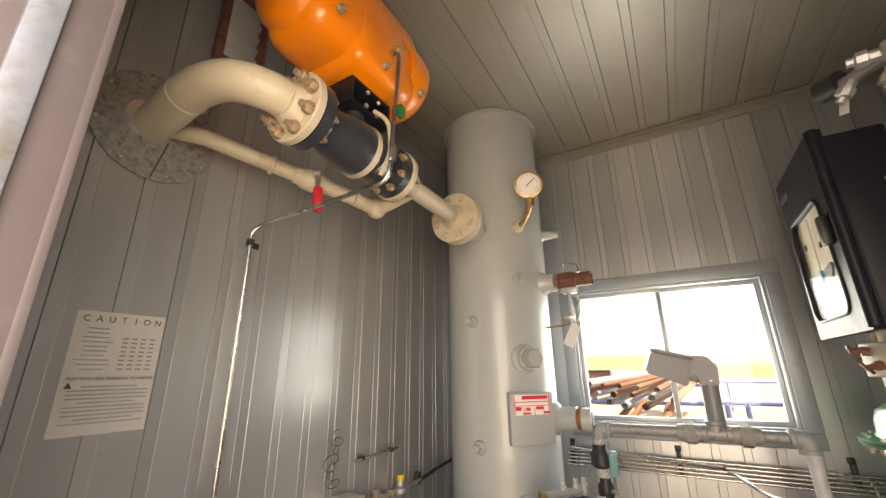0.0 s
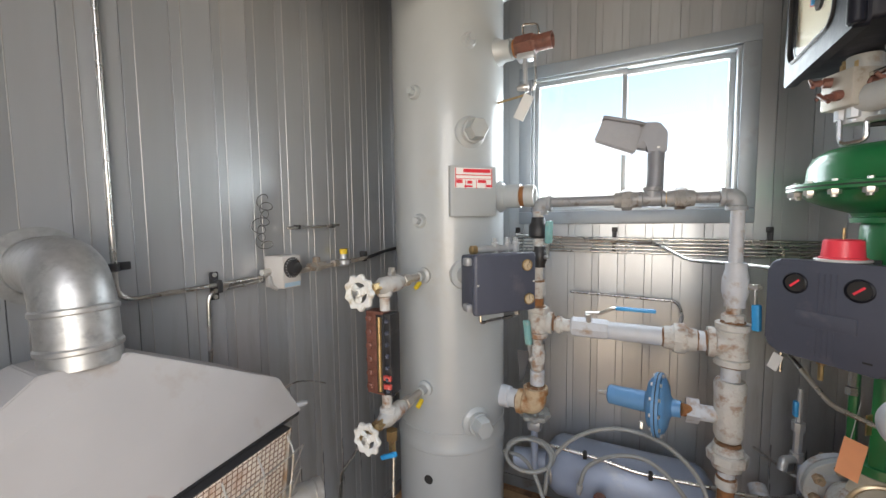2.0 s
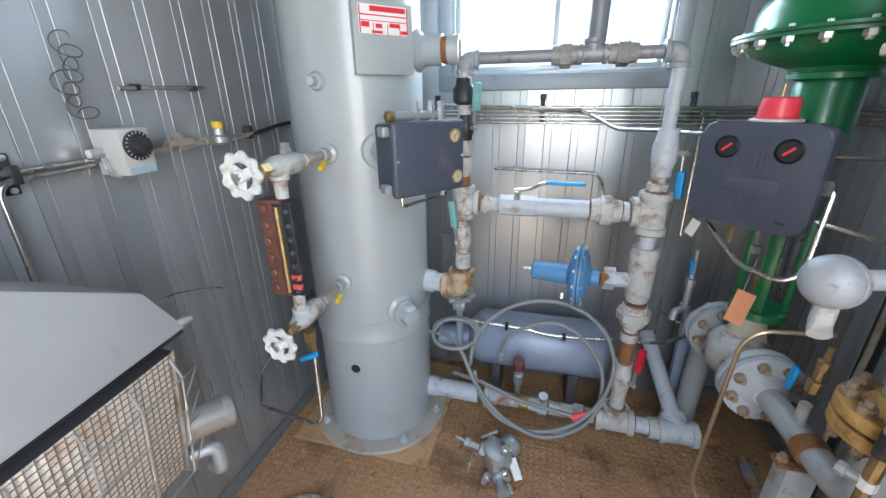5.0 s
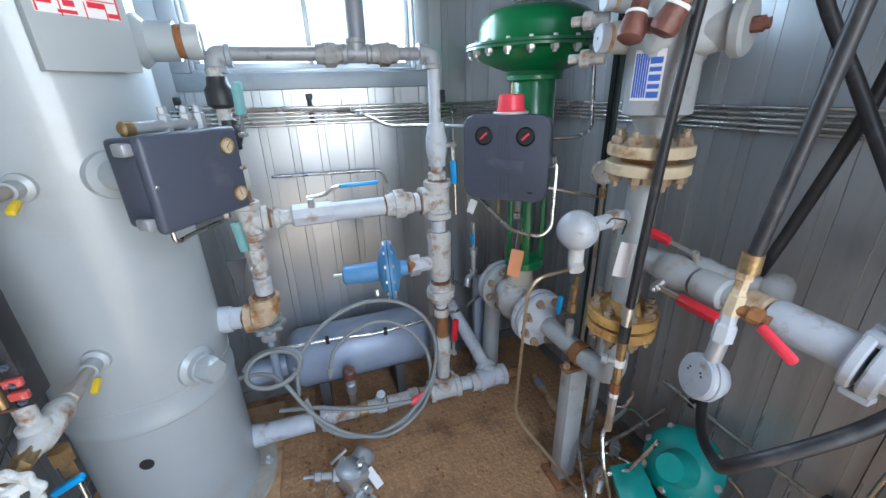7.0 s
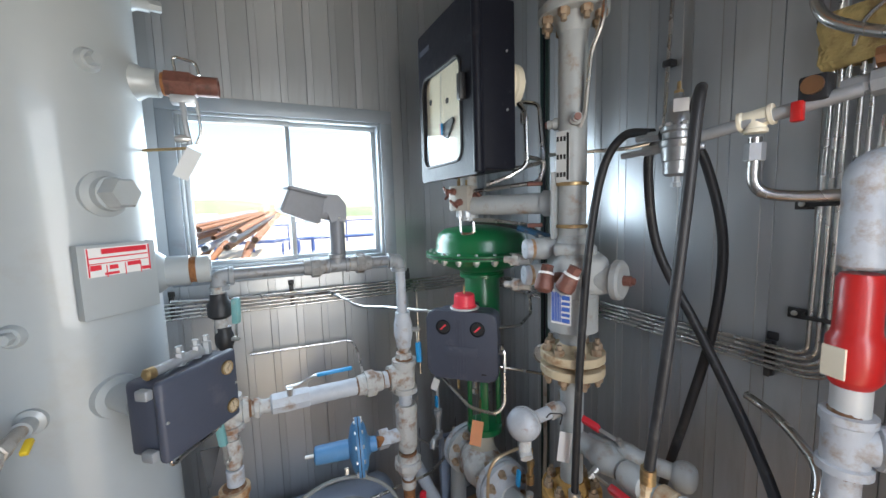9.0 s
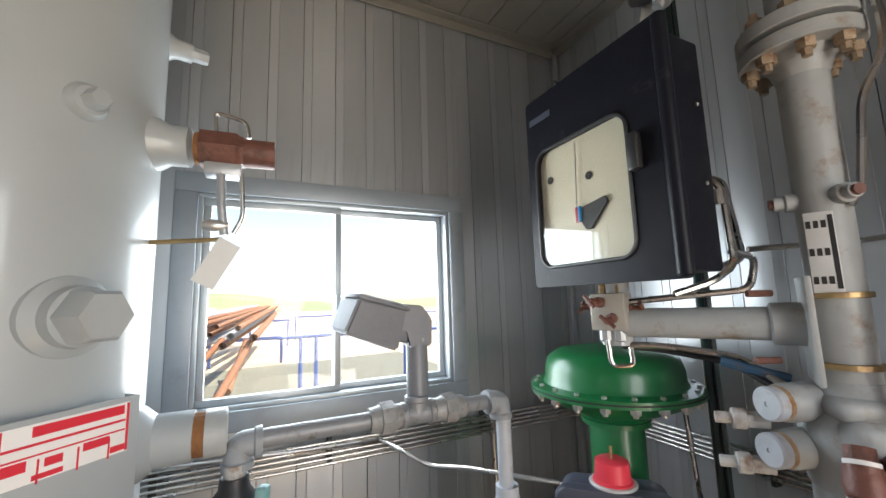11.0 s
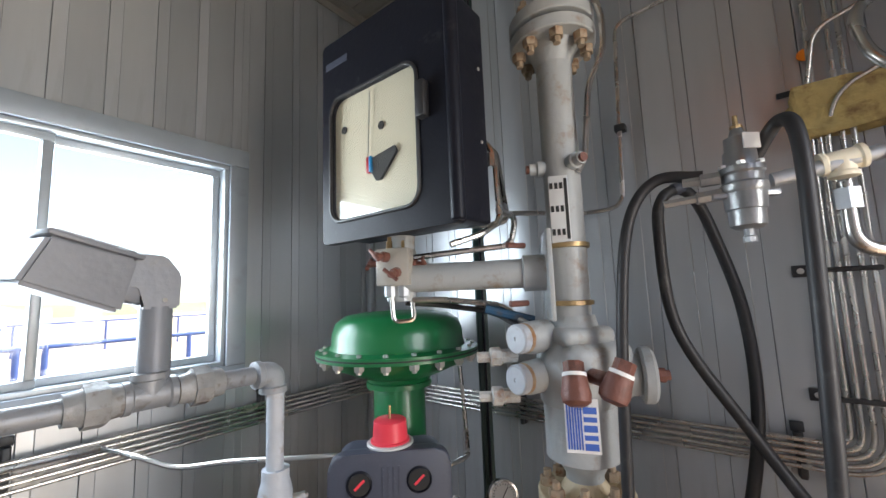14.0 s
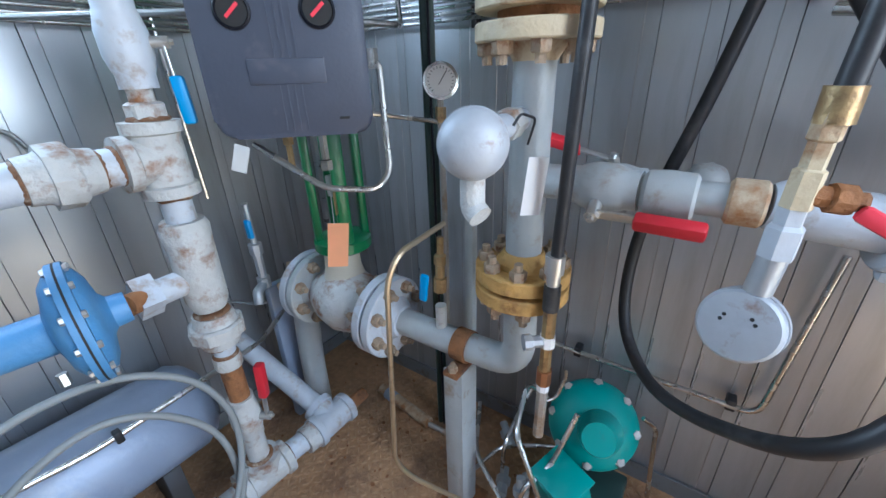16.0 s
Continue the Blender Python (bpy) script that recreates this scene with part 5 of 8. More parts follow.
def tee(parent, c, run, branch, r, material, name="tee"):
    c, d, b = V(c), V(run).normalized(), V(branch).normalized()
    L = r * 2.0
    bm = cyl(c - d * L, c + d * L, r * 1.28, 20)
    for s in (d, -d, b):
        lathe(bm, c + s * L * 0.68, s, [(0, r * 1.28), (0.003, r * 1.48), (r * 0.7, r * 1.48), (r * 0.72, r * 1.2)], 20)
        if material in (M_RUSTP, M_LPIPE):
            rusty_joint(parent, c + s * (L * 0.68 + r * 0.72), s, r * 0.98)
    cyl(c, c + b * L, r * 1.28, 20, 0, bm)
    return part(name, bm, material, parent)


wp = thing("window_pipe", (0.188, PY, 1.36), "worn grey threaded pipe with unions below the window", "pipe")
r = 0.0175
ZP = 1.362
# pipe grey darkened in the colour, since it stands against the window's light
M_WPIPE = mat("backlit_grey_pipe_paint", (0.25, 0.26, 0.275), 0.38, 0.1, 0.15, 30, (0.10, 0.075, 0.055), 0.3, 22, 0.12, 80)
part("pipe", cyl((0.20, PY, ZP), (0.45, PY, ZP), r, 18), M_WPIPE, wp)
part("pipe", cyl((0.50, PY, ZP), (0.75, PY, ZP), r, 18), M_WPIPE, wp)
M_UNION = mat("browned_union_iron", (0.30, 0.30, 0.295), 0.45, 0.15, 0.25, 50, (0.11, 0.065, 0.04), 0.42, 34, 0.2, 80)
union(wp, (0.468, PY, ZP), (1, 0, 0), r * 1.12, M_UNION, 0.06)
union(wp, (0.615, PY, ZP), (1, 0, 0), r * 1.12, M_UNION, 0.06)
tee(wp, (0.538, PY, ZP), (1, 0, 0), (0, 0, 1), 0.018, M_WPIPE)
part("nipple", cyl((0.56, PY, ZP), (0.59, PY, ZP), 0.0185, 18), M_BRASS, wp)
elbow(wp, (0.188, PY, ZP - 0.004), (1, 0, 0), (0, 0, -1), 0.019, M_GREYP)
elbow(wp, (0.754, PY - 0.005, ZP), (-1, 0, 0), (0, 0, -1), 0.019, M_GREYP)

# flood light's backlit shade is put into its grey
M_FLOOD = mat("backlit_flood_light_paint", (0.20, 0.21, 0.235), 0.45, 0.1, 0.12, 30, (0.23, 0.23, 0.23), 0.25, 16, 0.1, 80)
M_LENS = mat("dusty_lens", (0.42, 0.43, 0.43), 0.3, 0.1, 0.2, 50, (0.12, 0.12, 0.12), 0.35, 24)
fl = thing("flood_light", (0.538, PY, 1.38), "grey metal box flood light on a stub pipe elbow", "light")
part("post", cyl((0.545, PY + 0.01, 1.375), (0.548, PY + 0.02, 1.565), 0.025, 22, 0.002), M_FLOOD, fl)
bm = prism([(-0.028, 0.0), (0.028, 0.0), (0.030, 0.060), (0.006, 0.092), (-0.062, 0.098), (-0.062, 0.040), (-0.030, 0.040)], 0.048, Matrix.Translation((0.548, PY + 0.040, 1.505)) @ Matrix(((1, 0, 0, 0), (0, 0, -1, 0), (0, 1, 0, 0), (0, 0, 0, 1))))
bmesh.ops.bevel(bm, geom=bm.edges[:], offset=0.004, segments=2, affect="EDGES")
part("post_elbow", bm, M_FLOOD, fl)
part("set_screw", turned((0.552, PY - 0.006, 1.52), (0.2, -1, 0), [(0, 0.004), (0.003, 0.004)], 8), M_ZINC, fl)
tilt = Matrix.Rotation(radians(15), 3, "Y") @ Matrix.Rotation(radians(10), 3, "Z")
hc = V((0.432, PY + 0.005, 1.567))
bm = bmesh.new()
pts0 = [V((-0.065, -0.045, -0.035)), V((0.065, -0.045, -0.05)), V((0.065, 0.045, -0.05)), V((-0.065, 0.045, -0.035))]
pts1 = [V((-0.055, -0.05, 0.040)), V((0.06, -0.05, 0.040)), V((0.06, 0.05, 0.040)), V((-0.055, 0.05, 0.040))]
a0, a1 = ([bm.verts.new(hc + tilt @ p) for p in q] for q in (pts0, pts1))
bm.faces.new(a0)
bm.faces.new(a1)
for k in range(4):
    bm.faces.new((a0[k], a0[(k + 1) % 4], a1[(k + 1) % 4], a1[k]))
bmesh.ops.bevel(bm, geom=bm.edges[:], offset=0.006, segments=2, affect="EDGES")
part("housing", bm, M_FLOOD, fl)
lens = part("bezel", box(hc + tilt @ V((0.004, 0, 0.043)), (0.125, 0.108, 0.010), tilt, 0.004), M_FLOOD, fl)
part("glass", box(hc + tilt @ V((0.004, 0, 0.0495)), (0.102, 0.088, 0.003), tilt, 0.001), M_LENS, lens)
part("arm", box(hc + tilt @ V((0.082, 0, -0.005)), (0.06, 0.05, 0.05), tilt, 0.012), M_FLOOD, fl)

# left column, from the window pipe down to the vessel
lc = thing("vessel_outlet_column", (0.185, 1.81, 0.6), "rust-stained pipe column with a teal-handled valve beside the vessel", "pipe")
LX, LY = 0.185, 1.812
r = 0.0175
part("pipe", cyl((LX, LY, 0.68), (LX, LY, 1.33), r, 18), M_RUSTP, lc)
part("brown_union", turned((LX, LY, 1.235), (0, 0, 1), [(0, 0.022), (0.01, 0.034), (0.045, 0.034), (0.056, 0.026), (0.075, 0.023)], 12), M_BLACK, lc, "near-black iron union")
ball_valve(lc, (LX + 0.005, LY, 1.17), (0, 0, 1), 0.018, 0.075, M_BLACK, M_THANDLE, (0.05, -0.1, 1), (0.85, -0.5, 0), 0.13)
coupling(lc, (LX, LY, 1.055), (0, 0, 1), 0.05, 0.026, M_RUSTP)
tee(lc, (LX, LY, 0.935), (0, 0, 1), (1, 0, 0), 0.026, M_RUSTP)
coupling(lc, (LX, LY, 1.005), (0, 0, 1), 0.03, 0.021, M_RUST)
ball_valve(lc, (LX, LY, 0.805), (0, 0, 1), 0.020, 0.09, M_RUSTP, M_THANDLE, (-0.08, -0.12, 1), (-0.3, -0.9, 0), 0.15)
part("white_stub", cyl((LX, LY, 0.70), (LX, LY, 0.755), 0.026, 18, 0.003), M_LPIPE, lc)
elbow(lc, (LX - 0.005, LY, 0.625), (0, 0, 1), (-1, 0.02, 0), 0.031, M_HEAVY)
part("vessel_nipple", turned((0.03, 1.833, 0.625), (1, -0.1, 0), [(0, 0.042), (0.045, 0.040), (0.05, 0.034), (0.11, 0.034)], 24), M_LPIPE, lc)
part("lower_bracket", prism([(0, 0), (0.07, 0), (0.055, -0.004), (0.02, -0.13), (0.012, -0.13)], 0.004, pose(0.085, 1.90, 0.79, 90, 0, 0)), M_DARKGAP, lc, "black gusset bracket")

# cross pipe to the right column
RX, RY = 0.757, 1.815
cp = thing("cross_pipe", (0.45, 1.815, 0.90), "pale grey horizontal pipe with a blue-handled ball valve", "pipe")
part("pipe", cyl((0.23, 1.812, 0.932), (0.30, 1.813, 0.931), 0.022, 18), M_RUSTP, cp)
union(cp, (0.262, 1.812, 0.932), (1, 0, 0), 0.018, M_RUSTP, 0.03)
part("valve_half", turned((0.30, 1.815, 0.931), (1, 0, 0), [(0, 0.028), (0.006, 0.034), (0.115, 0.034), (0.12, 0.031)], 8), M_LPIPE, cp)
part("pipe", cyl((0.41, 1.815, 0.930), (0.59, 1.815, 0.929), 0.029, 22), M_LPIPE, cp)
union(cp, (0.625, 1.815, 0.929), (1, 0, 0), 0.027, M_RUSTP, 0.07)
coupling(cp, (0.69, 1.815, 0.929), (1, 0, 0), 0.05, 0.030, M_LPIPE)
part("stem", cyl((0.36, 1.80, 0.955), (0.36, 1.79, 0.985), 0.010, 10), M_ZINC, cp)
part("lever", sweep(fillet([V((0.35, 1.795, 0.985)), V((0.40, 1.79, 0.99)), V((0.43, 1.78, 1.012)), V((0.46, 1.78, 1.014))], 0.015), 0.006, 8), M_ZINC, cp)
part("handle", box((0.50, 1.775, 1.015), (0.115, 0.014, 0.012), None, 0.004), M_BHANDLE, cp, "blue sleeved lever")

# right column
rc = thing("regulator_column", (RX, RY, 0), "stained pale vertical pipe column with ball valves and a strainer", "pipe")
part("pipe", cyl((RX, RY, 1.16), (RX, RY, 1.33), 0.0175, 18), M_LPIPE, rc)
ball_valve(rc, (RX + 0.002, RY, 1.105), (0, 0, 1), 0.0235, 0.13, M_LPIPE, M_BHANDLE, (0.03, -0.05, -1), (0.85, -0.55, 0), 0.125)
part("nipple", cyl((RX, RY, 1.01), (RX, RY, 1.06), 0.0185, 18), M_RUSTP, rc)
part("bushing", turned((RX, RY, 0.995), (0, 0, 1), [(0, 0.030), (0.022, 0.030), (0.026, 0.024)], 8), M_RUSTP, rc)
tee(rc, (RX, RY, 0.930), (0, 0, 1), (-1, 0, 0), 0.030, M_RUSTP)
part("nipple", cyl((RX, RY, 0.79), (RX, RY, 0.87), 0.025, 18), M_LPIPE, rc)
part("strainer_body", turned((RX, RY, 0.635), (0, 0, 1), [(0, 0.030), (0.02, 0.038), (0.14, 0.040), (0.17, 0.042), (0.185, 0.036)], 24), M_RUSTP, rc)
part("strainer_branch", cyl((RX - 0.03, RY, 0.705), (RX - 0.085, RY - 0.002, 0.705), 0.024, 18), M_LPIPE, rc)
part("branch_nut", turned((RX - 0.075, RY, 0.705), (-1, 0, 0), [(0, 0.040), (0.035, 0.040)], 4), M_LPIPE, rc)
union(rc, (RX, RY, 0.585), (0, 0, 1), 0.030, M_RUSTP, 0.06)
part("nipple", cyl((RX, RY, 0.49), (RX, RY, 0.57), 0.022, 18), M_LPIPE, rc)
coupling(rc, (RX, RY, 0.50), (0, 0, 1), 0.03, 0.028, M_RUSTP)
ball_valve(rc, (RX, RY, 0.335), (0, 0, 1), 0.024, 0.12, M_RUSTP, M_RHANDLE, (0.06, -0.02, 1), (0.55, -0.83, 0), 0.15)
part("nipple", cyl((RX, RY, 0.36), (RX, RY, 0.50), 0.022, 18), M_RUST, rc)
part("nipple", cyl((RX, RY, 0.17), (RX, RY, 0.35), 0.025, 18), M_RUSTP, rc)

fp = thing("floor_pipe", (0.4, 1.80, 0), "pale rust-stained drain pipe running along the floor", "pipe")
FZ = 0.135
a0, a1 = V((0.03, 1.84, FZ)), V((RX, RY, FZ))
dr = (a1 - a0).normalized()
part("vessel_stub", turned(a0, dr, [(0, 0.040), (0.05, 0.040), (0.055, 0.036), (0.22, 0.036)], 24), M_LPIPE, fp)
part("valve_flange", turned(a0 + dr * 0.245, dr, [(0, 0.045), (0.018, 0.047), (0.02, 0.030), (0.05, 0.030)], 20), M_LPIPE, fp)
bolt_circle(fp, a0 + dr * 0.262, dr, 0.038, 6, BOLT_S)
part("pipe", sweep([a0 + dr * 0.28, a1], 0.026, 18), M_RUSTP, fp)
for s, m0 in ((0.40, M_BRASS), (0.47, M_LPIPE), (0.60, M_RUSTP)):
    coupling(fp, a0 + dr * s, dr, 0.035, 0.033, m0)
part("drain_cock", turned(a0 + dr * 0.47, (0, -0.3, 1), [(0, 0.012), (0.05, 0.012), (0.055, 0.018), (0.07, 0.018)], 8), M_ALU, fp)
tee(fp, a1, dr, (0, 0, 1), 0.031, M_RUSTP)
part("pipe", sweep([a1 + V((0.05, 0, 0)), V((1.02, 1.80, FZ))], 0.028, 18), M_LPIPE, fp)
coupling(fp, (0.90, 1.806, FZ), (1, 0, 0), 0.06, 0.038, M_RUSTP)
tee(fp, (0.965, 1.804, FZ), (1, 0, 0), (-0.05, 0.9, 0.35), 0.030, M_LPIPE)
part("riser", sweep([V((0.965, 1.83, FZ + 0.01)), V((0.90, 2.12, 0.34))], 0.028, 18), M_LPIPE, fp)
part("pipe_stub", cyl((1.02, 1.80, FZ), (1.09, 1.797, FZ), 0.020, 16), M_RUST, fp)

rg = thing("blue_regulator", (0.58, 1.80, 0.62), "blue diaphragm gas regulator with a bolted flange", "regulator")
rd = V((1.0, -0.18, 0.03)).normalized()
rc0 = V((0.575, 1.80, 0.712))
part("diaphragm_half", turned(rc0, rd, [(0, 0.099), (0.008, 0.099), (0.009, 0.087), (0.016, 0.083), (0.024, 0.066), (0.029, 0.036), (0.036, 0.027), (0.058, 0.025)], 36), M_BLUE, rg)
part("spring_case", turned(rc0 - rd * 0.003, -rd, [(0, 0.099), (0.008, 0.099), (0.009, 0.087), (0.016, 0.084), (0.026, 0.070), (0.031, 0.046), (0.035, 0.033), (0.146, 0.031), (0.151, 0.025)], 36), M_BLUE, rg)
part("gasket", turned(rc0 - rd * 0.003, rd, [(0, 0.0995), (0.003, 0.0995)], 36), M_INK, rg)
bolt_circle(rg, rc0 + rd * 0.008, rd, 0.092, 12, BOLT_S)
bolt_circle(rg, rc0 - rd * 0.011, -rd, 0.092, 12, BOLT_S)
part("adjusting_screw", cyl(rc0 - rd * 0.15, rc0 - rd * 0.185, 0.007, 10), M_ZINC, rg)
part("outlet_nipple", sweep([rc0 + rd * 0.055, V((RX - 0.08, RY, 0.705))], 0.019, 16), M_RUST, rg)
part("vent", turned(rc0 - rd * 0.05 + V((0, 0, -0.07)), (0, -0.2, -1), [(0, 0.008), (0.02, 0.008)], 6), M_ZINC, rg)

# volume bottle lying along the back wall
vb = thing("volume_bottle", (0.45, 2.03, 0), "blue-grey horizontal volume bottle on saddles by the back wall", "bottle")
part("shell", turned((0.17, 2.05, 0.275), (1, 0, 0), [(0, 0.03), (0.01, 0.07), (0.03, 0.10), (0.06, 0.118), (0.54, 0.118), (0.57, 0.10), (0.59, 0.07), (0.60, 0.03)], 40), M_BOTTLE, vb)
for x in (0.30, 0.62):
    part("saddle", box((x, 2.06, 0.085), (0.04, 0.15, 0.168), None, 0.004), M_DARKGAP, vb)
part("end_nozzle", cyl((0.04, 2.02, 0.265), (0.18, 2.04, 0.270), 0.045, 24), M_BOTTLE, vb)
part("end_flange", turned((0.20, 2.0, 0.27), (1, 0.1, 0), [(0, 0.06), (0.015, 0.06)], 28), M_GALVPIPE, vb)
gl = thing("gate_valve_stub", (0.2, 1.93, 0), "small aluminium needle valve below the outlet elbow", "valve")
part("body", box((0.155, 1.90, 0.50), (0.05, 0.04, 0.045), None, 0.008), M_ALU, gl)
part("wheel", wheel_bm((0.16, 1.885, 0.552), (0, -0.15, 1), 0.055), M_HOSE, gl)
part("stem", cyl((0.16, 1.89, 0.51), (0.16, 1.886, 0.55), 0.007, 10), M_ZINC, gl)
part("riser", cyl((0.155, 1.90, 0.30), (0.155, 1.90, 0.49), 0.014, 14), M_BOTTLE, gl)
kv = thing("needle_valve", (0.40, 1.90, 0.2), "small drain valve with a brown knob", "valve")
part("body", turned((0.40, 1.90, 0.17), (0, -0.25, 1), [(0, 0.020), (0.05, 0.020), (0.055, 0.012), (0.08, 0.010)], 8), M_ALU, kv)
part("knob", turned((0.40, 1.878, 0.255), (0, -0.3, 1), [(0, 0.012), (0.006, 0.024), (0.045, 0.022), (0.05, 0.016)], 18), M_RBROWN, kv)
part("stub", cyl((0.40, 1.90, 0.06), (0.40, 1.90, 0.18), 0.013, 12), M_GALVPIPE, kv)
cd = thing("conduit_line", (0.45, 1.93, 0.40), "thin black-clipped steel conduit above the bottle", "conduit")
part("tube", sweep(fillet([V((0.10, 1.93, 0.415)), V((0.40, 1.93, 0.405)), V((0.52, 1.93, 0.388)), V((0.90, 1.95, 0.40)), V((1.15, 2.10, 0.42))], 0.05), 0.0065, 10), M_SS, cd)
for x, zz in ((0.34, 0.407), (0.56, 0.390)):
    part("clip", box((x, 1.93, zz), (0.014, 0.02, 0.028), None, 0.003), M_BLACK, cd)
    part("clip_post", cyl((x, 1.935, zz - 0.01), (x, 1.985, zz - 0.04), 0.005, 8), M_BLACK, cd)

hs = thing("hose_coil", (0.45, 1.75, 0.14), "loose coil of thin grey hose hung over the pipes", "hose")


def hose_ring(c, rx, rz, a0, turns, lean, drift, r, n=14):
    """A slack ring of hose standing on edge; lean tips its top back."""
    pts = []
    for k in range(int(n * turns) + 1):
        a = radians(a0 - 360 * k / n)
        w = 1 + 0.05 * math.sin(2.3 * a) - 0.012 * k / n
        pts.append(V(c) + V((rx * w * math.cos(a), lean * math.sin(a) - drift * k, rz * w * math.sin(a))))
    return sweep(curve_through(pts, 5), r, 10)


part("loop", hose_ring((0.475, 1.79, 0.355), 0.245, 0.235, 190, 1.0, 0.06, 0.002, 0.0072), M_HOSE, hs)
part("inner_loop", sweep(curve_through([V((0.335, 1.83, 0.35)), V((0.36, 1.84, 0.42)), V((0.44, 1.85, 0.475)), V((0.54, 1.85, 0.49)), V((0.63, 1.83, 0.44)), V((0.69, 1.80, 0.34)), V((0.68, 1.76, 0.21)), V((0.60, 1.72, 0.14)), V((0.50, 1.71, 0.12))], 6), 0.0072, 10), M_HOSE, hs)
part("inner_end", turned((0.335, 1.83, 0.35), (-0.1, 0, -1), [(0, 0.011), (0.02, 0.011), (0.022, 0.008), (0.035, 0.008)], 8), M_ALU, hs)
part("tail", sweep(curve_through([V((0.05, 1.83, 0.40)), V((0.13, 1.80, 0.415)), V((0.19, 1.76, 0.385)), V((0.26, 1.72, 0.27)), V((0.36, 1.69, 0.175)), V((0.50, 1.69, 0.115)), V((0.63, 1.72, 0.16)), V((0.70, 1.75, 0.27))], 8), 0.0072, 10), M_HOSE, hs)
part("small_ring", hose_ring((0.165, 1.79, 0.445), 0.085, 0.03, 180, 1.6, 0.055, 0.001, 0.0075), M_HOSE, hs)
part("lower_hose", sweep(curve_through([V((0.14, 1.86, 0.20)), V((0.26, 1.80, 0.225)), V((0.42, 1.76, 0.20)), V((0.56, 1.74, 0.195)), V((0.62, 1.735, 0.19))], 8), 0.0080, 10), M_HOSE, hs)
part("hose_end", turned((0.60, 1.735, 0.185), (0.8, 0.1, 0.4), [(0, 0.012), (0.03, 0.012), (0.035, 0.009), (0.06, 0.009)], 10), M_PINK, hs, "pink and white hose end")

jr = thing("loose_regulator", (0.355, 1.625, 0), "dirty dismantled regulator lying on the floor with a white tag", "regulator")
K = 1.45


def jp(x, y, z):
    return V((0.352 + K * x, 1.615 + K * y, K * z))


def fat(profile):
    return [(h * K, r * K) for h, r in profile]


jm = Matrix.Rotation(radians(35), 3, "Z")
part("body", box(jp(0, 0, 0.033), (0.055 * K, 0.066 * K, 0.052 * K), jm, 0.012), M_GALVPIPE, jr, "dirt-caked casting")
part("body_flange", turned(jp(0.0, 0.008, 0.050), (0.15, 0.1, 1), fat([(0, 0.034), (0.004, 0.037), (0.010, 0.037), (0.014, 0.030)]), 20), M_ALU, jr)
for k in range(6):
    a = radians(60 * k)
    part("flange_screw", turned(jp(0.029 * math.cos(a) + 0.002, 0.029 * math.sin(a) + 0.009, 0.062), (0, 0, 1), fat([(0, 0.0042), (0.005, 0.0042)]), 6), M_ZINC, jr)
part("bowl", turned(jp(0.022, 0.028, 0.045), (0.7, 0.7, 0.35), fat([(0, 0.027), (0.022, 0.027), (0.030, 0.022), (0.034, 0.014)]), 18), M_ALU, jr)
part("port", turned(jp(-0.024, 0.010, 0.045), (-0.9, 0.1, 0.2), fat([(0, 0.016), (0.02, 0.016), (0.023, 0.008), (0.045, 0.008), (0.047, 0.012), (0.060, 0.012), (0.062, 0.004), (0.085, 0.004)]), 8), M_ALU, jr)
part("gland", turned(jp(0.008, -0.030, 0.026), (0.35, -1, -0.05), fat([(0, 0.018), (0.014, 0.018), (0.018, 0.011), (0.036, 0.011), (0.040, 0.015), (0.052, 0.015)]), 8), M_ALU, jr)
for dx, dy, dz, d in ((0.022, -0.036, 0.040, (0.4, -0.8, 0.3)), (-0.016, -0.034, 0.018, (-0.3, -0.9, 0.1)), (0.036, -0.012, 0.030, (0.9, -0.4, 0.1)), (-0.012, 0.034, 0.05, (-0.5, 0.8, 0.4)), (0.018, 0.0, 0.07, (0.3, -0.3, 0.9)), (0.030, -0.048, 0.014, (0.5, -0.8, 0.0))):
    part("fitting", turned(jp(dx, dy, dz), d, fat([(0, 0.010), (0.013, 0.010), (0.015, 0.007), (0.026, 0.007)]), 6), M_ZINC if dx > 0 else M_ALU, jr)
part("spring_stem", cyl(jp(-0.045, 0.044, 0.05), jp(-0.005, 0.052, 0.072), 0.006, 10), M_ZINC, jr)
part("bent_tube", sweep(fillet([jp(-0.03, 0.0, 0.04), jp(-0.06, -0.01, 0.05), jp(-0.066, -0.03, 0.01)], 0.02), 0.005, 8), M_SS, jr)
part("tag", box(jp(0.046, -0.022, 0.042), (0.028, 0.070, 0.0012), Matrix.Rotation(radians(28), 3, "X") @ Matrix.Rotation(radians(25), 3, "Z")), M_PAPER, jr, "white paper tag", False)

# dirt on the floor
rd_ = random.Random(3)
crumbs = bmesh.new()
for k in range(260):
    x0 = rd_.choice((rd_.gauss(0.55, 0.22), rd_.gauss(1.0, 0.2), rd_.gauss(0.15, 0.12)))
    y0 = rd_.choice((rd_.gauss(1.70, 0.10), rd_.gauss(1.45, 0.2), rd_.gauss(1.9, 0.1)))
    if not (LW + 0.03 < x0 < RW - 0.03 and FW + 0.1 < y0 < BW - 0.03):
        continue
    r0_ = rd_.uniform(0.002, 0.007)
    bmesh.ops.create_icosphere(crumbs, subdivisions=1, radius=r0_, matrix=Matrix.Translation((x0, y0, r0_ * 0.3)) @ Matrix.Diagonal((1, rd_.uniform(0.6, 1.4), 0.5, 1)))
whole("floor_dirt", crumbs, M_RUST, "rust flakes and dirt crumbs scattered on the floor", "dirt", kind="stuff")

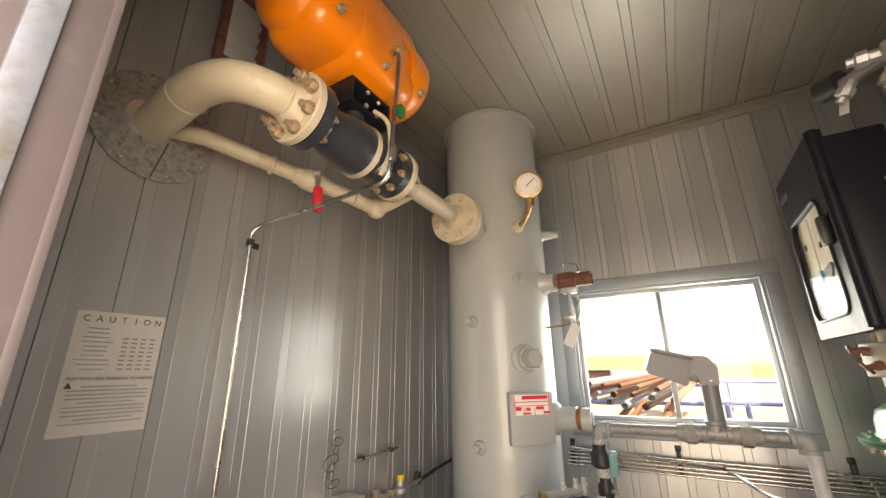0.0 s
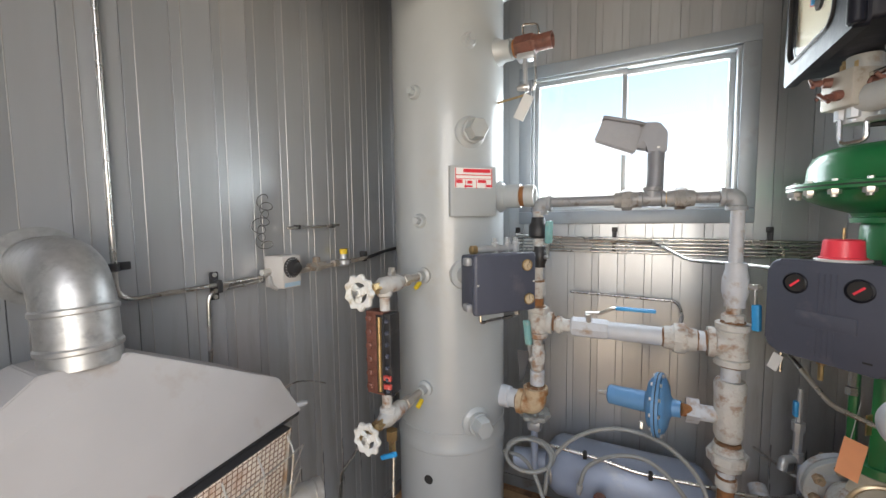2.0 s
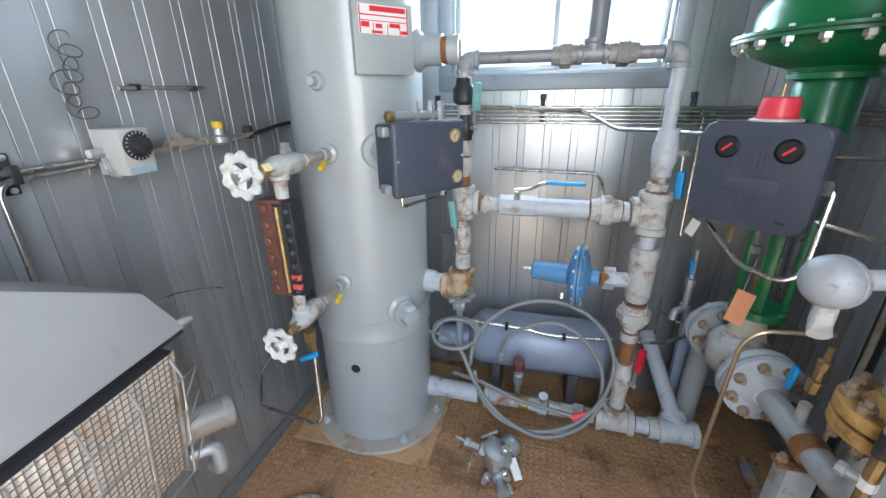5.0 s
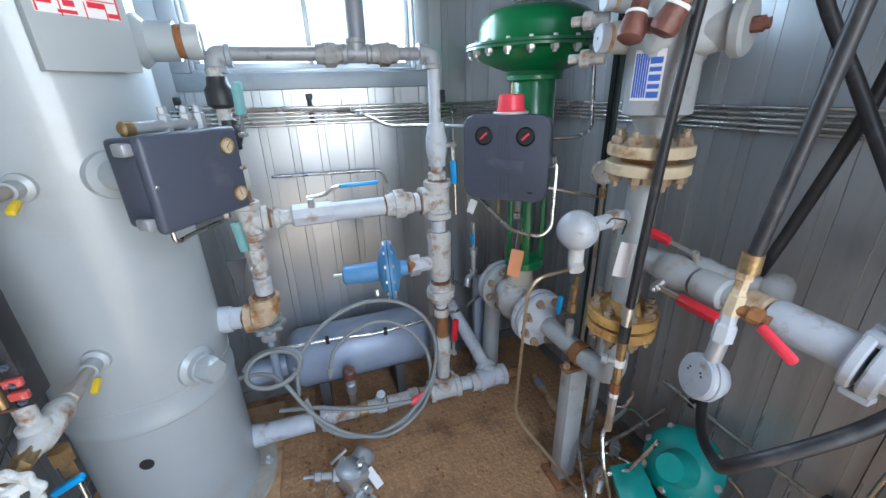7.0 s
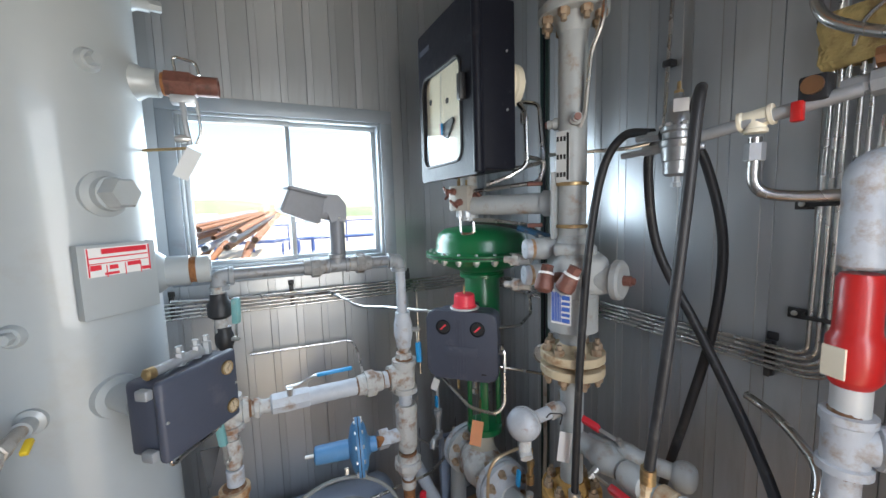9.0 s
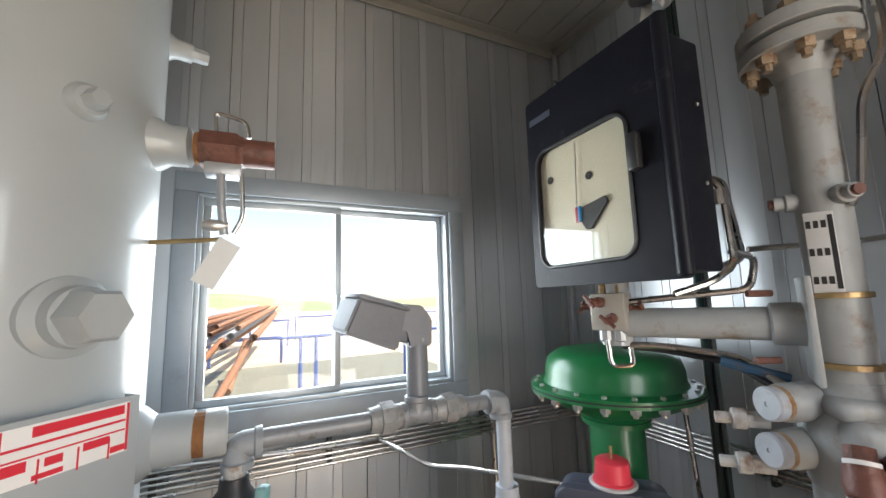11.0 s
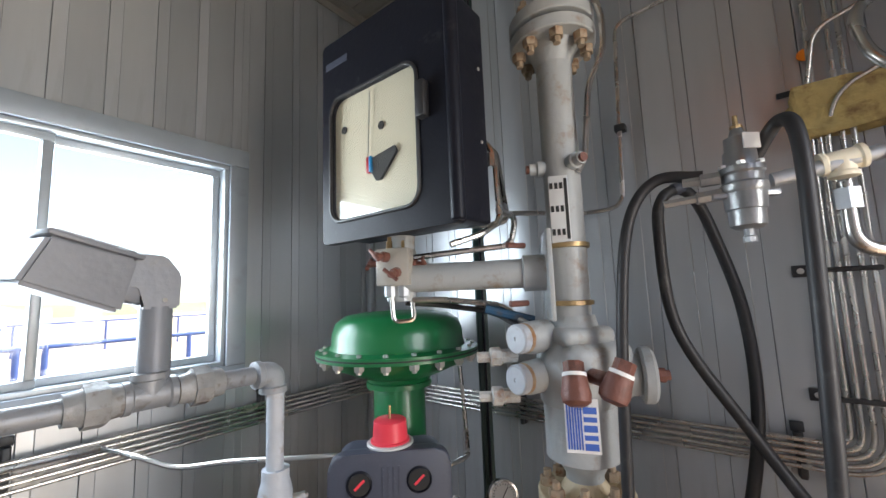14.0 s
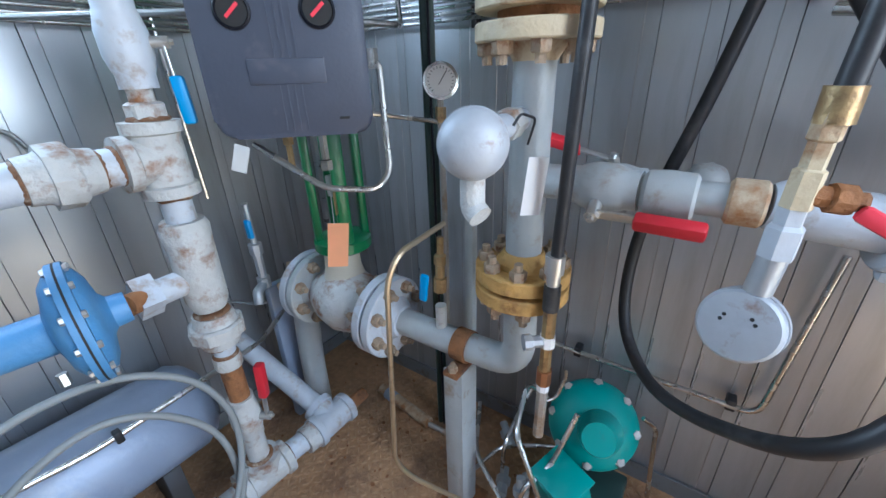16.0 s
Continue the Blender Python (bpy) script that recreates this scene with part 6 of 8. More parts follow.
# tube bundle along the back and right walls
tb = thing("tube_bundle", (0.6, BW, 1.17), "five parallel stainless instrument tubes clipped along the walls", "tubing", "wall tubing")
off = 0.026
for k in range(5):
    yv = 0.826 + k * 0.0155
    za, zb, zc = 1.166 + k * 0.0143, 1.158 + k * 0.0132, 1.158 + k * 0.0125
    turn = 0.028 + (4 - k) * 0.014
    run = fillet([V((-0.02, BW - off, za)), V((RW - off, BW - off, zb)), V((RW - off, 1.30, zc))], 0.04)
    if k == 4:
        rise = [V((RW - off, yv, zc)), V((RW - off, yv - 0.01, 1.88)), V((RW - off - 0.02, yv - 0.03, 2.00)), V((RW - off - 0.03, 0.72, 2.045)), V((RW - off - 0.03, 0.60, 2.06))]
    elif k == 2:
        rise = [V((RW - off, yv, zc)), V((RW - off, yv, 1.80)), V((RW - off - 0.02, yv - 0.02, 1.87)), V((RW - off - 0.03, 0.70, 1.925)), V((RW - off - 0.03, 0.58, 1.93))]
    else:
        rise = [V((RW - off, yv, zc)), V((RW - off, yv - 0.012, TOP - 0.03))]
    part("tube", sweep(run + fillet([V((RW - off, 1.29, zc))] + rise, turn)[1:], 0.0046, 10), M_SS, tb)
for x in (0.0, 0.412, 0.92):
    part("clip", clip_bracket(bmesh.new(), (x, BW, 1.205), (0, -1, 0), h=0.085), M_BLACK, tb)
for yy, zz in ((1.55, 1.18), (0.96, 1.175)):
    part("clip", clip_bracket(bmesh.new(), (RW, yy, zz), (-1, 0, 0), h=0.085), M_BLACK, tb)
for zz in (1.29, 1.53, 2.2):
    c = V((RW - 0.026, 0.856, zz))
    strap = box(c, (0.014, 0.088, 0.010), None, 0.003)
    box((RW - 0.004, 0.918, zz), (0.006, 0.034, 0.024), None, 0.002, strap)
    box((RW - 0.014, 0.900, zz), (0.024, 0.006, 0.014), None, 0.002, strap)
    part("clip", strap, M_BLACK, tb)
    part("clip_screw", turned((RW - 0.007, 0.922, zz), (-1, 0, 0), [(0, 0.006), (0.003, 0.006), (0.004, 0.003)], 8), M_ZINC, tb)

lt = thing("supply_tubing", (0.5, BW, 0.95), "thin bent stainless supply tubes on the back wall", "tubing", "wall tubing")
part("tube", sweep(fillet([V((0.24, BW - 0.02, 0.985)), V((0.645, BW - 0.02, 0.975)), V((0.66, BW - 0.05, 0.93)), V((0.62, 1.86, 0.90))], 0.03), 0.0055, 8), M_SS, lt)
part("tube", sweep(fillet([V((0.55, BW - 0.03, 1.205)), V((0.60, 2.10, 1.185)), V((0.66, 2.05, 1.15)), V((0.74, 1.98, 1.153)), V((0.90, 1.78, 1.155))], 0.03), 0.0058, 8), M_SS, lt)
part("tube_nut", turned((0.50, BW - 0.03, 1.207), (1, 0, 0), [(0, 0.010), (0.05, 0.010)], 6), M_SS, lt)
part("tube", sweep(fillet([V((0.50, BW - 0.03, 1.207)), V((0.30, BW - 0.035, 1.215)), V((0.0, BW - 0.035, 1.235))], 0.03), 0.006, 8), M_SS, lt)
part("tube", sweep(fillet([V((0.86, BW - 0.02, 1.21)), V((0.955, BW - 0.02, 1.205)), V((0.965, BW - 0.02, 0.75))], 0.03), 0.0055, 8), M_SS, lt)
part("tube", sweep(fillet([V((0.90, BW - 0.02, 0.45)), V((0.98, 2.05, 0.44)), V((1.10, 2.0, 0.46))], 0.03), 0.005, 8), M_SS, lt)

# ---------------------------------------------------------------- level controller on the vessel
la = thing("level_controller", (0.1, 1.58, 1.0), "slate-grey pneumatic level controller box with two small gauges", "controller")
fx = V((0.129, 0.164, 0)).normalized()
fn = V((fx.y, -fx.x, 0))
aq = Matrix((fx, V((0, 0, 1)), fn)).transposed()
ac = V((0.164, 1.512, 1.118))
part("body", box(ac - fn * 0.055, (0.200, 0.165, 0.085), aq, 0.010, None, 3), M_CASE, la)
part("cover", box(ac - fn * 0.008, (0.212, 0.176, 0.022), aq, 0.009, None, 3), M_CASE, la)
for k, (sx, sz) in enumerate(((0.070, 0.050), (0.078, -0.052))):
    gp = ac + aq @ V((sx, sz, 0.004))
    gauge(la, gp, fn, 0.0165, M_BRASS, 0.008, 0.8 + k, M_TANDIAL)
for sz in (-0.066, 0.066):
    part("hinge", box(ac + aq @ V((-0.112, sz, -0.03)), (0.018, 0.022, 0.03), aq, 0.004), M_ALU, la)
for sx, sz in ((0.096, 0.0), (-0.096, 0.0)):
    inst("screw", BOLT_S, place(ac + aq @ V((sx, sz, 0.003)), fn) @ Matrix.Diagonal((0.6, 0.6, 0.4, 1)), la)
ft = ac + aq @ V((-0.01, 0.098, -0.045))
part("filter_tube", sweep([ft - fx * 0.07, ft + fx * 0.06], 0.011, 14), M_ALU, la)
part("filter_end", turned(ft - fx * 0.085, fx, [(0, 0.008), (0.004, 0.013), (0.02, 0.013)], 12), M_BRASS, la)
for s in (0.0, 0.045, 0.075):
    part("fitting", turned(ft + fx * s + V((0, 0, -0.012)), (0, 0, 1), [(0, 0.011), (0.03, 0.011), (0.032, 0.008), (0.045, 0.008)], 6), M_ALU, la)
part("tube", sweep(fillet([ac + aq @ V((-0.07, -0.08, -0.03)), ac + aq @ V((-0.07, -0.118, -0.03)), ac + aq @ V((-0.03, -0.112, -0.03)), ac + aq @ V((0.06, -0.108, -0.03)), ac + aq @ V((0.085, -0.09, -0.05))], 0.012), 0.0045, 8), M_SS, la)
part("tube_nut", turned(ac + aq @ V((0.06, -0.105, -0.03)), (0, 0, 1), [(0, 0.009), (0.025, 0.009)], 6), M_SS, la)
part("mount", turned(ac - fn * 0.097, -fn, [(0, 0.05), (0.012, 0.05), (0.014, 0.034), (0.10, 0.034)], 28), M_VESSEL, la)

# ---------------------------------------------------------------- control valve with green diaphragm actuator
GX, GY = 1.058, 1.748
cv = thing("control_valve", (1.04, 1.74, 0.3), "flanged control valve with a green diaphragm actuator", "valve")
part("dome", turned((GX, GY, 1.375), (0, 0, 1), [(0, 0.208), (0.006, 0.208), (0.010, 0.175), (0.020, 0.170), (0.045, 0.169), (0.072, 0.160), (0.090, 0.135), (0.097, 0.09), (0.099, 0.03)], 56), M_GREEN, cv)
part("lower_case", turned((GX, GY, 1.371), (0, 0, -1), [(0, 0.208), (0.006, 0.208), (0.010, 0.180), (0.030, 0.165), (0.050, 0.12), (0.062, 0.085), (0.075, 0.078)], 56), M_GREEN, cv)
part("gasket", turned((GX, GY, 1.3712), (0, 0, 1), [(0, 0.2085), (0.0036, 0.2085)], 56), M_INK, cv)
bolt_circle(cv, (GX, GY, 1.382), (0, 0, 1), 0.193, 20, BOLT_S)
bolt_circle(cv, (GX, GY, 1.365), (0, 0, -1), 0.193, 20, BOLT_LZ)
part("neck_flange", turned((GX, GY, 1.285), (0, 0, 1), [(0, 0.084), (0.012, 0.084), (0.014, 0.078)], 32), M_GREEN, cv)
part("spring_barrel", turned((GX, GY, 0.985), (0, 0, 1), [(0, 0.052), (0.01, 0.066), (0.29, 0.066), (0.302, 0.062)], 36), M_GREEN, cv)
part("barrel_label", box((GX - 0.055, GY - 0.036, 1.16), (0.002, 0.036, 0.075), Matrix.Rotation(radians(33), 3, "Z")), M_INK, cv, smooth=False)
for a in (60, 150, 240, 330):
    u = rad(a)
    part("yoke_leg", box(V((GX, GY, 0.845)) + u * 0.055, (0.030, 0.018, 0.30), Matrix.Rotation(radians(a + 90), 3, "Z"), 0.004), M_GREEN, cv)
part("yoke_base", turned((GX, GY, 0.665), (0, 0, 1), [(0, 0.06), (0.006, 0.068), (0.028, 0.068), (0.035, 0.055)], 32), M_GREEN, cv)
part("valve_stem", cyl((GX, GY, 0.68), (GX, GY, 1.0), 0.008, 12), M_SS, cv)
part("stem_connector", box((GX, GY, 0.82), (0.03, 0.03, 0.05), None, 0.004), M_ZINC, cv)
part("travel_plate", box((GX - 0.045, GY - 0.05, 0.80), (0.03, 0.003, 0.05), Matrix.Rotation(radians(40), 3, "Z")), M_BRASS, cv, smooth=False)
VY = V((0.02, -1.0, -0.02)).normalized()
vc = V((1.040, 1.735, 0.528))
part("bonnet", turned((GX - 0.01, GY, 0.55), (0, 0, 1), [(0, 0.062), (0.04, 0.052), (0.07, 0.044), (0.118, 0.042)], 28), M_BEIGE, cv)
part("valve_body", turned(vc - VY * 0.12, VY, [(0, 0.052), (0.035, 0.056), (0.07, 0.074), (0.12, 0.084), (0.17, 0.074), (0.205, 0.056), (0.24, 0.052)], 32), M_RUSTP, cv)
flange(cv, vc - VY * 0.125, VY, 0.098, 0.022, 0.046, 8, M_PIPE, BOLT_L, label="grey flange with rusty studs")
flange(cv, vc + VY * 0.125, -VY, 0.098, 0.022, 0.046, 8, M_LPIPE, BOLT_L)
part("gasket", turned(vc + VY * 0.125, VY, [(0, 0.080), (0.006, 0.080)], 32), M_INK, cv)

pp = thing("outlet_pipe", (1.05, 1.45, 0.4), "pale flanged pipe bending up from the control valve", "pipe")
flange(pp, vc + VY * 0.131, VY, 0.098, 0.022, 0.036, 8, M_LPIPE, BOLT_L)
flange(pp, vc - VY * 0.131, -VY, 0.098, 0.022, 0.036, 8, M_LPIPE, BOLT_L)
MX0, MY0 = 1.064, 1.283
part("pipe_bend", sweep(fillet([vc + VY * 0.12, V((1.055, 1.40, 0.515)), V((MX0, MY0 - 0.005, 0.512)), V((MX0, MY0, 0.68))], 0.085, 12), 0.031, 24), M_PIPE, pp)
part("back_pipe", sweep(fillet([vc - VY * 0.12, vc - VY * 0.19, vc - VY * 0.20 + V((0, 0.02, -0.30)), vc - VY * 0.20 + V((0, 0.02, -0.515))], 0.08, 10), 0.036, 22), M_PIPE, pp)
part("bleed_nipple", cyl((1.05, 1.455, 0.535), (1.05, 1.455, 0.60), 0.012, 12), M_RUSTP, pp)
bvp = V((1.05, 1.455, 0.635))
part("bleed_valve", turned(bvp, (0.05, 0, 1), [(0, 0.014), (0.03, 0.014), (0.032, 0.010), (0.06, 0.010), (0.062, 0.013), (0.08, 0.013), (0.085, 0.007), (0.12, 0.007)], 8), M_BRASS, pp)
part("bleed_handle", box((1.015, 1.47, 0.655), (0.010, 0.018, 0.062), Matrix.Rotation(radians(8), 3, "X"), 0.004), M_BHANDLE, pp, "small blue lever")
ps = thing("pipe_support", (1.045, 1.40, 0), "grey channel post with a rusty pipe clamp", "support")
bm = bmesh.new()
box((1.045, 1.385, 0.235), (0.062, 0.006, 0.466), None, 0.001, bm)
box((1.017, 1.408, 0.235), (0.006, 0.042, 0.466), None, 0.001, bm)
box((1.073, 1.408, 0.235), (0.006, 0.042, 0.466), None, 0.001, bm)
part("post", bm, M_PIPE, ps)
part("foot", box((1.045, 1.405, 0.006), (0.11, 0.10, 0.010), None, 0.002), M_RUST, ps)
part("saddle", box((1.045, 1.40, 0.474), (0.10, 0.036, 0.010), None, 0.002), M_RUST, ps)
part("clamp", turned((1.054, 1.418, 0.515), (0.0, -1, 0), [(0, 0.0325), (0.0, 0.036), (0.034, 0.036), (0.034, 0.0325)], 28), M_RUST, ps)
for s in (-0.042, 0.042):
    inst("clamp_nut", BOLT_M, place((1.050 + s, 1.40, 0.479), (0, 0, 1)), ps)

# positioner box with red pointer gauges
po = thing("valve_positioner", (0.93, 1.66, 0.95), "slate-grey valve positioner with two black red-pointer dials", "controller")
bx = V((0.17, -0.172, 0)).normalized()
bn = V((-bx.y * -1, bx.x * -1, 0))
bn = V((bx.y, -bx.x, 0)) if V((bx.y, -bx.x, 0)).dot(V((-1, -1, 0))) > 0 else V((-bx.y, bx.x, 0))
bq = Matrix((bx, V((0, 0, 1)), bn)).transposed()
bc = V((0.897, 1.622, 1.078))


def rounded_plate(c, w, h, th, q, rr, bev):
    """A plate with round corners and softened edges, centred on c."""
    out = []
    for cx, cy, a0_ in ((w / 2 - rr, h / 2 - rr, 0), (rr - w / 2, h / 2 - rr, 90), (rr - w / 2, rr - h / 2, 180), (w / 2 - rr, rr - h / 2, 270)):
        for k in range(7):
            a = radians(a0_ + 15 * k)
            out.append((cx + rr * math.cos(a), cy + rr * math.sin(a)))
    bm = prism(out, th, Matrix.Translation(V(c) - q @ V((0, 0, th / 2))) @ q.to_4x4())
    rim = [e for e in bm.edges if sum(len(f.verts) > 4 for f in e.link_faces) == 1]
    bmesh.ops.bevel(bm, geom=rim, offset=bev, segments=3, profile=0.5, affect="EDGES")
    return bm


part("back_case", rounded_plate(bc - bn * 0.062, 0.225, 0.220, 0.085, bq, 0.03, 0.006), M_CASE, po)
cov2 = part("cover", rounded_plate(bc - bn * 0.012, 0.248, 0.238, 0.034, bq, 0.030, 0.008), M_CASE, po)
for k in range(4):
    part("cover_rib", box(bc + bq @ V((-0.016 + k * 0.011, -0.008, 0.0055)), (0.003, 0.20, 0.002), bq), M_CASE, cov2, smooth=False)
part("badge", box(bc + bq @ V((0.0, -0.02, 0.006)), (0.115, 0.036, 0.003), bq, 0.0012), M_CASE, cov2)
part("keyhole", box(bc + bq @ V((0.078, -0.092, 0.0055)), (0.016, 0.004, 0.002), bq), M_INK, cov2, smooth=False)
for sx in (-0.062, 0.058):
    gp = bc + bq @ V((sx, 0.062, 0.006))
    dialc = part("dial_rim", turned(gp - bn * 0.006, bn, [(0, 0.026), (0.008, 0.026), (0.010, 0.023), (0.006, 0.0215), (0.006, 0.002)], 28), M_NAVY, po)
    part("dial", cyl(gp + bn * 0.0006, gp + bn * 0.0012, 0.0212, 24), M_INK, dialc)
    part("pointer", box(gp + bn * 0.002, (0.026, 0.005, 0.001), bq @ Matrix.Rotation(radians(42), 3, "Z")), M_PINK, dialc, "red pointer", False)
rcap = bc + bq @ V((0.0, 0.122, -0.045))
part("cap_gasket", cyl(rcap - V((0, 0, 0.004)), rcap + V((0, 0, 0.003)), 0.05, 24, 0.002), M_TAG, po)
part("red_cap", turned(rcap, (0, 0, 1), [(0, 0.042), (0.006, 0.042), (0.008, 0.038), (0.045, 0.035), (0.048, 0.031)], 32), M_PINK, po, "bright red plastic cap")
part("cap_pin", cyl(rcap + V((0, 0, 0.045)), rcap + V((0, 0, 0.075)), 0.003, 8), M_BRASS, po)
tl0 = bc + bq @ V((-0.118, -0.085, -0.03))
part("brass_fitting", turned(bc + bq @ V((-0.03, -0.118, -0.05)), (0, 0, -1), [(0, 0.010), (0.02, 0.010), (0.022, 0.006), (0.06, 0.006)], 6), M_BRASS, po)
part("steel_fitting", turned(bc + bq @ V((0.03, -0.118, -0.05)), (0, 0, -1), [(0, 0.008), (0.05, 0.008), (0.052, 0.012), (0.07, 0.012)], 6), M_SS, po)
part("tube", sweep(fillet([bc + bq @ V((-0.08, -0.13, -0.02)), bc + bq @ V((0.03, -0.205, 0.02)), bc + bq @ V((0.118, -0.215, 0.02)), bc + bq @ V((0.145, -0.19, 0.0)), bc + bq @ V((0.142, -0.01, -0.02)), bc + bq @ V((0.12, 0.0, -0.03))], 0.022), 0.0055, 8), M_SS, po)
part("tube_nut", turned(bc + bq @ V((0.132, -0.02, -0.015)), (0, 0, 1), [(0, 0.010), (0.03, 0.010)], 6), M_SS, po)
part("tube", sweep(fillet([V((1.135, GY - 0.03, 1.35)), V((1.20, GY - 0.09, 1.35)), V((1.21, GY - 0.10, 1.14)), V((1.10, 1.57, 1.13)), V((1.0, 1.585, 1.13))], 0.02), 0.0058, 8), M_SS, po)
part("tag", box(bc + bq @ V((-0.10, -0.150, 0.0)), (0.024, 0.045, 0.0015), bq @ Matrix.Rotation(radians(-20), 3, "Z")), M_TAG, po, "grey metal tag", False)
part("side_port", turned(bc + bq @ V((-0.118, 0.0, -0.06)), -bx, [(0, 0.012), (0.014, 0.012)], 6), M_ALU, po)
ot = thing("orange_tag", (1.0, 1.62, 0.70), "orange card tag hanging on a wire", "tag")
part("card", box((0.967, 1.655, 0.725), (0.042, 0.0014, 0.098), Matrix.Rotation(radians(-38), 3, "Z") @ Matrix.Rotation(radians(8), 3, "Y")), M_ORTAG, ot, smooth=False)
part("wire", cyl((0.963, 1.652, 0.775), (0.985, 1.675, 0.86), 0.001, 6), M_ZINC, ot)

M_TANTUBE = mat("tarnished_tube", (0.46, 0.37, 0.25), 0.36, 0.8, 0.15, 40, (0.30, 0.22, 0.14), 0.3, 20)
sst = thing("bent_bleed_tube", (1.0, 1.42, 0.07), "long bent brass-toned bleed tube reaching the floor", "tubing", "wall tubing")
part("tube", sweep(fillet([V((1.035, 1.43, 0.795)), V((0.905, 1.432, 0.785)), V((0.882, 1.440, 0.74)), V((0.882, 1.470, 0.29)), V((0.90, 1.44, 0.24)), V((1.03, 1.31, 0.05)), V((1.06, 1.27, 0.02))], 0.03), 0.0052, 8), M_TANTUBE, sst)

# ---------------------------------------------------------------- vertical meter run
mr_ = thing("meter_run", (MX0, MY0, 0.68), "grey vertical flanged pipe run with rusty studs", "pipe")
UP = V((0, 0, 1))
# ochre lower flange pair
flange(mr_, (MX0, MY0, 0.706), -UP, 0.083, 0.026, 0.034, 0, M_OCHRE, BOLT_L, "ochre_flange", label="rust-eaten ochre flange")
flange(mr_, (MX0, MY0, 0.714), UP, 0.083, 0.026, 0.034, 8, M_OCHRE, BOLT_L, "ochre_flange", label="rust-eaten ochre flange")
bolt_circle(mr_, (MX0, MY0, 0.68), -UP, 0.066, 8, BOLT_L, 0.3)
part("pipe", cyl((MX0, MY0, 0.74), (MX0, MY0, 1.075), 0.031, 24), M_PIPE, mr_)
# middle flange pair
for zz, dd in ((1.108, -UP), (1.122, UP)):
    flange(mr_, (MX0, MY0, zz), dd, 0.086, 0.024, 0.031, 8, M_CREAMF, BOLT_L, label="cream flange with rusty studs")
part("gasket", cyl((MX0, MY0, 1.107), (MX0, MY0, 1.123), 0.055, 24), M_RUST, mr_)
part("neck", turned((MX0, MY0, 1.145), UP, [(0, 0.033), (0.03, 0.034), (0.045, 0.042), (0.06, 0.052)], 28), M_PIPE, mr_)
# fitting body
body = part("fitting_body", turned((MX0, MY0, 1.200), UP, [(0, 0.05), (0.006, 0.066), (0.10, 0.066), (0.105, 0.070), (0.17, 0.072), (0.195, 0.066), (0.22, 0.052), (0.245, 0.044), (0.262, 0.040)], 36), M_PIPE, mr_, "cast grey orifice fitting body")
part("body_shoulder", box((MX0 + 0.012, MY0 - 0.008, 1.362), (0.135, 0.145, 0.105), Matrix.Rotation(radians(-38), 3, "Z"), 0.022, None, 3), M_PIPE, mr_)
part("upper_collar", box((MX0, MY0, 1.425), (0.11, 0.11, 0.035), Matrix.Rotation(radians(-38), 3, "Z"), 0.015, None, 3), M_PIPE, mr_)
part("data_sticker", box((MX0 - 0.0636, MY0 - 0.0244, 1.278), (0.056, 0.002, 0.090), Matrix.Rotation(radians(-69), 3, "Z")), M_PAPER, mr_, "blue and white sticker", False)
bars = bmesh.new()
sm = Matrix.Rotation(radians(-69), 3, "Z")
for k in range(6):
    box(V((MX0 - 0.0636, MY0 - 0.0244, 1.278)) + sm @ V((-0.024 + k * 0.0045, -0.0015, 0.0)), (0.0028, 0.001, 0.078), sm, 0, bars)
for k in range(5):
    box(V((MX0 - 0.0636, MY0 - 0.0244, 1.278)) + sm @ V((0.0135, -0.0015, -0.034 + k * 0.015)), (0.022, 0.001, 0.008 if k % 2 else 0.011), sm, 0, bars)
part("sticker_print", bars, M_BLUEINK, mr_, smooth=False)
for p, d in (((0.930, 1.240, 1.350), (-0.35, -0.15, -0.92)), ((0.950, 1.186, 1.355), (-0.30, 0.30, -0.85))):
    p, d = V(p), V(d).normalized()
    part("plug_arm", sweep([p - d * 0.012, V((MX0 - 0.03, MY0 - 0.02, 1.36))], 0.013, 14), M_RBROWN, mr_)
    part("brown_plug", turned(p - d * 0.024, d, [(0, 0.0195), (0.010, 0.0205), (0.026, 0.0235), (0.038, 0.0215), (0.044, 0.012)], 16), M_RBROWN, mr_, "red-brown cast elbow plug")
    part("plug_tape", turned(p - d * 0.030, d, [(0, 0.0190), (0.006, 0.0190)], 16), M_PAPER, mr_)
    part("plug_nut", turned(p - d * 0.048, d, [(0, 0.0165), (0.018, 0.0165)], 6), M_RBROWN, mr_)
for p in ((0.985, 1.345, 1.425), (0.985, 1.350, 1.352)):
    d = V((-0.75, 0.25, 0)).normalized()
    part("side_port", turned(V(p) + d * -0.05, d, [(0, 0.031), (0.050, 0.030), (0.056, 0.026)], 24), M_PIPE, mr_)
    part("port_seal", turned(V(p) + d * 0.004, d, [(0, 0.0275), (0.008, 0.0275)], 24), M_HEAVY, mr_)
    part("port_cap", turned(V(p) + d * 0.012, d, [(0, 0.027), (0.014, 0.027), (0.017, 0.024), (0.017, 0.004), (0.015, 0.003)], 24), M_LPIPE, mr_)
for zz in (1.39, 1.318):
    part("drain_port", turned((0.99, 1.37, zz), (-0.6, 0.75, 0), [(0, 0.014), (0.03, 0.014), (0.032, 0.018), (0.05, 0.018), (0.052, 0.010), (0.075, 0.010)], 8), M_RUSTP, mr_)
kd = V((0.35, -0.92, 0)).normalized()
kp = V((1.090, 1.215, 1.352))
part("crank_boss", turned(kp, kd, [(0, 0.04), (0.035, 0.036)], 24), M_PIPE, mr_)
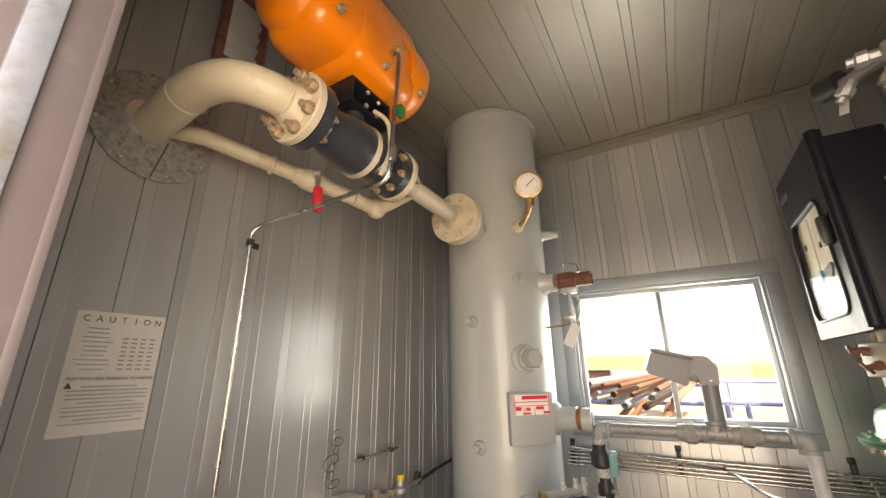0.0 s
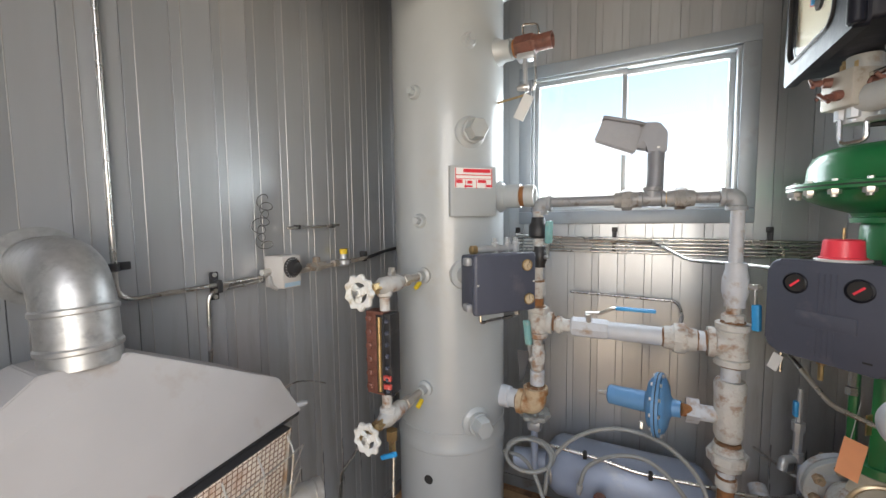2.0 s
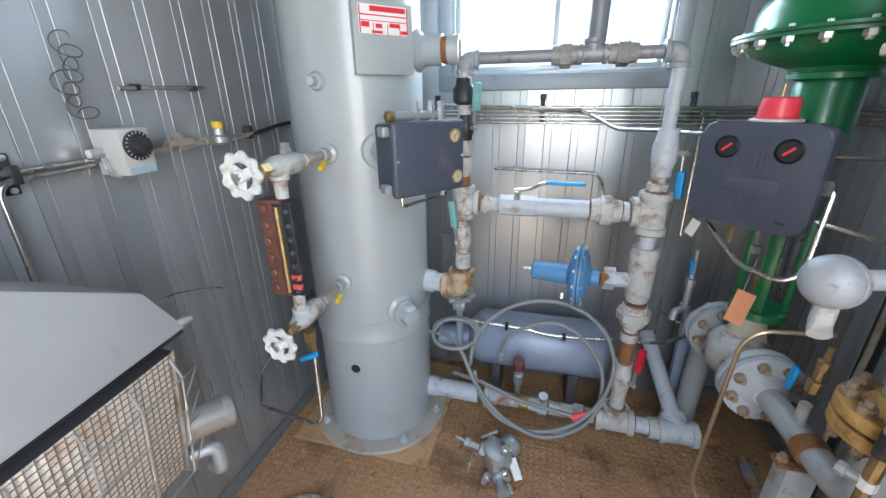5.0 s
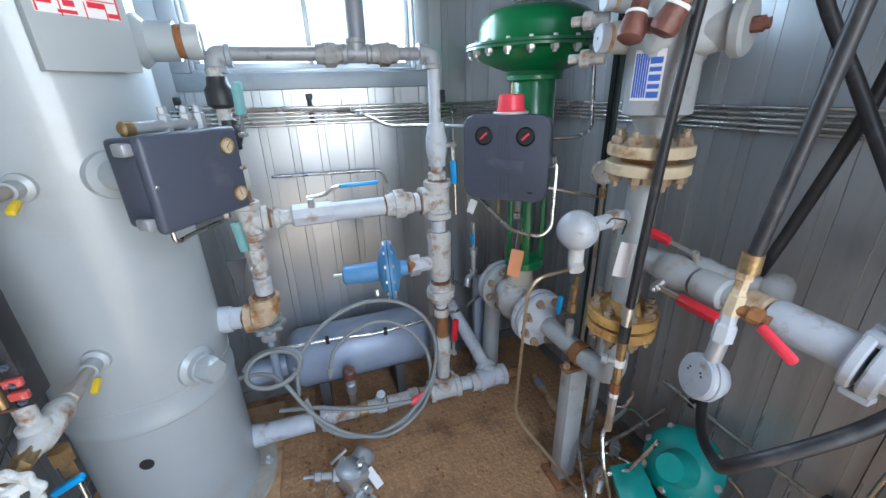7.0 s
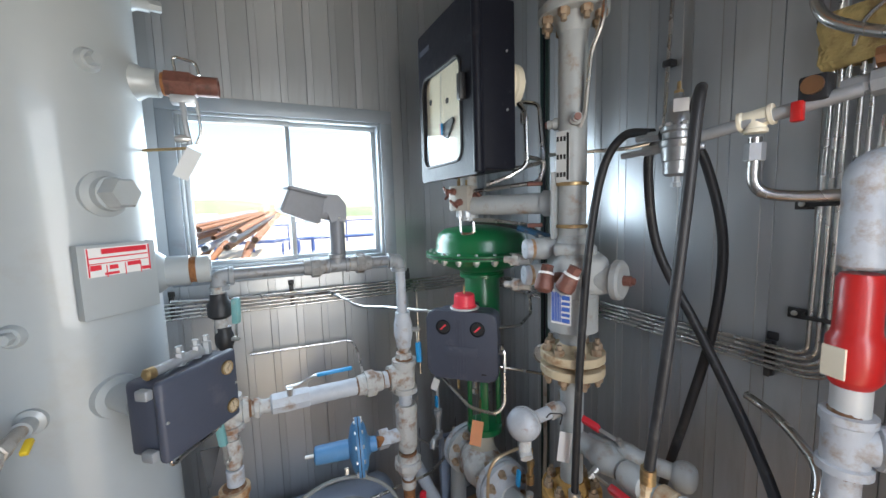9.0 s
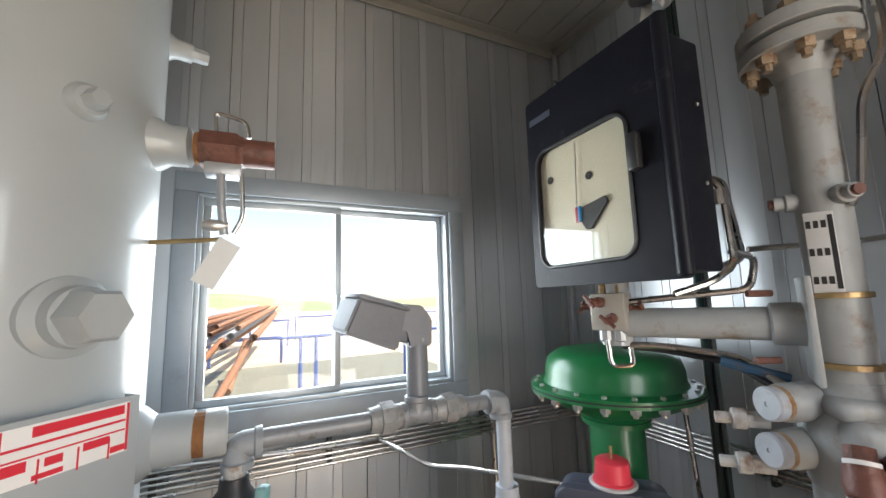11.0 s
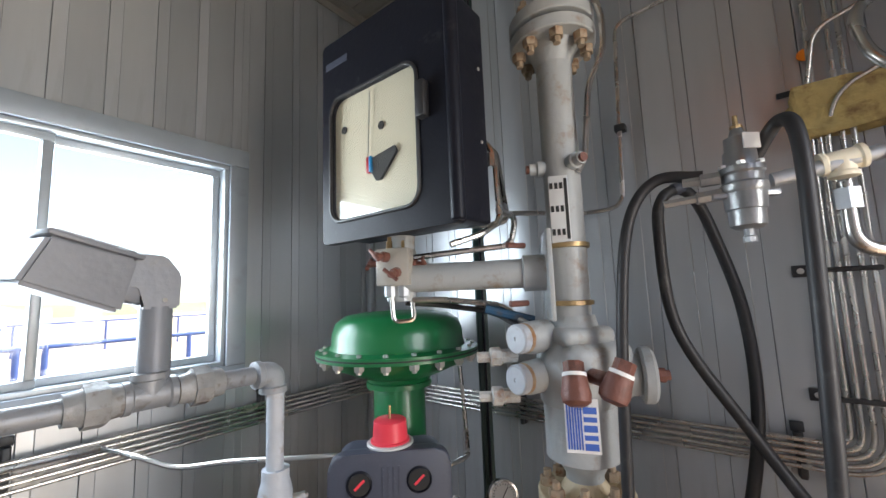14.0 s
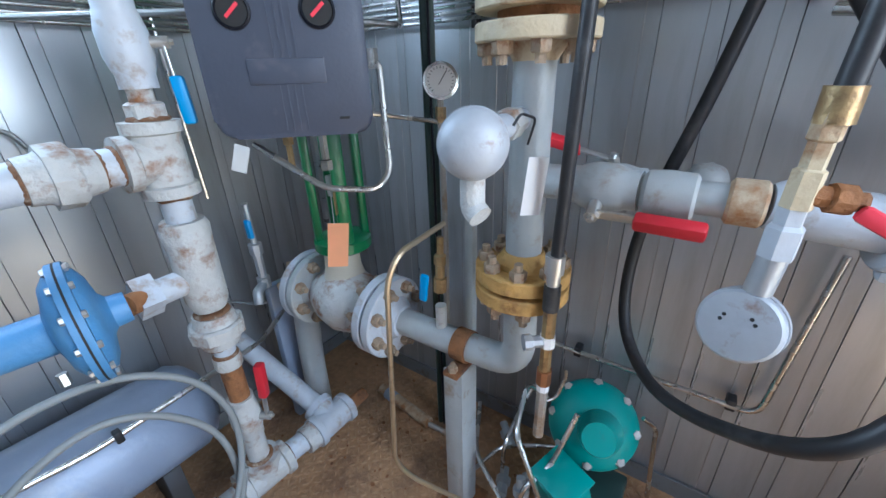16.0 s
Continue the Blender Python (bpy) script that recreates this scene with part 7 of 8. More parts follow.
part("crank_disc", turned(kp + kd * 0.035, kd, [(0, 0.046), (0.004, 0.050), (0.018, 0.050), (0.024, 0.044)], 32), M_PIPE, mr_)
part("crank_shaft", turned(kp + kd * 0.055, kd, [(0, 0.013), (0.022, 0.013), (0.023, 0.009), (0.03, 0.009)], 8), M_RBROWN, mr_)
# upper pipe with bands, tags
part("upper_pipe", cyl((MX0 - 0.004, MY0, 1.45), (MX0 - 0.004, MY0, 2.03), 0.036, 26), M_PIPE, mr_)
for zz in (1.486, 1.596):
    part("u_bolt", turned((MX0 - 0.004, MY0, zz - 0.005), UP, [(0, 0.0365), (0.001, 0.0425), (0.009, 0.0425), (0.010, 0.0365)], 28), M_BRASS, mr_, "yellowed U-bolt band")
part("id_plate", box((MX0 - 0.040, MY0 - 0.004, 1.665), (0.004, 0.036, 0.13), Matrix.Rotation(radians(25), 3, "Z"), 0.001), M_TAG, mr_, "riveted data plate with dark print")
bars = bmesh.new()
im = Matrix.Rotation(radians(25), 3, "Z")
for k in range(3):
    for j in range(3):
        box(V((MX0 - 0.040, MY0 - 0.004, 1.665)) + im @ V((-0.0024, 0.004 - 0.0 + (j - 1) * 0.009, 0.045 - k * 0.045)), (0.0006, 0.006, 0.012), im, 0, bars)
box(V((MX0 - 0.040, MY0 - 0.004, 1.665)) + im @ V((-0.0024, -0.0135, 0.0)), (0.0006, 0.006, 0.118), im, 0, bars)
part("plate_print", bars, M_INK, mr_, smooth=False)
for s, yy in ((1, 0.05), (-1, -0.045)):
    d = V((-0.55, 0.83 * s, 0)).normalized()
    part("tap_nub", turned(V((MX0 - 0.004, MY0, 1.755)) + d * 0.03, d, [(0, 0.016), (0.018, 0.016), (0.020, 0.012), (0.034, 0.012)], 12), M_PIPE, mr_)
    part("tap_plug", turned(V((MX0 - 0.004, MY0, 1.755)) + d * 0.062, d, [(0, 0.009), (0.008, 0.009)], 8), M_RBROWN, mr_)
part("taper", turned((MX0 - 0.004, MY0, 1.97), UP, [(0, 0.036), (0.03, 0.046), (0.05, 0.05)], 28), M_PIPE, mr_)
for zz, dd in ((2.034, -UP), (2.044, UP)):
    flange(mr_, (MX0 - 0.004, MY0, zz), dd, 0.086, 0.026, 0.036, 8, M_PIPE, BOLT_L)
part("gasket", cyl((MX0 - 0.004, MY0, 2.033), (MX0 - 0.004, MY0, 2.045), 0.055, 24), M_RUST, mr_)
part("top_pipe", cyl((MX0 - 0.004, MY0, 2.06), (MX0 - 0.004, MY0, TOP), 0.036, 26), M_PIPE, mr_)
part("impulse_tube", sweep(fillet([V((1.045, 1.245, 1.735)), V((1.05, 1.232, 1.76)), V((1.05, 1.222, 1.84)), V((1.05, 1.214, 1.905)), V((1.055, 1.181, 1.965)), V((1.055, 1.180, 2.04)), V((1.05, 1.203, 2.115)), V((1.05, 1.225, 2.62))], 0.025), 0.006, 8), M_SS, mr_)

tv = thing("top_tap_assembly", (1.02, 1.30, 2.15), "cluster of steel tap valves high on the pipe run", "valve")
part("bar", sweep([V((1.02, 1.30, 2.215)), V((0.93, 1.46, 2.235))], 0.014, 14), M_ALU, tv)
part("block", box((0.985, 1.275, 2.185), (0.055, 0.05, 0.06), Matrix.Rotation(radians(30), 3, "Z"), 0.008), M_ALU, tv)
for p, d in (((0.965, 1.29, 2.16), (-0.3, 0.1, -0.8)), ((0.99, 1.25, 2.16), (0.2, -0.5, -0.6)), ((0.96, 1.30, 2.20), (-0.9, 0.2, 0.1)), ((1.0, 1.23, 2.21), (0.1, -0.9, 0.1)), ((0.95, 1.42, 2.225), (-0.5, 0.3, -0.8))):
    part("tap", turned(p, d, [(0, 0.014), (0.02, 0.014), (0.022, 0.019), (0.04, 0.019), (0.043, 0.010), (0.055, 0.010)], 8), M_ALU, tv)
part("bonnet", turned((0.94, 1.44, 2.24), (-0.4, 0.6, 0.1), [(0, 0.03), (0.05, 0.03), (0.055, 0.024)], 20), M_BLACK, tv)
for p in ((1.005, 1.235, 2.235), (1.015, 1.225, 2.19), (0.93, 1.50, 2.26)):
    part("copper_plug", turned(p, (-0.3, -0.8, 0.2), [(0, 0.014), (0.02, 0.014), (0.024, 0.010)], 8), M_COPPER, tv)
part("tag", box((0.945, 1.475, 2.205), (0.02, 0.0015, 0.075), Matrix.Rotation(radians(-40), 3, "Z") @ Matrix.Rotation(radians(12), 3, "Y")), M_TAG, tv, "white plastic tag", False)

# ---------------------------------------------------------------- chart recorder
cr = thing("chart_recorder", (0.89, 1.57, 1.62), "black enamelled chart recorder case with a glazed door", "recorder")
RXF = 0.830
ry0, ry1, rz0, rz1 = 1.378, 1.752, 1.630, 2.102
part("case", box((RXF + 0.075, (ry0 + ry1) / 2 + 0.004, (rz0 + rz1) / 2 - 0.002), (0.115, ry1 - ry0 - 0.020, rz1 - rz0 - 0.030), None, 0.008, None, 3), M_NAVY, cr)
dr_ = bmesh.new()
wy0, wy1, wz0, wz1 = 1.462, 1.722, 1.675, 1.958
x = RXF
ow = [(ry0, rz0), (ry1, rz0), (ry1, rz1), (ry0, rz1)]


def rounded(y0, y1, z0, z1, rr, n=6):
    out = []
    for cy, cz, a0 in ((y1 - rr, z1 - rr, 0), (y0 + rr, z1 - rr, 90), (y0 + rr, z0 + rr, 180), (y1 - rr, z0 + rr, 270)):
        for k in range(n + 1):
            a = radians(a0 + 90 * k / n)
            out.append((cy + rr * math.cos(a), cz + rr * math.sin(a)))
    return out


outer, inner = rounded(ry0, ry1, rz0, rz1, 0.012), rounded(wy0, wy1, wz0, wz1, 0.035)
L = {}
for key, ring, xx in (("of", outer, x), ("if", inner, x), ("ib", inner, x + 0.022), ("ob", outer, x + 0.022)):
    L[key] = [dr_.verts.new((xx, a, b)) for a, b in ring]
n = len(outer)
for p, q in (("of", "if"), ("if", "ib"), ("ib", "ob"), ("ob", "of")):
    for k in range(n):
        dr_.faces.new((L[p][k], L[p][(k + 1) % n], L[q][(k + 1) % n], L[q][k]))
rdoor = part("door", dr_, M_NAVY, cr)
part("hinge_roll", cyl((x + 0.004, ry0 + 0.004, rz0 + 0.004), (x + 0.004, ry0 + 0.004, rz1 - 0.004), 0.013, 18, 0.003), M_NAVY, rdoor)
gasket = bmesh.new()
sweep([V((x - 0.001, a, b)) for a, b in inner + inner[:1]], 0.004, 6, gasket)
part("window_gasket", gasket, M_BLACK, rdoor)
gp = part("glass", box((x + 0.003, (wy0 + wy1) / 2, (wz0 + wz1) / 2), (0.003, wy1 - wy0 + 0.004, wz1 - wz0 + 0.004)), M_PLASTIC, rdoor, "reflecting door glass", False)
gp.visible_shadow = False
part("latch", box((x - 0.008, wy0 - 0.018, 1.865), (0.02, 0.022, 0.07), None, 0.004), M_BLACK, rdoor)
part("door_badge", box((x - 0.0012, 1.70, 2.045), (0.001, 0.075, 0.016)), M_CASE, rdoor, smooth=False)
part("chart_plate", box((x + 0.0150, (wy0 + wy1) / 2, (wz0 + wz1) / 2), (0.003, wy1 - wy0 + 0.03, wz1 - wz0 + 0.03)), M_CREAM, cr, "cream chart plate", False)
hub = V((x + 0.0135, 1.560, 1.795))
part("pen_arm_plate", prism([(0.028, 0.012), (0.034, 0.0), (-0.012, -0.048), (-0.026, -0.048), (-0.044, -0.02), (-0.044, 0.0)], 0.006, Matrix.Translation(hub) @ Matrix(((0, 0, -1, 0), (-1, 0, 0, 0), (0, 1, 0, 0), (0, 0, 0, 1)))), M_BLACK, cr, "black pen bracket")
part("pen_tip", box(hub + V((-0.006, 0.046, -0.012)), (0.008, 0.008, 0.034), None, 0.001), M_RHANDLE, cr)
part("pen_tip_blue", box(hub + V((-0.0075, 0.038, -0.012)), (0.008, 0.006, 0.034), None, 0.001), M_BHANDLE, cr)
part("pen_arm", cyl(hub + V((-0.006, 0.048, 0.0)), hub + V((-0.006, 0.040, 0.15)), 0.0015, 6), M_ZINC, cr)
for yy, zz in ((1.572, 1.862), (1.690, 1.885)):
    part("mount_hole", cyl((x + 0.0115, yy, zz), (x + 0.0130, yy, zz), 0.009, 16), M_INK, cr)
part("back_box", turned((0.955, 1.50, 1.90), (1, 0, 0), [(0, 0.055), (0.05, 0.055), (0.055, 0.062), (0.075, 0.062), (0.085, 0.045)], 28), M_CREAM, cr, "cream round meter housing behind the case")
bolt_circle(cr, (1.03, 1.50, 1.90), (1, 0, 0), 0.052, 8, BOLT_S)
for yy, zz in ((1.40, 1.95), (1.40, 1.80)):
    inst("screw", BOLT_S, place((0.93, 1.388, zz), (0, -1, 0)) @ Matrix.Diagonal((0.6, 0.6, 0.5, 1)), cr)
part("case_tube", sweep(fillet([V((0.99, 1.42, 1.83)), V((1.0, 1.40, 1.80)), V((1.0, 1.395, 1.655)), V((0.95, 1.41, 1.625)), V((0.90, 1.45, 1.605))], 0.02), 0.0065, 8), M_SS, cr)
part("case_tube", sweep(fillet([V((1.045, 1.50, 1.86)), V((1.08, 1.44, 1.84)), V((1.08, 1.42, 1.67)), V((1.02, 1.44, 1.655)), V((0.96, 1.46, 1.65))], 0.02), 0.0065, 8), M_SS, cr)
part("tube_nut", turned((0.995, 1.403, 1.77), UP, [(0, 0.010), (0.03, 0.010)], 6), M_SS, cr)

ra = thing("recorder_arm", (1.06, 1.30, 1.55), "grey pipe arm carrying the recorder off the meter run", "bracket")
a0, a1 = V((1.062, 1.33, 1.548)), V((0.925, 1.585, 1.548))
ad = (a1 - a0).normalized()
part("arm_pipe", sweep([a0, a1], 0.030, 24), M_PIPE, ra)
part("arm_collar", turned(a0 - ad * 0.01, ad, [(0, 0.037), (0.055, 0.037), (0.058, 0.031)], 28), M_PIPE, ra)
part("clamp_plate", box((1.052, 1.322, 1.541), (0.010, 0.11, 0.175), Matrix.Rotation(radians(-62), 3, "Z"), 0.003), M_PIPE, ra)
part("arm_post", cyl((0.925, 1.60, 1.50), (0.925, 1.60, 1.64), 0.028, 22), M_PIPE, ra)
for zz in (1.602, 1.488):
    part("u_bolt_end", cyl((1.02, 1.355, zz), (0.985, 1.375, zz), 0.006, 8), M_RBROWN, ra)
for s, w in ((0.10, 0.035), (0.13, 0.05), (0.2, 0.008)):
    part("scuff", box(a0 + ad * (s + 0.03) + V((-0.022, -0.012, 0.018 - s * 0.12)), (0.004, w, 0.008), Matrix.Rotation(math.atan2(ad.y, ad.x) - math.pi / 2, 3, "Z"), 0.001), M_RBROWN, ra, "chipped paint")

M_BLUEDARK = mat("dirty_blue_sleeve", (0.03, 0.10, 0.19), 0.5, 0, 0.2, 40, (0.10, 0.10, 0.11), 0.4, 30)
M_BLOCK = mat("stained_steel_block", (0.46, 0.44, 0.39), 0.45, 0.35, 0.12, 50, (0.30, 0.24, 0.17), 0.3, 30)
mf = thing("valve_manifold", (0.91, 1.61, 1.53), "small steel valve manifold block with T-bar handles", "manifold")
mc = V((0.905, 1.598, 1.572))
mq = Matrix.Rotation(radians(25), 3, "Z")
part("block", box(mc, (0.060, 0.072, 0.078), mq, 0.004), M_BLOCK, mf)
for p, d in (((-0.03, 0.01, 0.02), (-1, 0.1, 0.1)), ((-0.03, -0.01, -0.012), (-1, -0.4, -0.2)), ((0.0, 0.03, 0.01), (-0.5, 1, 0)), ((0.01, -0.028, 0.005), (0.3, -1, 0))):
    d = V(d).normalized()
    b0 = mc + mq @ V(p)
    part("valve_bonnet", turned(b0, d, [(0, 0.011), (0.014, 0.011), (0.016, 0.007), (0.034, 0.007)], 8), M_RBROWN, mf)
    t0 = d.cross(UP).normalized()
    part("t_handle", sweep([b0 + d * 0.033 - (t0 + UP * 0.8) * 0.014, b0 + d * 0.033 + (t0 + UP * 0.8) * 0.014], 0.0042, 8), M_RBROWN, mf)
for k in range(4):
    part("port", cyl(mc + mq @ V((-0.0285, -0.012 + 0.024 * (k % 2), -0.025 + 0.02 * (k // 2))), mc + mq @ V((-0.027, -0.012 + 0.024 * (k % 2), -0.025 + 0.02 * (k // 2))), 0.004, 10), M_INK, mf)
for s in (-0.014, 0.014):
    part("top_fitting", turned(mc + mq @ V((0, s, 0.036)), UP, [(0, 0.009), (0.02, 0.009), (0.022, 0.006), (0.03, 0.006)], 6), M_BRASS, mf)
    part("bottom_fitting", turned(mc + mq @ V((0, s, -0.036)), -UP, [(0, 0.014), (0.025, 0.014), (0.028, 0.009), (0.035, 0.009)], 8), M_ALU, mf)
part("loop_tube", sweep(fillet([mc + V((-0.012, 0.005, -0.06)), mc + V((-0.012, 0.0, -0.115)), mc + V((0.02, -0.03, -0.112)), mc + V((0.02, -0.025, -0.075))], 0.014), 0.005, 8), M_SS, mf)
part("tube", sweep(fillet([mc + V((0.02, -0.02, -0.07)), V((0.97, 1.52, 1.50)), V((1.03, 1.42, 1.485)), V((1.04, 1.36, 1.44))], 0.03), 0.0065, 8), M_SS, mf)
part("tube", sweep(fillet([mc + V((0.025, 0.0, -0.075)), V((0.99, 1.56, 1.49)), V((1.05, 1.45, 1.47)), V((1.05, 1.37, 1.43))], 0.03), 0.0065, 8), M_BLACK, mf)
part("tube", sweep(fillet([mc + V((0.02, -0.03, 0.02)), V((0.98, 1.49, 1.60)), V((1.05, 1.40, 1.61)), V((1.06, 1.39, 1.67)), V((1.0, 1.40, 1.68))], 0.02), 0.0065, 8), M_SS, mf)
part("blue_lever", sweep([V((1.0, 1.44, 1.478)), V((1.055, 1.36, 1.452))], 0.009, 8), M_BLUEDARK, mf, "scuffed blue lever")

# ---------------------------------------------------------------- small instruments by the meter run
g2 = thing("small_gauge", (1.17, 1.52, 0.9), "small stainless dial gauge on a thin riser", "gauge")
gauge(g2, (1.160, 1.515, 1.034), (-0.72, -0.66, 0.12), 0.033, M_SS, 0.022, 1.0)
part("riser", sweep(fillet([V((1.172, 1.525, 1.0)), V((1.172, 1.525, 0.95)), V((1.17, 1.52, 0.70)), V((1.15, 1.51, 0.40))], 0.02), 0.0065, 8), M_GALVPIPE, g2)
part("cross_tube", sweep([V((1.172, 1.525, 0.955)), V((1.03, 1.60, 0.985))], 0.005, 8), M_SS, g2)
part("nut", turned((1.172, 1.525, 0.955), UP, [(0, 0.011), (0.03, 0.011)], 6), M_BRASS, g2)
dp = thing("dark_strut", (1.235, 1.60, 0), "dark green vertical strut post", "post")
part("post", box((1.238, 1.60, TOP / 2), (0.030, 0.030, TOP - 0.004), Matrix.Rotation(radians(40), 3, "Z"), 0.004), M_DARKGREEN, dp)
part("slot_lip", box((1.222, 1.585, TOP / 2), (0.012, 0.006, TOP - 0.02), Matrix.Rotation(radians(40), 3, "Z"), 0.002), M_NAVY, dp)
dp2 = thing("grey_strut", (1.18, 1.48, 0), "thin grey angle post behind the valves", "post")
part("post", box((1.20, 1.47, 0.46), (0.022, 0.022, 0.92), None, 0.003), M_PIPE, dp2)


def sensor_head(name, c, axis, r, label, dome):
    """A round cast connection head with a screwed cap and a conduit stub."""
    t0 = thing(name, c, label, "sensor head", "sensor heads")
    c, d = V(c), V(axis).normalized()
    part("head", turned(c - d * r * 0.85, d, [(0, r * 0.45), (r * 0.12, r * 0.72), (r * 0.45, r * 0.92), (r * 0.72, r * 0.98), (r * 0.74, r * 1.07), (r * 0.96, r * 1.07), (r * 0.98, r * 1.0)], 36), M_HEAD, t0)
    cap = part("screwed_cap", turned(c + d * r * 0.12, d, [(0, r * 0.99), (r * 0.06, r * 1.04), (r * 0.22, r * 1.03), (r * 0.45, r * 0.92), (r * 0.68, r * 0.66), (r * 0.80, r * 0.34), (r * 0.83, r * 0.05)] if dome else [(0, r * 0.99), (r * 0.06, r * 1.04), (r * 0.26, r * 1.03), (r * 0.34, r * 0.95), (r * 0.38, r * 0.60), (r * 0.39, r * 0.06)], 36), M_HEAD, t0)
    q = axis_frame(d)
    for a, w in () if dome else ((0.5, 0.42), (0.9, 0.42), (3.0, 0.42), (2.6, 0.42)):
        part("cap_hole", cyl(c + d * r * 0.485 + q @ V((math.cos(a), math.sin(a), 0)) * r * w, c + d * r * 0.52 + q @ V((math.cos(a), math.sin(a), 0)) * r * w, r * 0.055, 8), M_INK, cap)
    return t0


h1 = sensor_head("temperature_transmitter", (0.905, 1.292, 0.968), (-0.75, -0.5, 0.1), 0.042, "silver temperature sensor head on the meter run", True)
part("neck", sweep([V((0.94, 1.29, 0.975)), V((1.03, 1.286, 0.985))], 0.017, 14), M_LPIPE, h1)
part("nut", turned((0.985, 1.288, 0.98), (1, 0, 0.1), [(0, 0.022), (0.03, 0.022)], 6), M_RUSTP, h1)
part("conduit_elbow", sweep(fillet([V((0.910, 1.295, 0.925)), V((0.910, 1.295, 0.885)), V((0.905, 1.28, 0.875))], 0.015), 0.017, 12), M_RUSTP, h1)
part("wire_loop", sweep(fillet([V((0.955, 1.262, 0.985)), V((0.96, 1.255, 1.0)), V((1.0, 1.25, 0.99)), V((1.0, 1.26, 0.955))], 0.01), 0.0018, 6), M_BLACK, h1)
part("tag", box((1.005, 1.248, 0.895), (0.032, 0.0014, 0.085), Matrix.Rotation(radians(-40), 3, "Z") @ Matrix.Rotation(radians(6), 3, "Y")), M_PAPER, h1, "white paper tag", False)
h2 = sensor_head("pressure_transmitter", (0.945, 0.982, 0.795), (-0.90, 0.28, 0.25), 0.038, "silver instrument head hanging from a brass hose end", False)
part("stem", sweep([V((0.948, 0.978, 0.835)), V((0.950, 0.974, 0.885))], 0.013, 12), M_ALU, h2)
part("union", turned((0.950, 0.974, 0.875), (0.02, -0.02, 1), [(0, 0.016), (0.03, 0.016), (0.034, 0.012), (0.05, 0.012)], 6), M_LPIPE, h2)
part("brass_body", turned((0.951, 0.972, 0.925), (0.03, -0.04, 1), [(0, 0.013), (0.035, 0.013), (0.037, 0.010), (0.06, 0.010), (0.062, 0.0125), (0.10, 0.0125)], 6), M_CREAMF, h2)
part("side_valve", turned((0.953, 0.966, 0.938), (0.25, -0.9, -0.1), [(0, 0.010), (0.014, 0.010), (0.016, 0.014), (0.032, 0.014), (0.034, 0.009), (0.042, 0.009)], 8), M_RUST, h2)
part("side_handle", box((0.952, 0.903, 0.914), (0.012, 0.062, 0.016), Matrix.Rotation(radians(28), 3, "X"), 0.005), M_PINK, h2, "pinkish red sleeved lever")

# ---------------------------------------------------------------- side run to the relief valve
sr = thing("relief_run", (1.10, 1.0, 0.8), "grey side run with red-handled ball valves", "pipe")
s0 = V((MX0 + 0.008, MY0 - 0.02, 0.888))
s1 = V((1.066, 1.055, 0.892))
sd = (s1 - s0).normalized()
part("branch", sweep([s0, s0 + sd * 0.09], 0.027, 20), M_PIPE, sr)
ball_valve(sr, s0 + sd * 0.095, sd, 0.025, 0.10, M_PIPE, M_RHANDLE, (0.03, -0.95, -0.02), (-0.80, 0.0, -0.45), 0.14, "red_handle")
part("run_pipe", sweep([s0 + sd * 0.14, V((1.067, 0.985, 0.893))], 0.022, 20), M_PIPE, sr)
part("valve_end", turned(V((1.066, 1.115, 0.891)), (0, -1, 0.01), [(0, 0.025), (0.006, 0.031), (0.030, 0.033), (0.060, 0.031), (0.064, 0.026)], 20), M_PIPE, sr)
part("pipe_thread", turned(V((1.067, 1.020, 0.893)), (0, -1, 0), [(0, 0.024), (0.004, 0.029), (0.036, 0.029), (0.040, 0.025)], 20), M_HEAVY, sr, "rusty brown threaded coupling")
# the second valve, behind, with a plugged end
t0_, t1_ = V((MX0 + 0.03, MY0 - 0.03, 0.886)), V((1.190, 1.065, 0.876))
td_ = (t1_ - t0_).normalized()
part("side_branch", sweep([t0_, t1_], 0.021, 18), M_PIPE, sr)
ball_valve(sr, t0_ + td_ * 0.10, td_, 0.021, 0.085, M_PIPE, M_RHANDLE, (-0.40, 0.90, 0.30), (-0.45, 0.10, 0.85), 0.14, "red_handle")
part("side_cup", turned(t1_ - td_ * 0.005, td_, [(0, 0.024), (0.010, 0.034), (0.030, 0.037), (0.044, 0.032), (0.052, 0.020), (0.054, 0.004)], 26), M_PIPE, sr)
b0_, b1_ = V((1.067, 0.98, 0.893)), V((1.098, 0.785, 0.874))
bd_ = (b1_ - b0_).normalized()
part("big_pipe", turned(b0_, bd_, [(0, 0.026), (0.010, 0.032), (0.125, 0.032)], 28), M_LPIPE, sr)
for a_, w_ in ((0.112, 0.016), (0.134, 0.020)):
    part("flange_ring", turned(b0_ + bd_ * a_, bd_, [(0, 0.048), (0.003, 0.051), (w_ - 0.003, 0.051), (w_, 0.048), (w_ + 0.001, 0.036)], 36), M_LPIPE, sr)
part("clamp_lug", box(b0_ + bd_ * 0.135 + V((0.012, 0, 0.052)), (0.024, 0.038, 0.014), None, 0.005), M_LPIPE, sr)
part("clamp_lug", box(b0_ + bd_ * 0.135 + V((-0.012, 0, -0.052)), (0.024, 0.038, 0.014), None, 0.005), M_LPIPE, sr)
part("big_pipe", turned(b0_ + bd_ * 0.150, bd_, [(0, 0.0355), (0.105, 0.035), (0.115, 0.029), (0.13, 0.024)], 28), M_LPIPE, sr)
EL = V((1.104, 0.746, 0.868))
part("pipe", sweep([b1_, EL], 0.023, 24), M_LPIPE, sr)
elbow(sr, EL, (b1_ - EL), (0.0, 0.0, 1), 0.022, M_ALU)
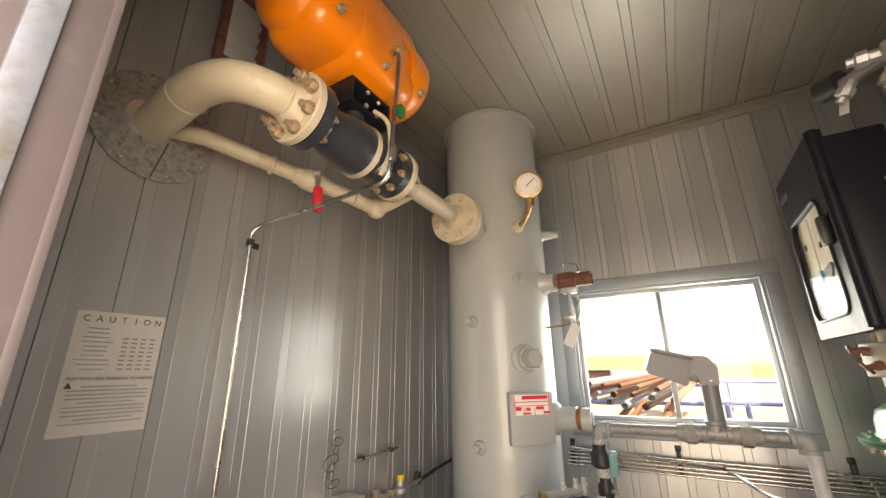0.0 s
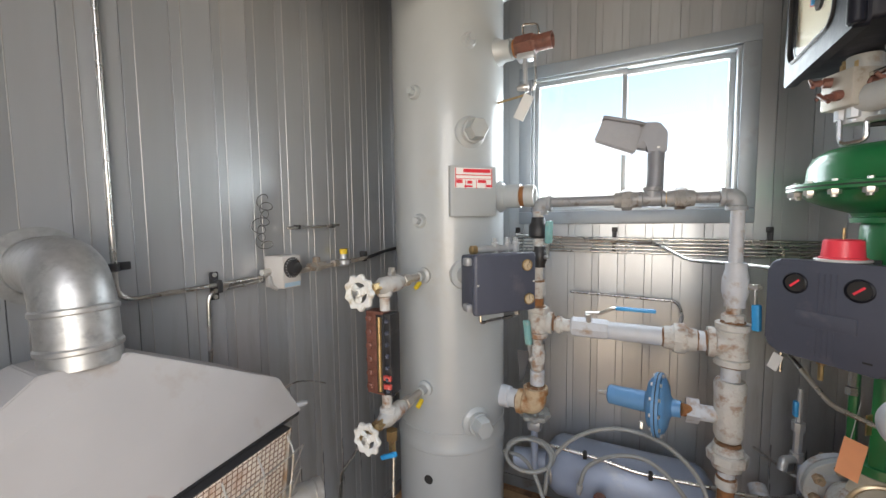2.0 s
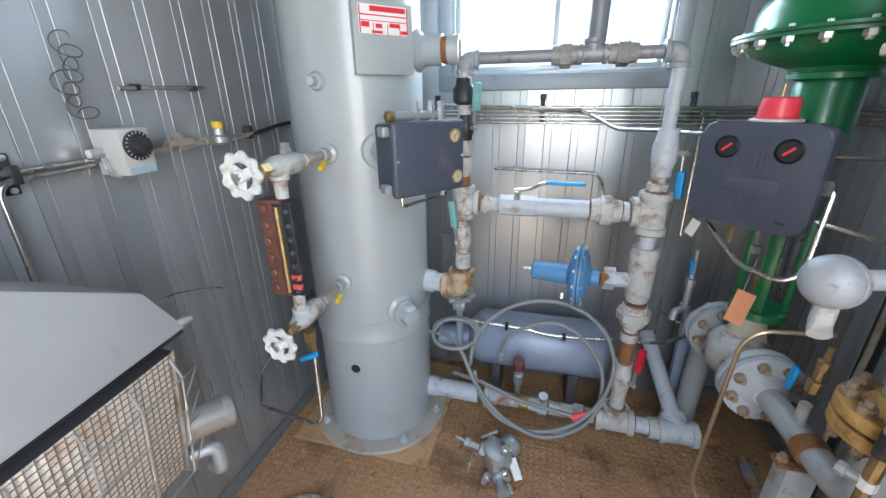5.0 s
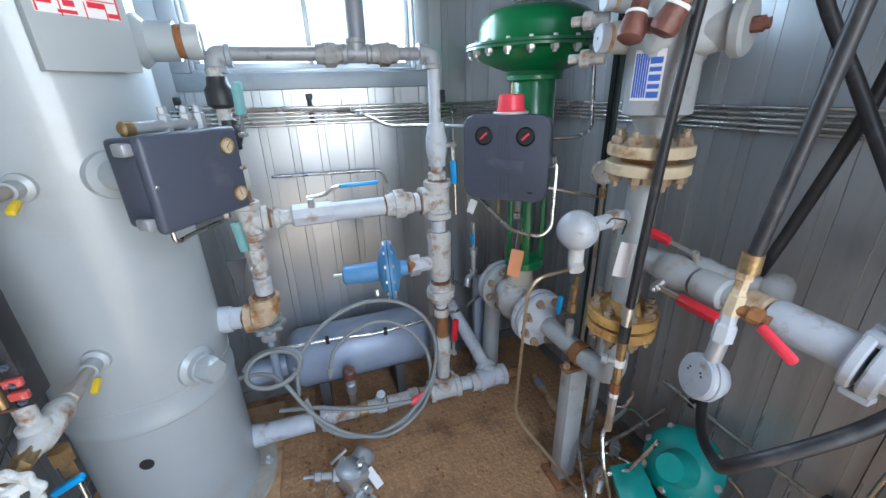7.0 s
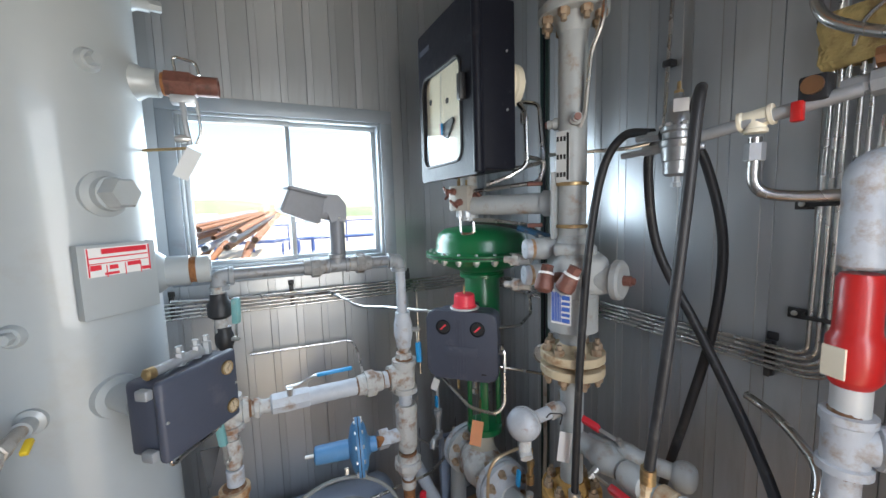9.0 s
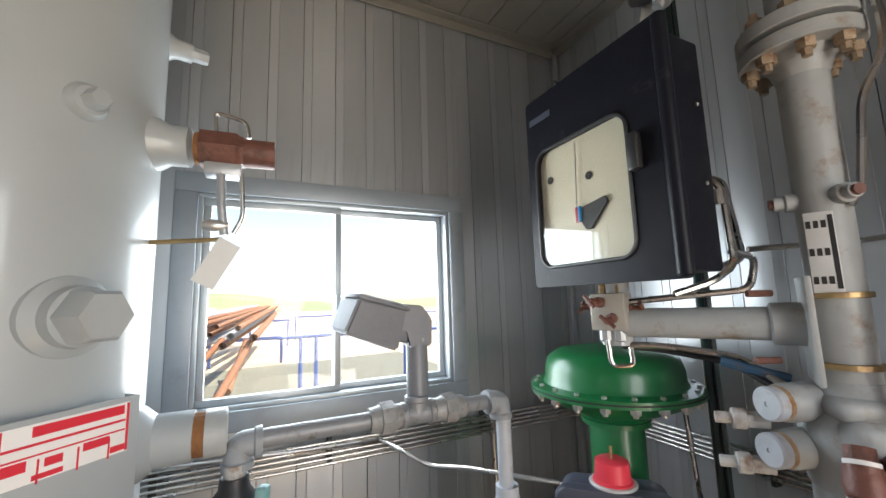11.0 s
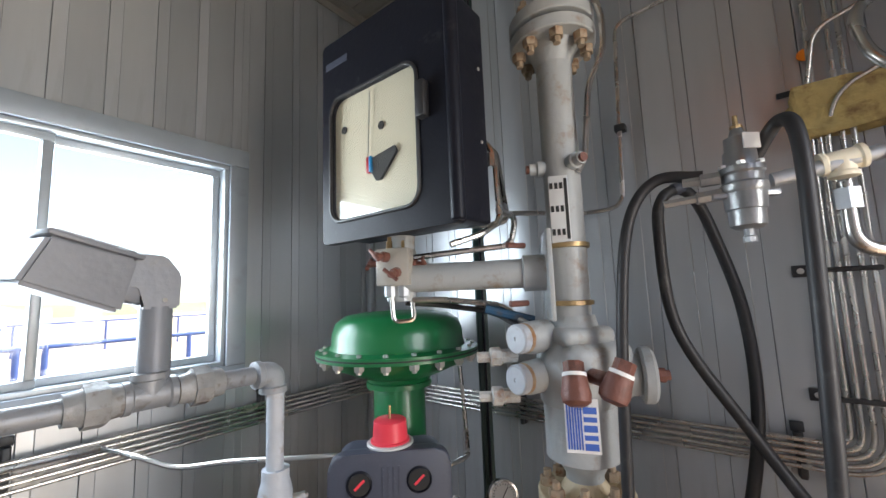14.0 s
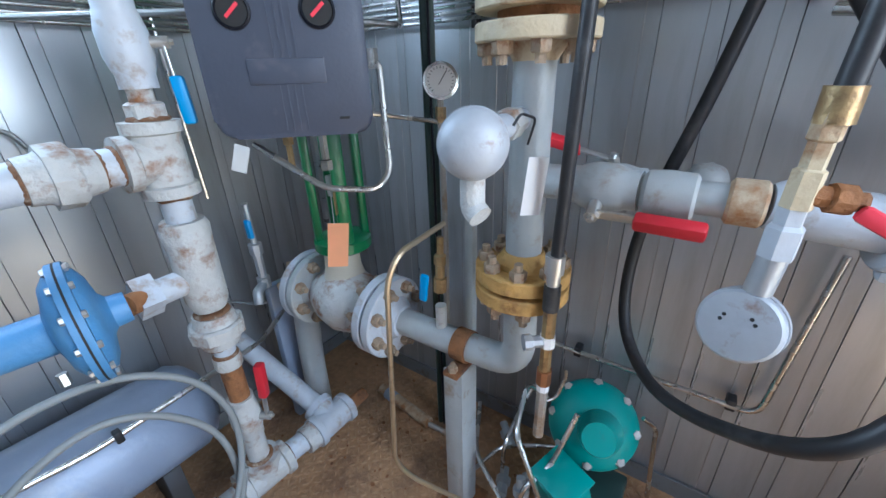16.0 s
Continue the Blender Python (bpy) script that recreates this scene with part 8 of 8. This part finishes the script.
union(sr, EL + V((0, 0, 0.078)), UP, 0.021, M_ALU, 0.06)
part("riser", cyl(EL + V((0, 0, 0.085)), (1.106, 0.745, 1.12), 0.0225, 24), M_LPIPE, sr)
tee(sr, (1.107, 0.745, 1.165), UP, (0.55, -0.83, 0), 0.023, M_LPIPE)
part("tee_outlet", cyl((1.13, 0.71, 1.165), (1.19, 0.62, 1.165), 0.022, 20), M_LPIPE, sr)
bt_ = V((1.085, 0.838, 0.918))
part("bleed_boss", box(bt_ + V((0, 0, 0.004)), (0.040, 0.055, 0.020), None, 0.006), M_LPIPE, sr)
part("bleed_tap", turned(bt_ + V((0, 0, 0.010)), (0.25, -0.12, 0.9), [(0, 0.014), (0.018, 0.014), (0.02, 0.018), (0.036, 0.018), (0.038, 0.011), (0.066, 0.010)], 8), M_ALU, sr)

prv = thing("red_relief_valve", (1.108, 0.744, 1.23), "bright red relief valve under a pale riser", "valve")
RVX, RVY = 1.108, 0.744
part("collar", cyl((RVX, RVY, 1.212), (RVX, RVY, 1.258), 0.024, 24), M_TAG, prv)
part("body", turned((RVX, RVY, 1.256), UP, [(0, 0.024), (0.010, 0.031), (0.016, 0.034), (0.074, 0.034), (0.082, 0.029), (0.090, 0.0275), (0.166, 0.027), (0.174, 0.023)], 36), M_RED, prv)
part("data_plate", box((RVX - 0.0330, RVY + 0.012, 1.296), (0.004, 0.032, 0.048), Matrix.Rotation(radians(-16), 3, "Z"), 0.001), M_CREAM, prv, "worn cream plate", False)
part("outlet_pipe", turned((RVX, RVY, 1.438), UP, [(0, 0.024), (0.004, 0.028), (0.115, 0.028), (0.118, 0.026)], 26), M_LPIPE, prv)
part("outlet_elbow", sweep(fillet([V((RVX, RVY, 1.545)), V((RVX, RVY, 1.585)), V((1.17, 0.64, 1.59))], 0.03), 0.028, 22), M_LPIPE, prv)

# ---------------------------------------------------------------- filter, hoses and tubing at the right wall
M_DULLALU = mat("dull_die_cast", (0.36, 0.37, 0.375), 0.33, 0.75, 0.18, 50, (0.24, 0.24, 0.24), 0.35, 22, 0.1, 120)
fb = thing("filter_regulator", (1.06, 1.0, 1.58), "small die-cast filter regulator with a brass adjuster", "filter")
fc = V((1.058, 1.0, 1.67))
FS = 0.84


def slim(profile):
    return [(h * FS, r * FS) for h, r in profile]


part("body", turned(fc + V((0, 0, -0.022)), UP, slim([(0, 0.034), (0.004, 0.037), (0.016, 0.037), (0.020, 0.032), (0.034, 0.032), (0.038, 0.036), (0.048, 0.036), (0.050, 0.030)]), 24), M_DULLALU, fb)
bolt_circle(fb, fc + V((0, 0, 0.018)), UP, 0.027, 6, BOLT_S)
part("bonnet", turned(fc + V((0, 0, 0.018)), UP, slim([(0, 0.027), (0.03, 0.026), (0.034, 0.023), (0.058, 0.022), (0.062, 0.014), (0.075, 0.010)]), 24), M_DULLALU, fb)
part("adjuster", turned(fc + V((0, 0, 0.078)), UP, slim([(0, 0.010), (0.01, 0.010), (0.012, 0.005), (0.03, 0.004)]), 8), M_BRASS, fb)
part("bonnet_label", box(fc + V((-0.016, -0.016, 0.055)), (0.002, 0.026, 0.024), Matrix.Rotation(radians(40), 3, "Z")), M_PAPER, fb, smooth=False)
part("flange_plate", box(fc + V((0, 0, -0.024)), (0.016, 0.092, 0.010), Matrix.Rotation(radians(25), 3, "Z"), 0.003), M_DULLALU, fb)
part("bowl", turned(fc + V((0, 0, -0.022)), -UP, slim([(0, 0.034), (0.03, 0.032), (0.032, 0.029), (0.06, 0.028), (0.066, 0.020)]), 24), M_DULLALU, fb)
part("drain_cock", turned(fc + V((0, 0, -0.076)), -UP, slim([(0, 0.008), (0.014, 0.008), (0.016, 0.011), (0.026, 0.011)]), 8), M_ALU, fb)
part("left_port", turned(fc + V((-0.01, 0.028, 0.006)), (-0.1, 1, 0), slim([(0, 0.013), (0.03, 0.013), (0.032, 0.009), (0.06, 0.009)]), 6), M_DULLALU, fb)
part("left_port", turned(fc + V((-0.01, 0.028, -0.020)), (-0.2, 1, -0.08), slim([(0, 0.012), (0.04, 0.012), (0.042, 0.008), (0.095, 0.008)]), 6), M_DULLALU, fb)

hA = thing("black_hose", (1.0, 1.2, 0.7), "black rubber hose looped from the filter to the brass fittings", "hose", "black hoses")
part("hose", sweep(curve_through([V((1.055, 1.05, 1.685)), V((1.052, 1.12, 1.69)), V((1.040, 1.165, 1.62)), V((1.022, 1.185, 1.45)), V((1.008, 1.195, 1.20)), V((1.000, 1.20, 0.95)), V((0.998, 1.203, 0.80))], 8), 0.0096, 14), M_BLACK, hA)
q = V((0.998, 1.205, 0.80))
for z0_, prof, mm, sg_ in ((0.0, [(0, 0.015), (-0.03, 0.015), (-0.032, 0.011), (-0.05, 0.011)], M_ZINC, 12), (-0.05, [(0, 0.013), (-0.045, 0.013)], M_BLACK, 10), (-0.095, [(0, 0.011), (-0.05, 0.011)], M_BRASS, 8), (-0.145, [(0, 0.013), (-0.02, 0.013)], M_PAPER, 8), (-0.165, [(0, 0.010), (-0.05, 0.010)], M_BRASS, 8), (-0.215, [(0, 0.013), (-0.03, 0.013)], M_COPPER, 8), (-0.245, [(0, 0.011), (-0.015, 0.011)], M_PAPER, 8), (-0.26, [(0, 0.010), (-0.11, 0.010)], M_GALVPIPE, 8)):
    part("hose_fitting", turned(q + V((0, 0.0, z0_)), UP, prof, sg_), mm, hA)
part("tee_arm", turned(q + V((0, 0, -0.155)), (-0.5, 0.6, 0), [(0, 0.010), (0.025, 0.010), (0.027, 0.014), (0.04, 0.014)], 8), M_ALU, hA)
part("drip_tube", sweep(fillet([q + V((0.0, 0.0, -0.29)), q + V((0.02, -0.02, -0.285)), q + V((0.03, -0.03, -0.24)), q + V((0.025, -0.03, -0.225))], 0.01), 0.003, 8), M_SS, hA)
hB = thing("black_hose", (0.95, 0.97, 0.9), "thick black rubber hose hanging straight down to the brass end", "hose", "black hoses")
part("hose", sweep(curve_through([V((1.075, 0.985, 1.70)), V((1.045, 0.95, 1.745)), V((1.012, 0.935, 1.70)), V((0.995, 0.94, 1.50)), V((0.975, 0.952, 1.25)), V((0.955, 0.966, 1.02))], 8), 0.0102, 14), M_BLACK, hB)
part("ferrule", turned((0.955, 0.967, 1.03), (0, 0.0, -1), [(0, 0.0145), (0.03, 0.0145)], 14), M_BRASS, hB)
hC = thing("black_hose", (1.15, 1.0, 0.47), "long black rubber hose in one wide hanging loop", "hose", "black hoses")
ring = [V(p) for p in ((1.190, 1.100, 1.702), (1.166, 1.124, 1.682), (1.156, 1.135, 1.62), (1.185, 1.125, 1.43), (1.200, 1.03, 1.25), (1.185, 0.92, 1.08), (1.140, 0.835, 0.965), (1.065, 0.790, 0.900), (0.995, 0.800, 0.840), (0.905, 0.878, 0.722), (1.010, 0.962, 0.592), (1.105, 1.055, 0.550), (1.195, 1.122, 0.610), (1.232, 1.125, 0.780), (1.228, 1.065, 1.02), (1.240, 1.02, 1.25), (1.262, 1.02, 1.45), (1.250, 1.055, 1.62), (1.222, 1.078, 1.686), (1.191, 1.099, 1.702))]
part("hose", sweep(curve_through(ring, 8), 0.0108, 14), M_BLACK, hC)
part("joint_sleeve", turned((1.182, 1.108, 1.699), (0.66, -0.66, 0.2), [(0, 0.0112), (0.003, 0.0122), (0.020, 0.0122), (0.023, 0.0112)], 14), M_CASE, hC)
rt = thing("right_wall_tubing", (RW, 0.9, 1.6), "bright stainless tubes and fittings along the wall", "tubing", "wall tubing")
xw = RW - 0.022
part("tube", sweep(fillet([V((xw, 0.45, 2.255)), V((xw, 1.215, 2.20)), V((xw, 1.235, 1.715)), V((xw - 0.05, 1.30, 1.70)), V((1.10, 1.42, 1.69))], 0.035), 0.0058, 8), M_SS, rt)
part("clip", box((xw + 0.004, 1.225, 1.917), (0.028, 0.026, 0.018), None, 0.003), M_BLACK, rt)
part("manifold_pipe", sweep([V((1.075, 0.965, 1.665)), V((1.115, 0.76, 1.70))], 0.011, 12), M_ALU, rt)
tee(rt, (1.095, 0.885, 1.682), (0.15, -1, 0.15), (0, 0, -1), 0.012, M_CREAM)
part("tube", sweep(fillet([V((1.095, 0.885, 1.65)), V((1.095, 0.885, 1.555)), V((1.12, 0.83, 1.545)), V((1.17, 0.70, 1.55)), V((1.20, 0.60, 1.55))], 0.03), 0.010, 12), M_SS, rt)
part("nut", turned((1.095, 0.885, 1.64), -UP, [(0, 0.016), (0.03, 0.016)], 6), M_ALU, rt)
part("square_valve", box((1.105, 0.81, 1.712), (0.03, 0.038, 0.04), None, 0.005), M_BLACK, rt)
part("valve_face", turned((1.088, 0.808, 1.715), (-1, 0, 0), [(0, 0.014), (0.006, 0.014)], 16), M_COPPER, rt)
part("red_tape", box((1.09, 0.826, 1.680), (0.014, 0.016, 0.032), None, 0.003), M_RED, rt, "strip of red tape")
for k, (yy, zz) in enumerate(((0.735, 1.705), (0.70, 1.74), (0.66, 1.69))):
    part("fitting", turned((1.12, yy + 0.05, zz), (0.1, -1, 0.05), [(0, 0.015), (0.03, 0.015), (0.032, 0.020), (0.06, 0.020), (0.062, 0.012), (0.08, 0.012)], 8), M_ALU if k != 1 else M_COPPER, rt)
part("tube", sweep(fillet([V((1.12, 0.66, 1.74)), V((1.14, 0.76, 1.78)), V((1.13, 0.83, 1.83)), V((1.16, 0.84, 1.93)), V((1.21, 0.76, 1.99)), V((1.25, 0.62, 2.0))], 0.04), 0.0085, 10), M_SS, rt)
part("tube", sweep(fillet([V((1.14, 0.74, 1.66)), V((1.13, 0.74, 1.58)), V((1.16, 0.68, 1.57)), V((1.20, 0.60, 1.60))], 0.02), 0.0075, 10), M_SS, rt)
part("hook_tube", sweep(fillet([V((1.26, 0.955, 1.11)), V((1.23, 0.88, 1.10)), V((1.20, 0.80, 1.05)), V((1.15, 0.79, 0.99)), bt_ + V((0.02, -0.008, 0.07))], 0.06), 0.009, 10), M_SS, rt)
part("floor_tube", sweep(fillet([V((RW - 0.03, 0.825, 0.75)), V((RW - 0.03, 0.853, 0.372)), V((RW - 0.03, 1.25, 0.374)), V((RW - 0.03, 1.33, 0.376))], 0.035), 0.0065, 10), M_SS, rt)
for yy in (0.90, 1.23):
    part("clip", box((RW - 0.02, yy, 0.374), (0.030, 0.018, 0.028), None, 0.003), M_BLACK, rt)

# orange disc added for a small spot of orange light at the wall
wpl = thing("wall_light_spot", (1.370, 0.868, 1.972), "small bright orange disc standing in for a spot of light on the wall", "plug")
part("plug", turned((RW - 0.004, 0.868, 1.972), (-1, 0, 0), [(0, 0.012), (0.003, 0.0135), (0.006, 0.012), (0.007, 0.004)], 16), M_ORANGE, wpl)

ins = thing("pipe_insulation", (RW, 0.72, 1.79), "torn yellow foam insulation stuffed round the wall tubes", "insulation")
bm = box((RW - 0.02, 0.72, 1.845), (0.045, 0.37, 0.10), None, 0.012, None, 2)
bmesh.ops.subdivide_edges(bm, edges=bm.edges[:], cuts=4, use_grid_fill=True)
for v in bm.verts:
    v.co += V((1, 1, 1)) * 0.014 * noise.noise(v.co * 22) + V((-0.014, 0.006, 0.010)) * noise.noise(v.co * 50 + V((3, 1, 7)))
part("foam", bm, M_FOAM, ins)
part("slot_edge", box((RW - 0.003, 0.72, 1.90), (0.006, 0.40, 0.012), None, 0.002), M_BLACK, ins)

# ---------------------------------------------------------------- teal pump on the floor
tp = thing("teal_diaphragm_pump", (1.2, 1.13, 0), "teal painted diaphragm pump on the floor among tubes", "pump")
td = V((-0.62, -0.12, 0.72)).normalized()
tc0 = V((1.240, 1.150, 0.262))
part("diaphragm", turned(tc0 - td * 0.05, td, [(0, 0.05), (0.012, 0.08), (0.03, 0.101), (0.042, 0.104), (0.05, 0.104), (0.062, 0.100), (0.085, 0.075), (0.10, 0.04)], 40), M_TEAL, tp)
part("mid_gasket", turned(tc0 - td * 0.004, td, [(0, 0.1045), (0.003, 0.1045)], 40), M_INK, tp)
bolt_circle(tp, tc0 + td * 0.006, td, 0.094, 8, BOLT_LZ)
part("boss", turned(tc0 + td * 0.035 + V((-0.02, -0.02, 0)), V((-0.75, -0.1, 0.5)), [(0, 0.05), (0.05, 0.042), (0.07, 0.035)], 24), M_TEAL, tp)
part("sticker", box(tc0 + td * 0.055 + V((-0.055, -0.012, 0.015)), (0.045, 0.03, 0.002), td.to_track_quat("Z", "Y").to_matrix() @ Matrix.Rotation(0.5, 3, "Z")), M_PAPER, tp, smooth=False)
part("switch_box", box((1.098, 1.175, 0.185), (0.085, 0.105, 0.085), Matrix.Rotation(radians(-25), 3, "Z") @ Matrix.Rotation(radians(-18), 3, "Y"), 0.006), M_TEAL, tp, "teal square switch box")
part("box_lid", box((1.086, 1.172, 0.232), (0.09, 0.11, 0.008), Matrix.Rotation(radians(-25), 3, "Z") @ Matrix.Rotation(radians(-18), 3, "Y"), 0.003), M_TEAL, tp)
part("pump_base", box((1.15, 1.12, 0.08), (0.16, 0.14, 0.155), None, 0.008), M_DARKGREEN, tp)
pt = thing("pump_tubing", (1.1, 1.25, 0), "tangle of thin steel tubes and fittings round the pump", "tubing")
for pts in ([(1.06, 1.16, 0.04), (1.02, 1.22, 0.28), (1.05, 1.27, 0.34), (1.18, 1.30, 0.36), (1.22, 1.26, 0.30)], [(1.03, 1.24, 0.03), (1.03, 1.24, 0.20), (1.10, 1.20, 0.23), (1.15, 1.17, 0.36)], [(1.12, 1.33, 0.02), (1.13, 1.33, 0.18), (1.30, 1.34, 0.20), (RW - 0.03, 1.30, 0.29)],
            [(1.28, 1.05, 0.30), (1.30, 1.02, 0.27), (1.31, 1.0, 0.02)], [(1.10, 1.42, 0.03), (1.18, 1.36, 0.10), (1.26, 1.30, 0.06), (1.33, 1.22, 0.03)], [(0.98, 1.20, 0.02), (1.0, 1.24, 0.12), (1.07, 1.38, 0.18), (1.20, 1.44, 0.20)]):
    part("tube", sweep(fillet([V(p) for p in pts], 0.03), 0.0058, 8), M_SS, pt)
for p, d in (((1.04, 1.24, 0.13), (0.3, 0.2, 1)), ((1.08, 1.31, 0.06), (1, 0.3, 0.2)), ((1.16, 1.28, 0.05), (0.6, -0.6, 0.3)), ((1.02, 1.17, 0.06), (0.2, 0.9, 0.3)), ((1.2, 1.34, 0.09), (0.5, 0.5, 0.2))):
    part("fitting", turned(p, d, [(0, 0.014), (0.025, 0.014), (0.027, 0.019), (0.045, 0.019), (0.047, 0.011), (0.07, 0.011)], 8), M_ALU, pt)
cst = thing("corner_stand", (1.06, 2.0, 0), "grey angle stand with a small valve behind the control valve", "support")
part("post", box((1.03, 2.03, 0.25), (0.09, 0.03, 0.5), None, 0.004), M_BOTTLE, cst)
part("valve", turned((0.97, 2.0, 0.52), UP, [(0, 0.018), (0.03, 0.018), (0.032, 0.012), (0.10, 0.012), (0.102, 0.018), (0.13, 0.018), (0.132, 0.008), (0.24, 0.008)], 8), M_ALU, cst)
part("handle", box((0.955, 1.98, 0.70), (0.012, 0.02, 0.05), None, 0.004), M_BHANDLE, cst)
part("side_tap", sweep(fillet([V((0.97, 2.0, 0.53)), V((0.93, 1.97, 0.53)), V((0.925, 1.965, 0.50))], 0.01), 0.013, 10), M_ALU, cst)
fpp = thing("floor_stub_pipe", (1.2, 1.73, 0), "short dirty pipe with a blue tape band on the floor", "pipe")
part("pipe", sweep([V((1.217, 1.85, 0.02)), V((1.187, 1.62, 0.02))], 0.019, 14), M_HEAVY, fpp)
part("thin_end", sweep([V((1.187, 1.62, 0.016)), V((1.194, 1.45, 0.012))], 0.008, 10), M_GALVPIPE, fpp)
part("tape", sweep([V((1.213, 1.82, 0.02)), V((1.207, 1.775, 0.02))], 0.0202, 14), M_BOTTLE, fpp)

# ---------------------------------------------------------------- outside
bm = bmesh.new()
slab(bm, -900, 900, -900, 900, -0.42, -0.40)
whole("ground", bm, M_GROUND, "dry pale trampled ground", "ground", kind="structure", smooth=False)
whole("door_step", box((0.5, -0.55, -0.06), (2.2, 1.55, 0.08), None, 0.01), M_GROUND, "pale dusty concrete door slab", "step", kind="structure")
# dark sheet added over the ground where shade lies, with an uneven far edge
bm = bmesh.new()
edge = [V((x, 15.6 + 0.15 * x + 0.5 * noise.noise(V((x * 0.6, 3, 0))), 0)) for x in [-9 + 0.5 * k for k in range(30)]]
lo = [(bm.verts.new((p.x, BW + 0.4, -0.396)), bm.verts.new((p.x, p.y, -0.396))) for p in edge]
for a, b in zip(lo, lo[1:]):
    bm.faces.new((a[0], b[0], b[1], a[1]))
whole("shade_pad", bm, M_SHADEPAD, "olive-grey sheet of darker ground laid in as shade beside the shed", "gravel", kind="structure", smooth=False)
bm = bmesh.new()
rows2 = []
for k in range(80):
    a = radians(-75 + k * 150 / 79)
    dd = 140 + 20 * noise.noise(V((k * 0.13, 0, 0)))
    h = 2.2 + 4.0 / (1 + math.exp((math.degrees(a) - 2) / 2.2)) + 0.8 * noise.noise(V((k * 0.35, 5, 0)))
    rows2.append((bm.verts.new((dd * 0.85 * math.sin(a), dd * 0.85 * math.cos(a), -0.4)), bm.verts.new((dd * math.sin(a), dd * math.cos(a), h * 0.55)), bm.verts.new(((dd + 50) * math.sin(a), (dd + 50) * math.cos(a), h * 1.2))))
for a, b in zip(rows2, rows2[1:]):
    for c, d in ((0, 1), (1, 2)):
        bm.faces.new((a[c], b[c], b[d], a[d]))
whole("backdrop", bm, M_FIELD, "far rolling straw and green fields under a bright sky", "hill", kind="structure")

rk = random.Random(11)
for k in range(20):
    nx = -3.4 + 3.7 * (k + 0.5) / 20
    ny = 12.0 + (0.3 - nx) * 1.1 + rk.uniform(-0.4, 0.6)
    tier = k % 3
    rr = rk.choice((0.06, 0.075, 0.10))
    p0 = V((nx, ny, 0.56 + 0.24 * tier + 0.02 * (ny - 12)))
    p1 = V((1.35 + (nx - 0.2) * 0.42 + rk.uniform(-0.1, 0.1), 23.5 + rk.uniform(-1, 1), 1.16 + 0.20 * tier))
    dpp, Lp = (p1 - p0).normalized(), (p1 - p0).length
    bm = bmesh.new()
    lathe(bm, p0, dpp, [(0.3, rr * 0.82), (0, rr * 0.84), (0, rr), (Lp, rr)], 14)
    rusty = nx > -1.6 if k % 4 else nx <= -1.6
    whole("line_pipe", bm, M_RUSTPIPE if rusty else M_GREYPIPE, "length of rusty steel line pipe on the outdoor rack" if rusty else "length of pale weathered line pipe on the outdoor rack", "pipe", "stacked outdoor pipes")
rack = thing("pipe_rack", (-1.2, 15, -0.4), "blue painted steel rack carrying stacked pipes", "rack")
for yy, z1_, xa, xb in ((16.2, 0.52, -3.3, 1.1), (21.8, 0.92, -1.6, 1.7)):
    for x in (xa, (xa + xb) / 2, xb):
        part("post", box((x, yy, (z1_ - 0.4) / 2), (0.10, 0.10, z1_ + 0.4), None, 0.01), M_BLUERAIL, rack)
    part("beam", box(((xa + xb) / 2, yy, z1_ - 0.05), (xb - xa + 0.2, 0.12, 0.12), None, 0.01), M_BLUERAIL, rack)
for a, b in (((0.13, 12.6, 0.66), (-0.46, 10.3, -0.30)), ((0.02, 13.6, 0.62), (-0.30, 11.4, -0.31)), ((-0.9, 14.2, 0.66), (-1.75, 12.2, -0.31)), ((-0.6, 14.0, 0.66), (-1.45, 11.9, -0.31))):
    bm = bmesh.new()
    dl = V(b) - V(a)
    lathe(bm, a, dl, [(0.2, 0.068), (0, 0.07), (0, 0.085), (dl.length, 0.085)], 14)
    whole("leaning_pipe", bm, M_RUSTPIPE, "rusty pipe leaning from the rack down to the ground", "pipe", "stacked outdoor pipes")
rl = thing("yard_rail", (2.2, 10.3, -0.4), "blue painted pipe railing across the yard", "railing")
for x in (1.15, 1.48, 3.6, 5.7, 7.8):
    part("post", cyl((x, 10.3, -0.4), (x, 10.3, 0.93), 0.045, 12), M_BLUERAIL, rl)
part("rail", cyl((0.66, 10.3, 0.90), (9.4, 10.3, 0.90), 0.042, 12), M_BLUERAIL, rl)
rl2 = thing("yard_rail", (4, 21, -0.4), "far blue painted pipe railing", "railing")
for x in (2.3, 5.2, 8.1, 11.0, 13.9):
    part("post", cyl((x, 24.5, -0.4), (x, 24.5, 0.95), 0.05, 10), M_BLUERAIL, rl2)
part("rail", cyl((2.1, 24.5, 0.92), (14.2, 24.5, 0.92), 0.045, 10), M_BLUERAIL, rl2)
for x, w, h, kind_ in ((-2.55, 1.5, 1.9, 0), (-1.15, 1.9, 1.5, 1), (-0.05, 0.9, 1.8, 0)):
    t1 = thing("storage_tank", (x, 27, -0.4), "far white upright storage tank" if not kind_ else "far white domed tank", "tank", "far tanks")
    part("shell", turned((x, 27, -0.4), UP, [(0, w / 2), (h, w / 2), (h + 0.05, w * 0.45)] if not kind_ else [(0, w / 2), (h * 0.5, w / 2), (h * 0.8, w * 0.42), (h, w * 0.2)], 24), M_WHITE, t1)
shd = thing("yard_shed", (-4.2, 27.5, -0.4), "far brown box shed", "shed")
part("wall", box((-3.95, 27.5, 0.55), (1.2, 1.2, 1.9), None, 0.02), M_RBROWN, shd)
part("roof", box((-3.95, 27.5, 1.53), (1.3, 1.3, 0.06), None, 0.01), M_NAVY, shd)
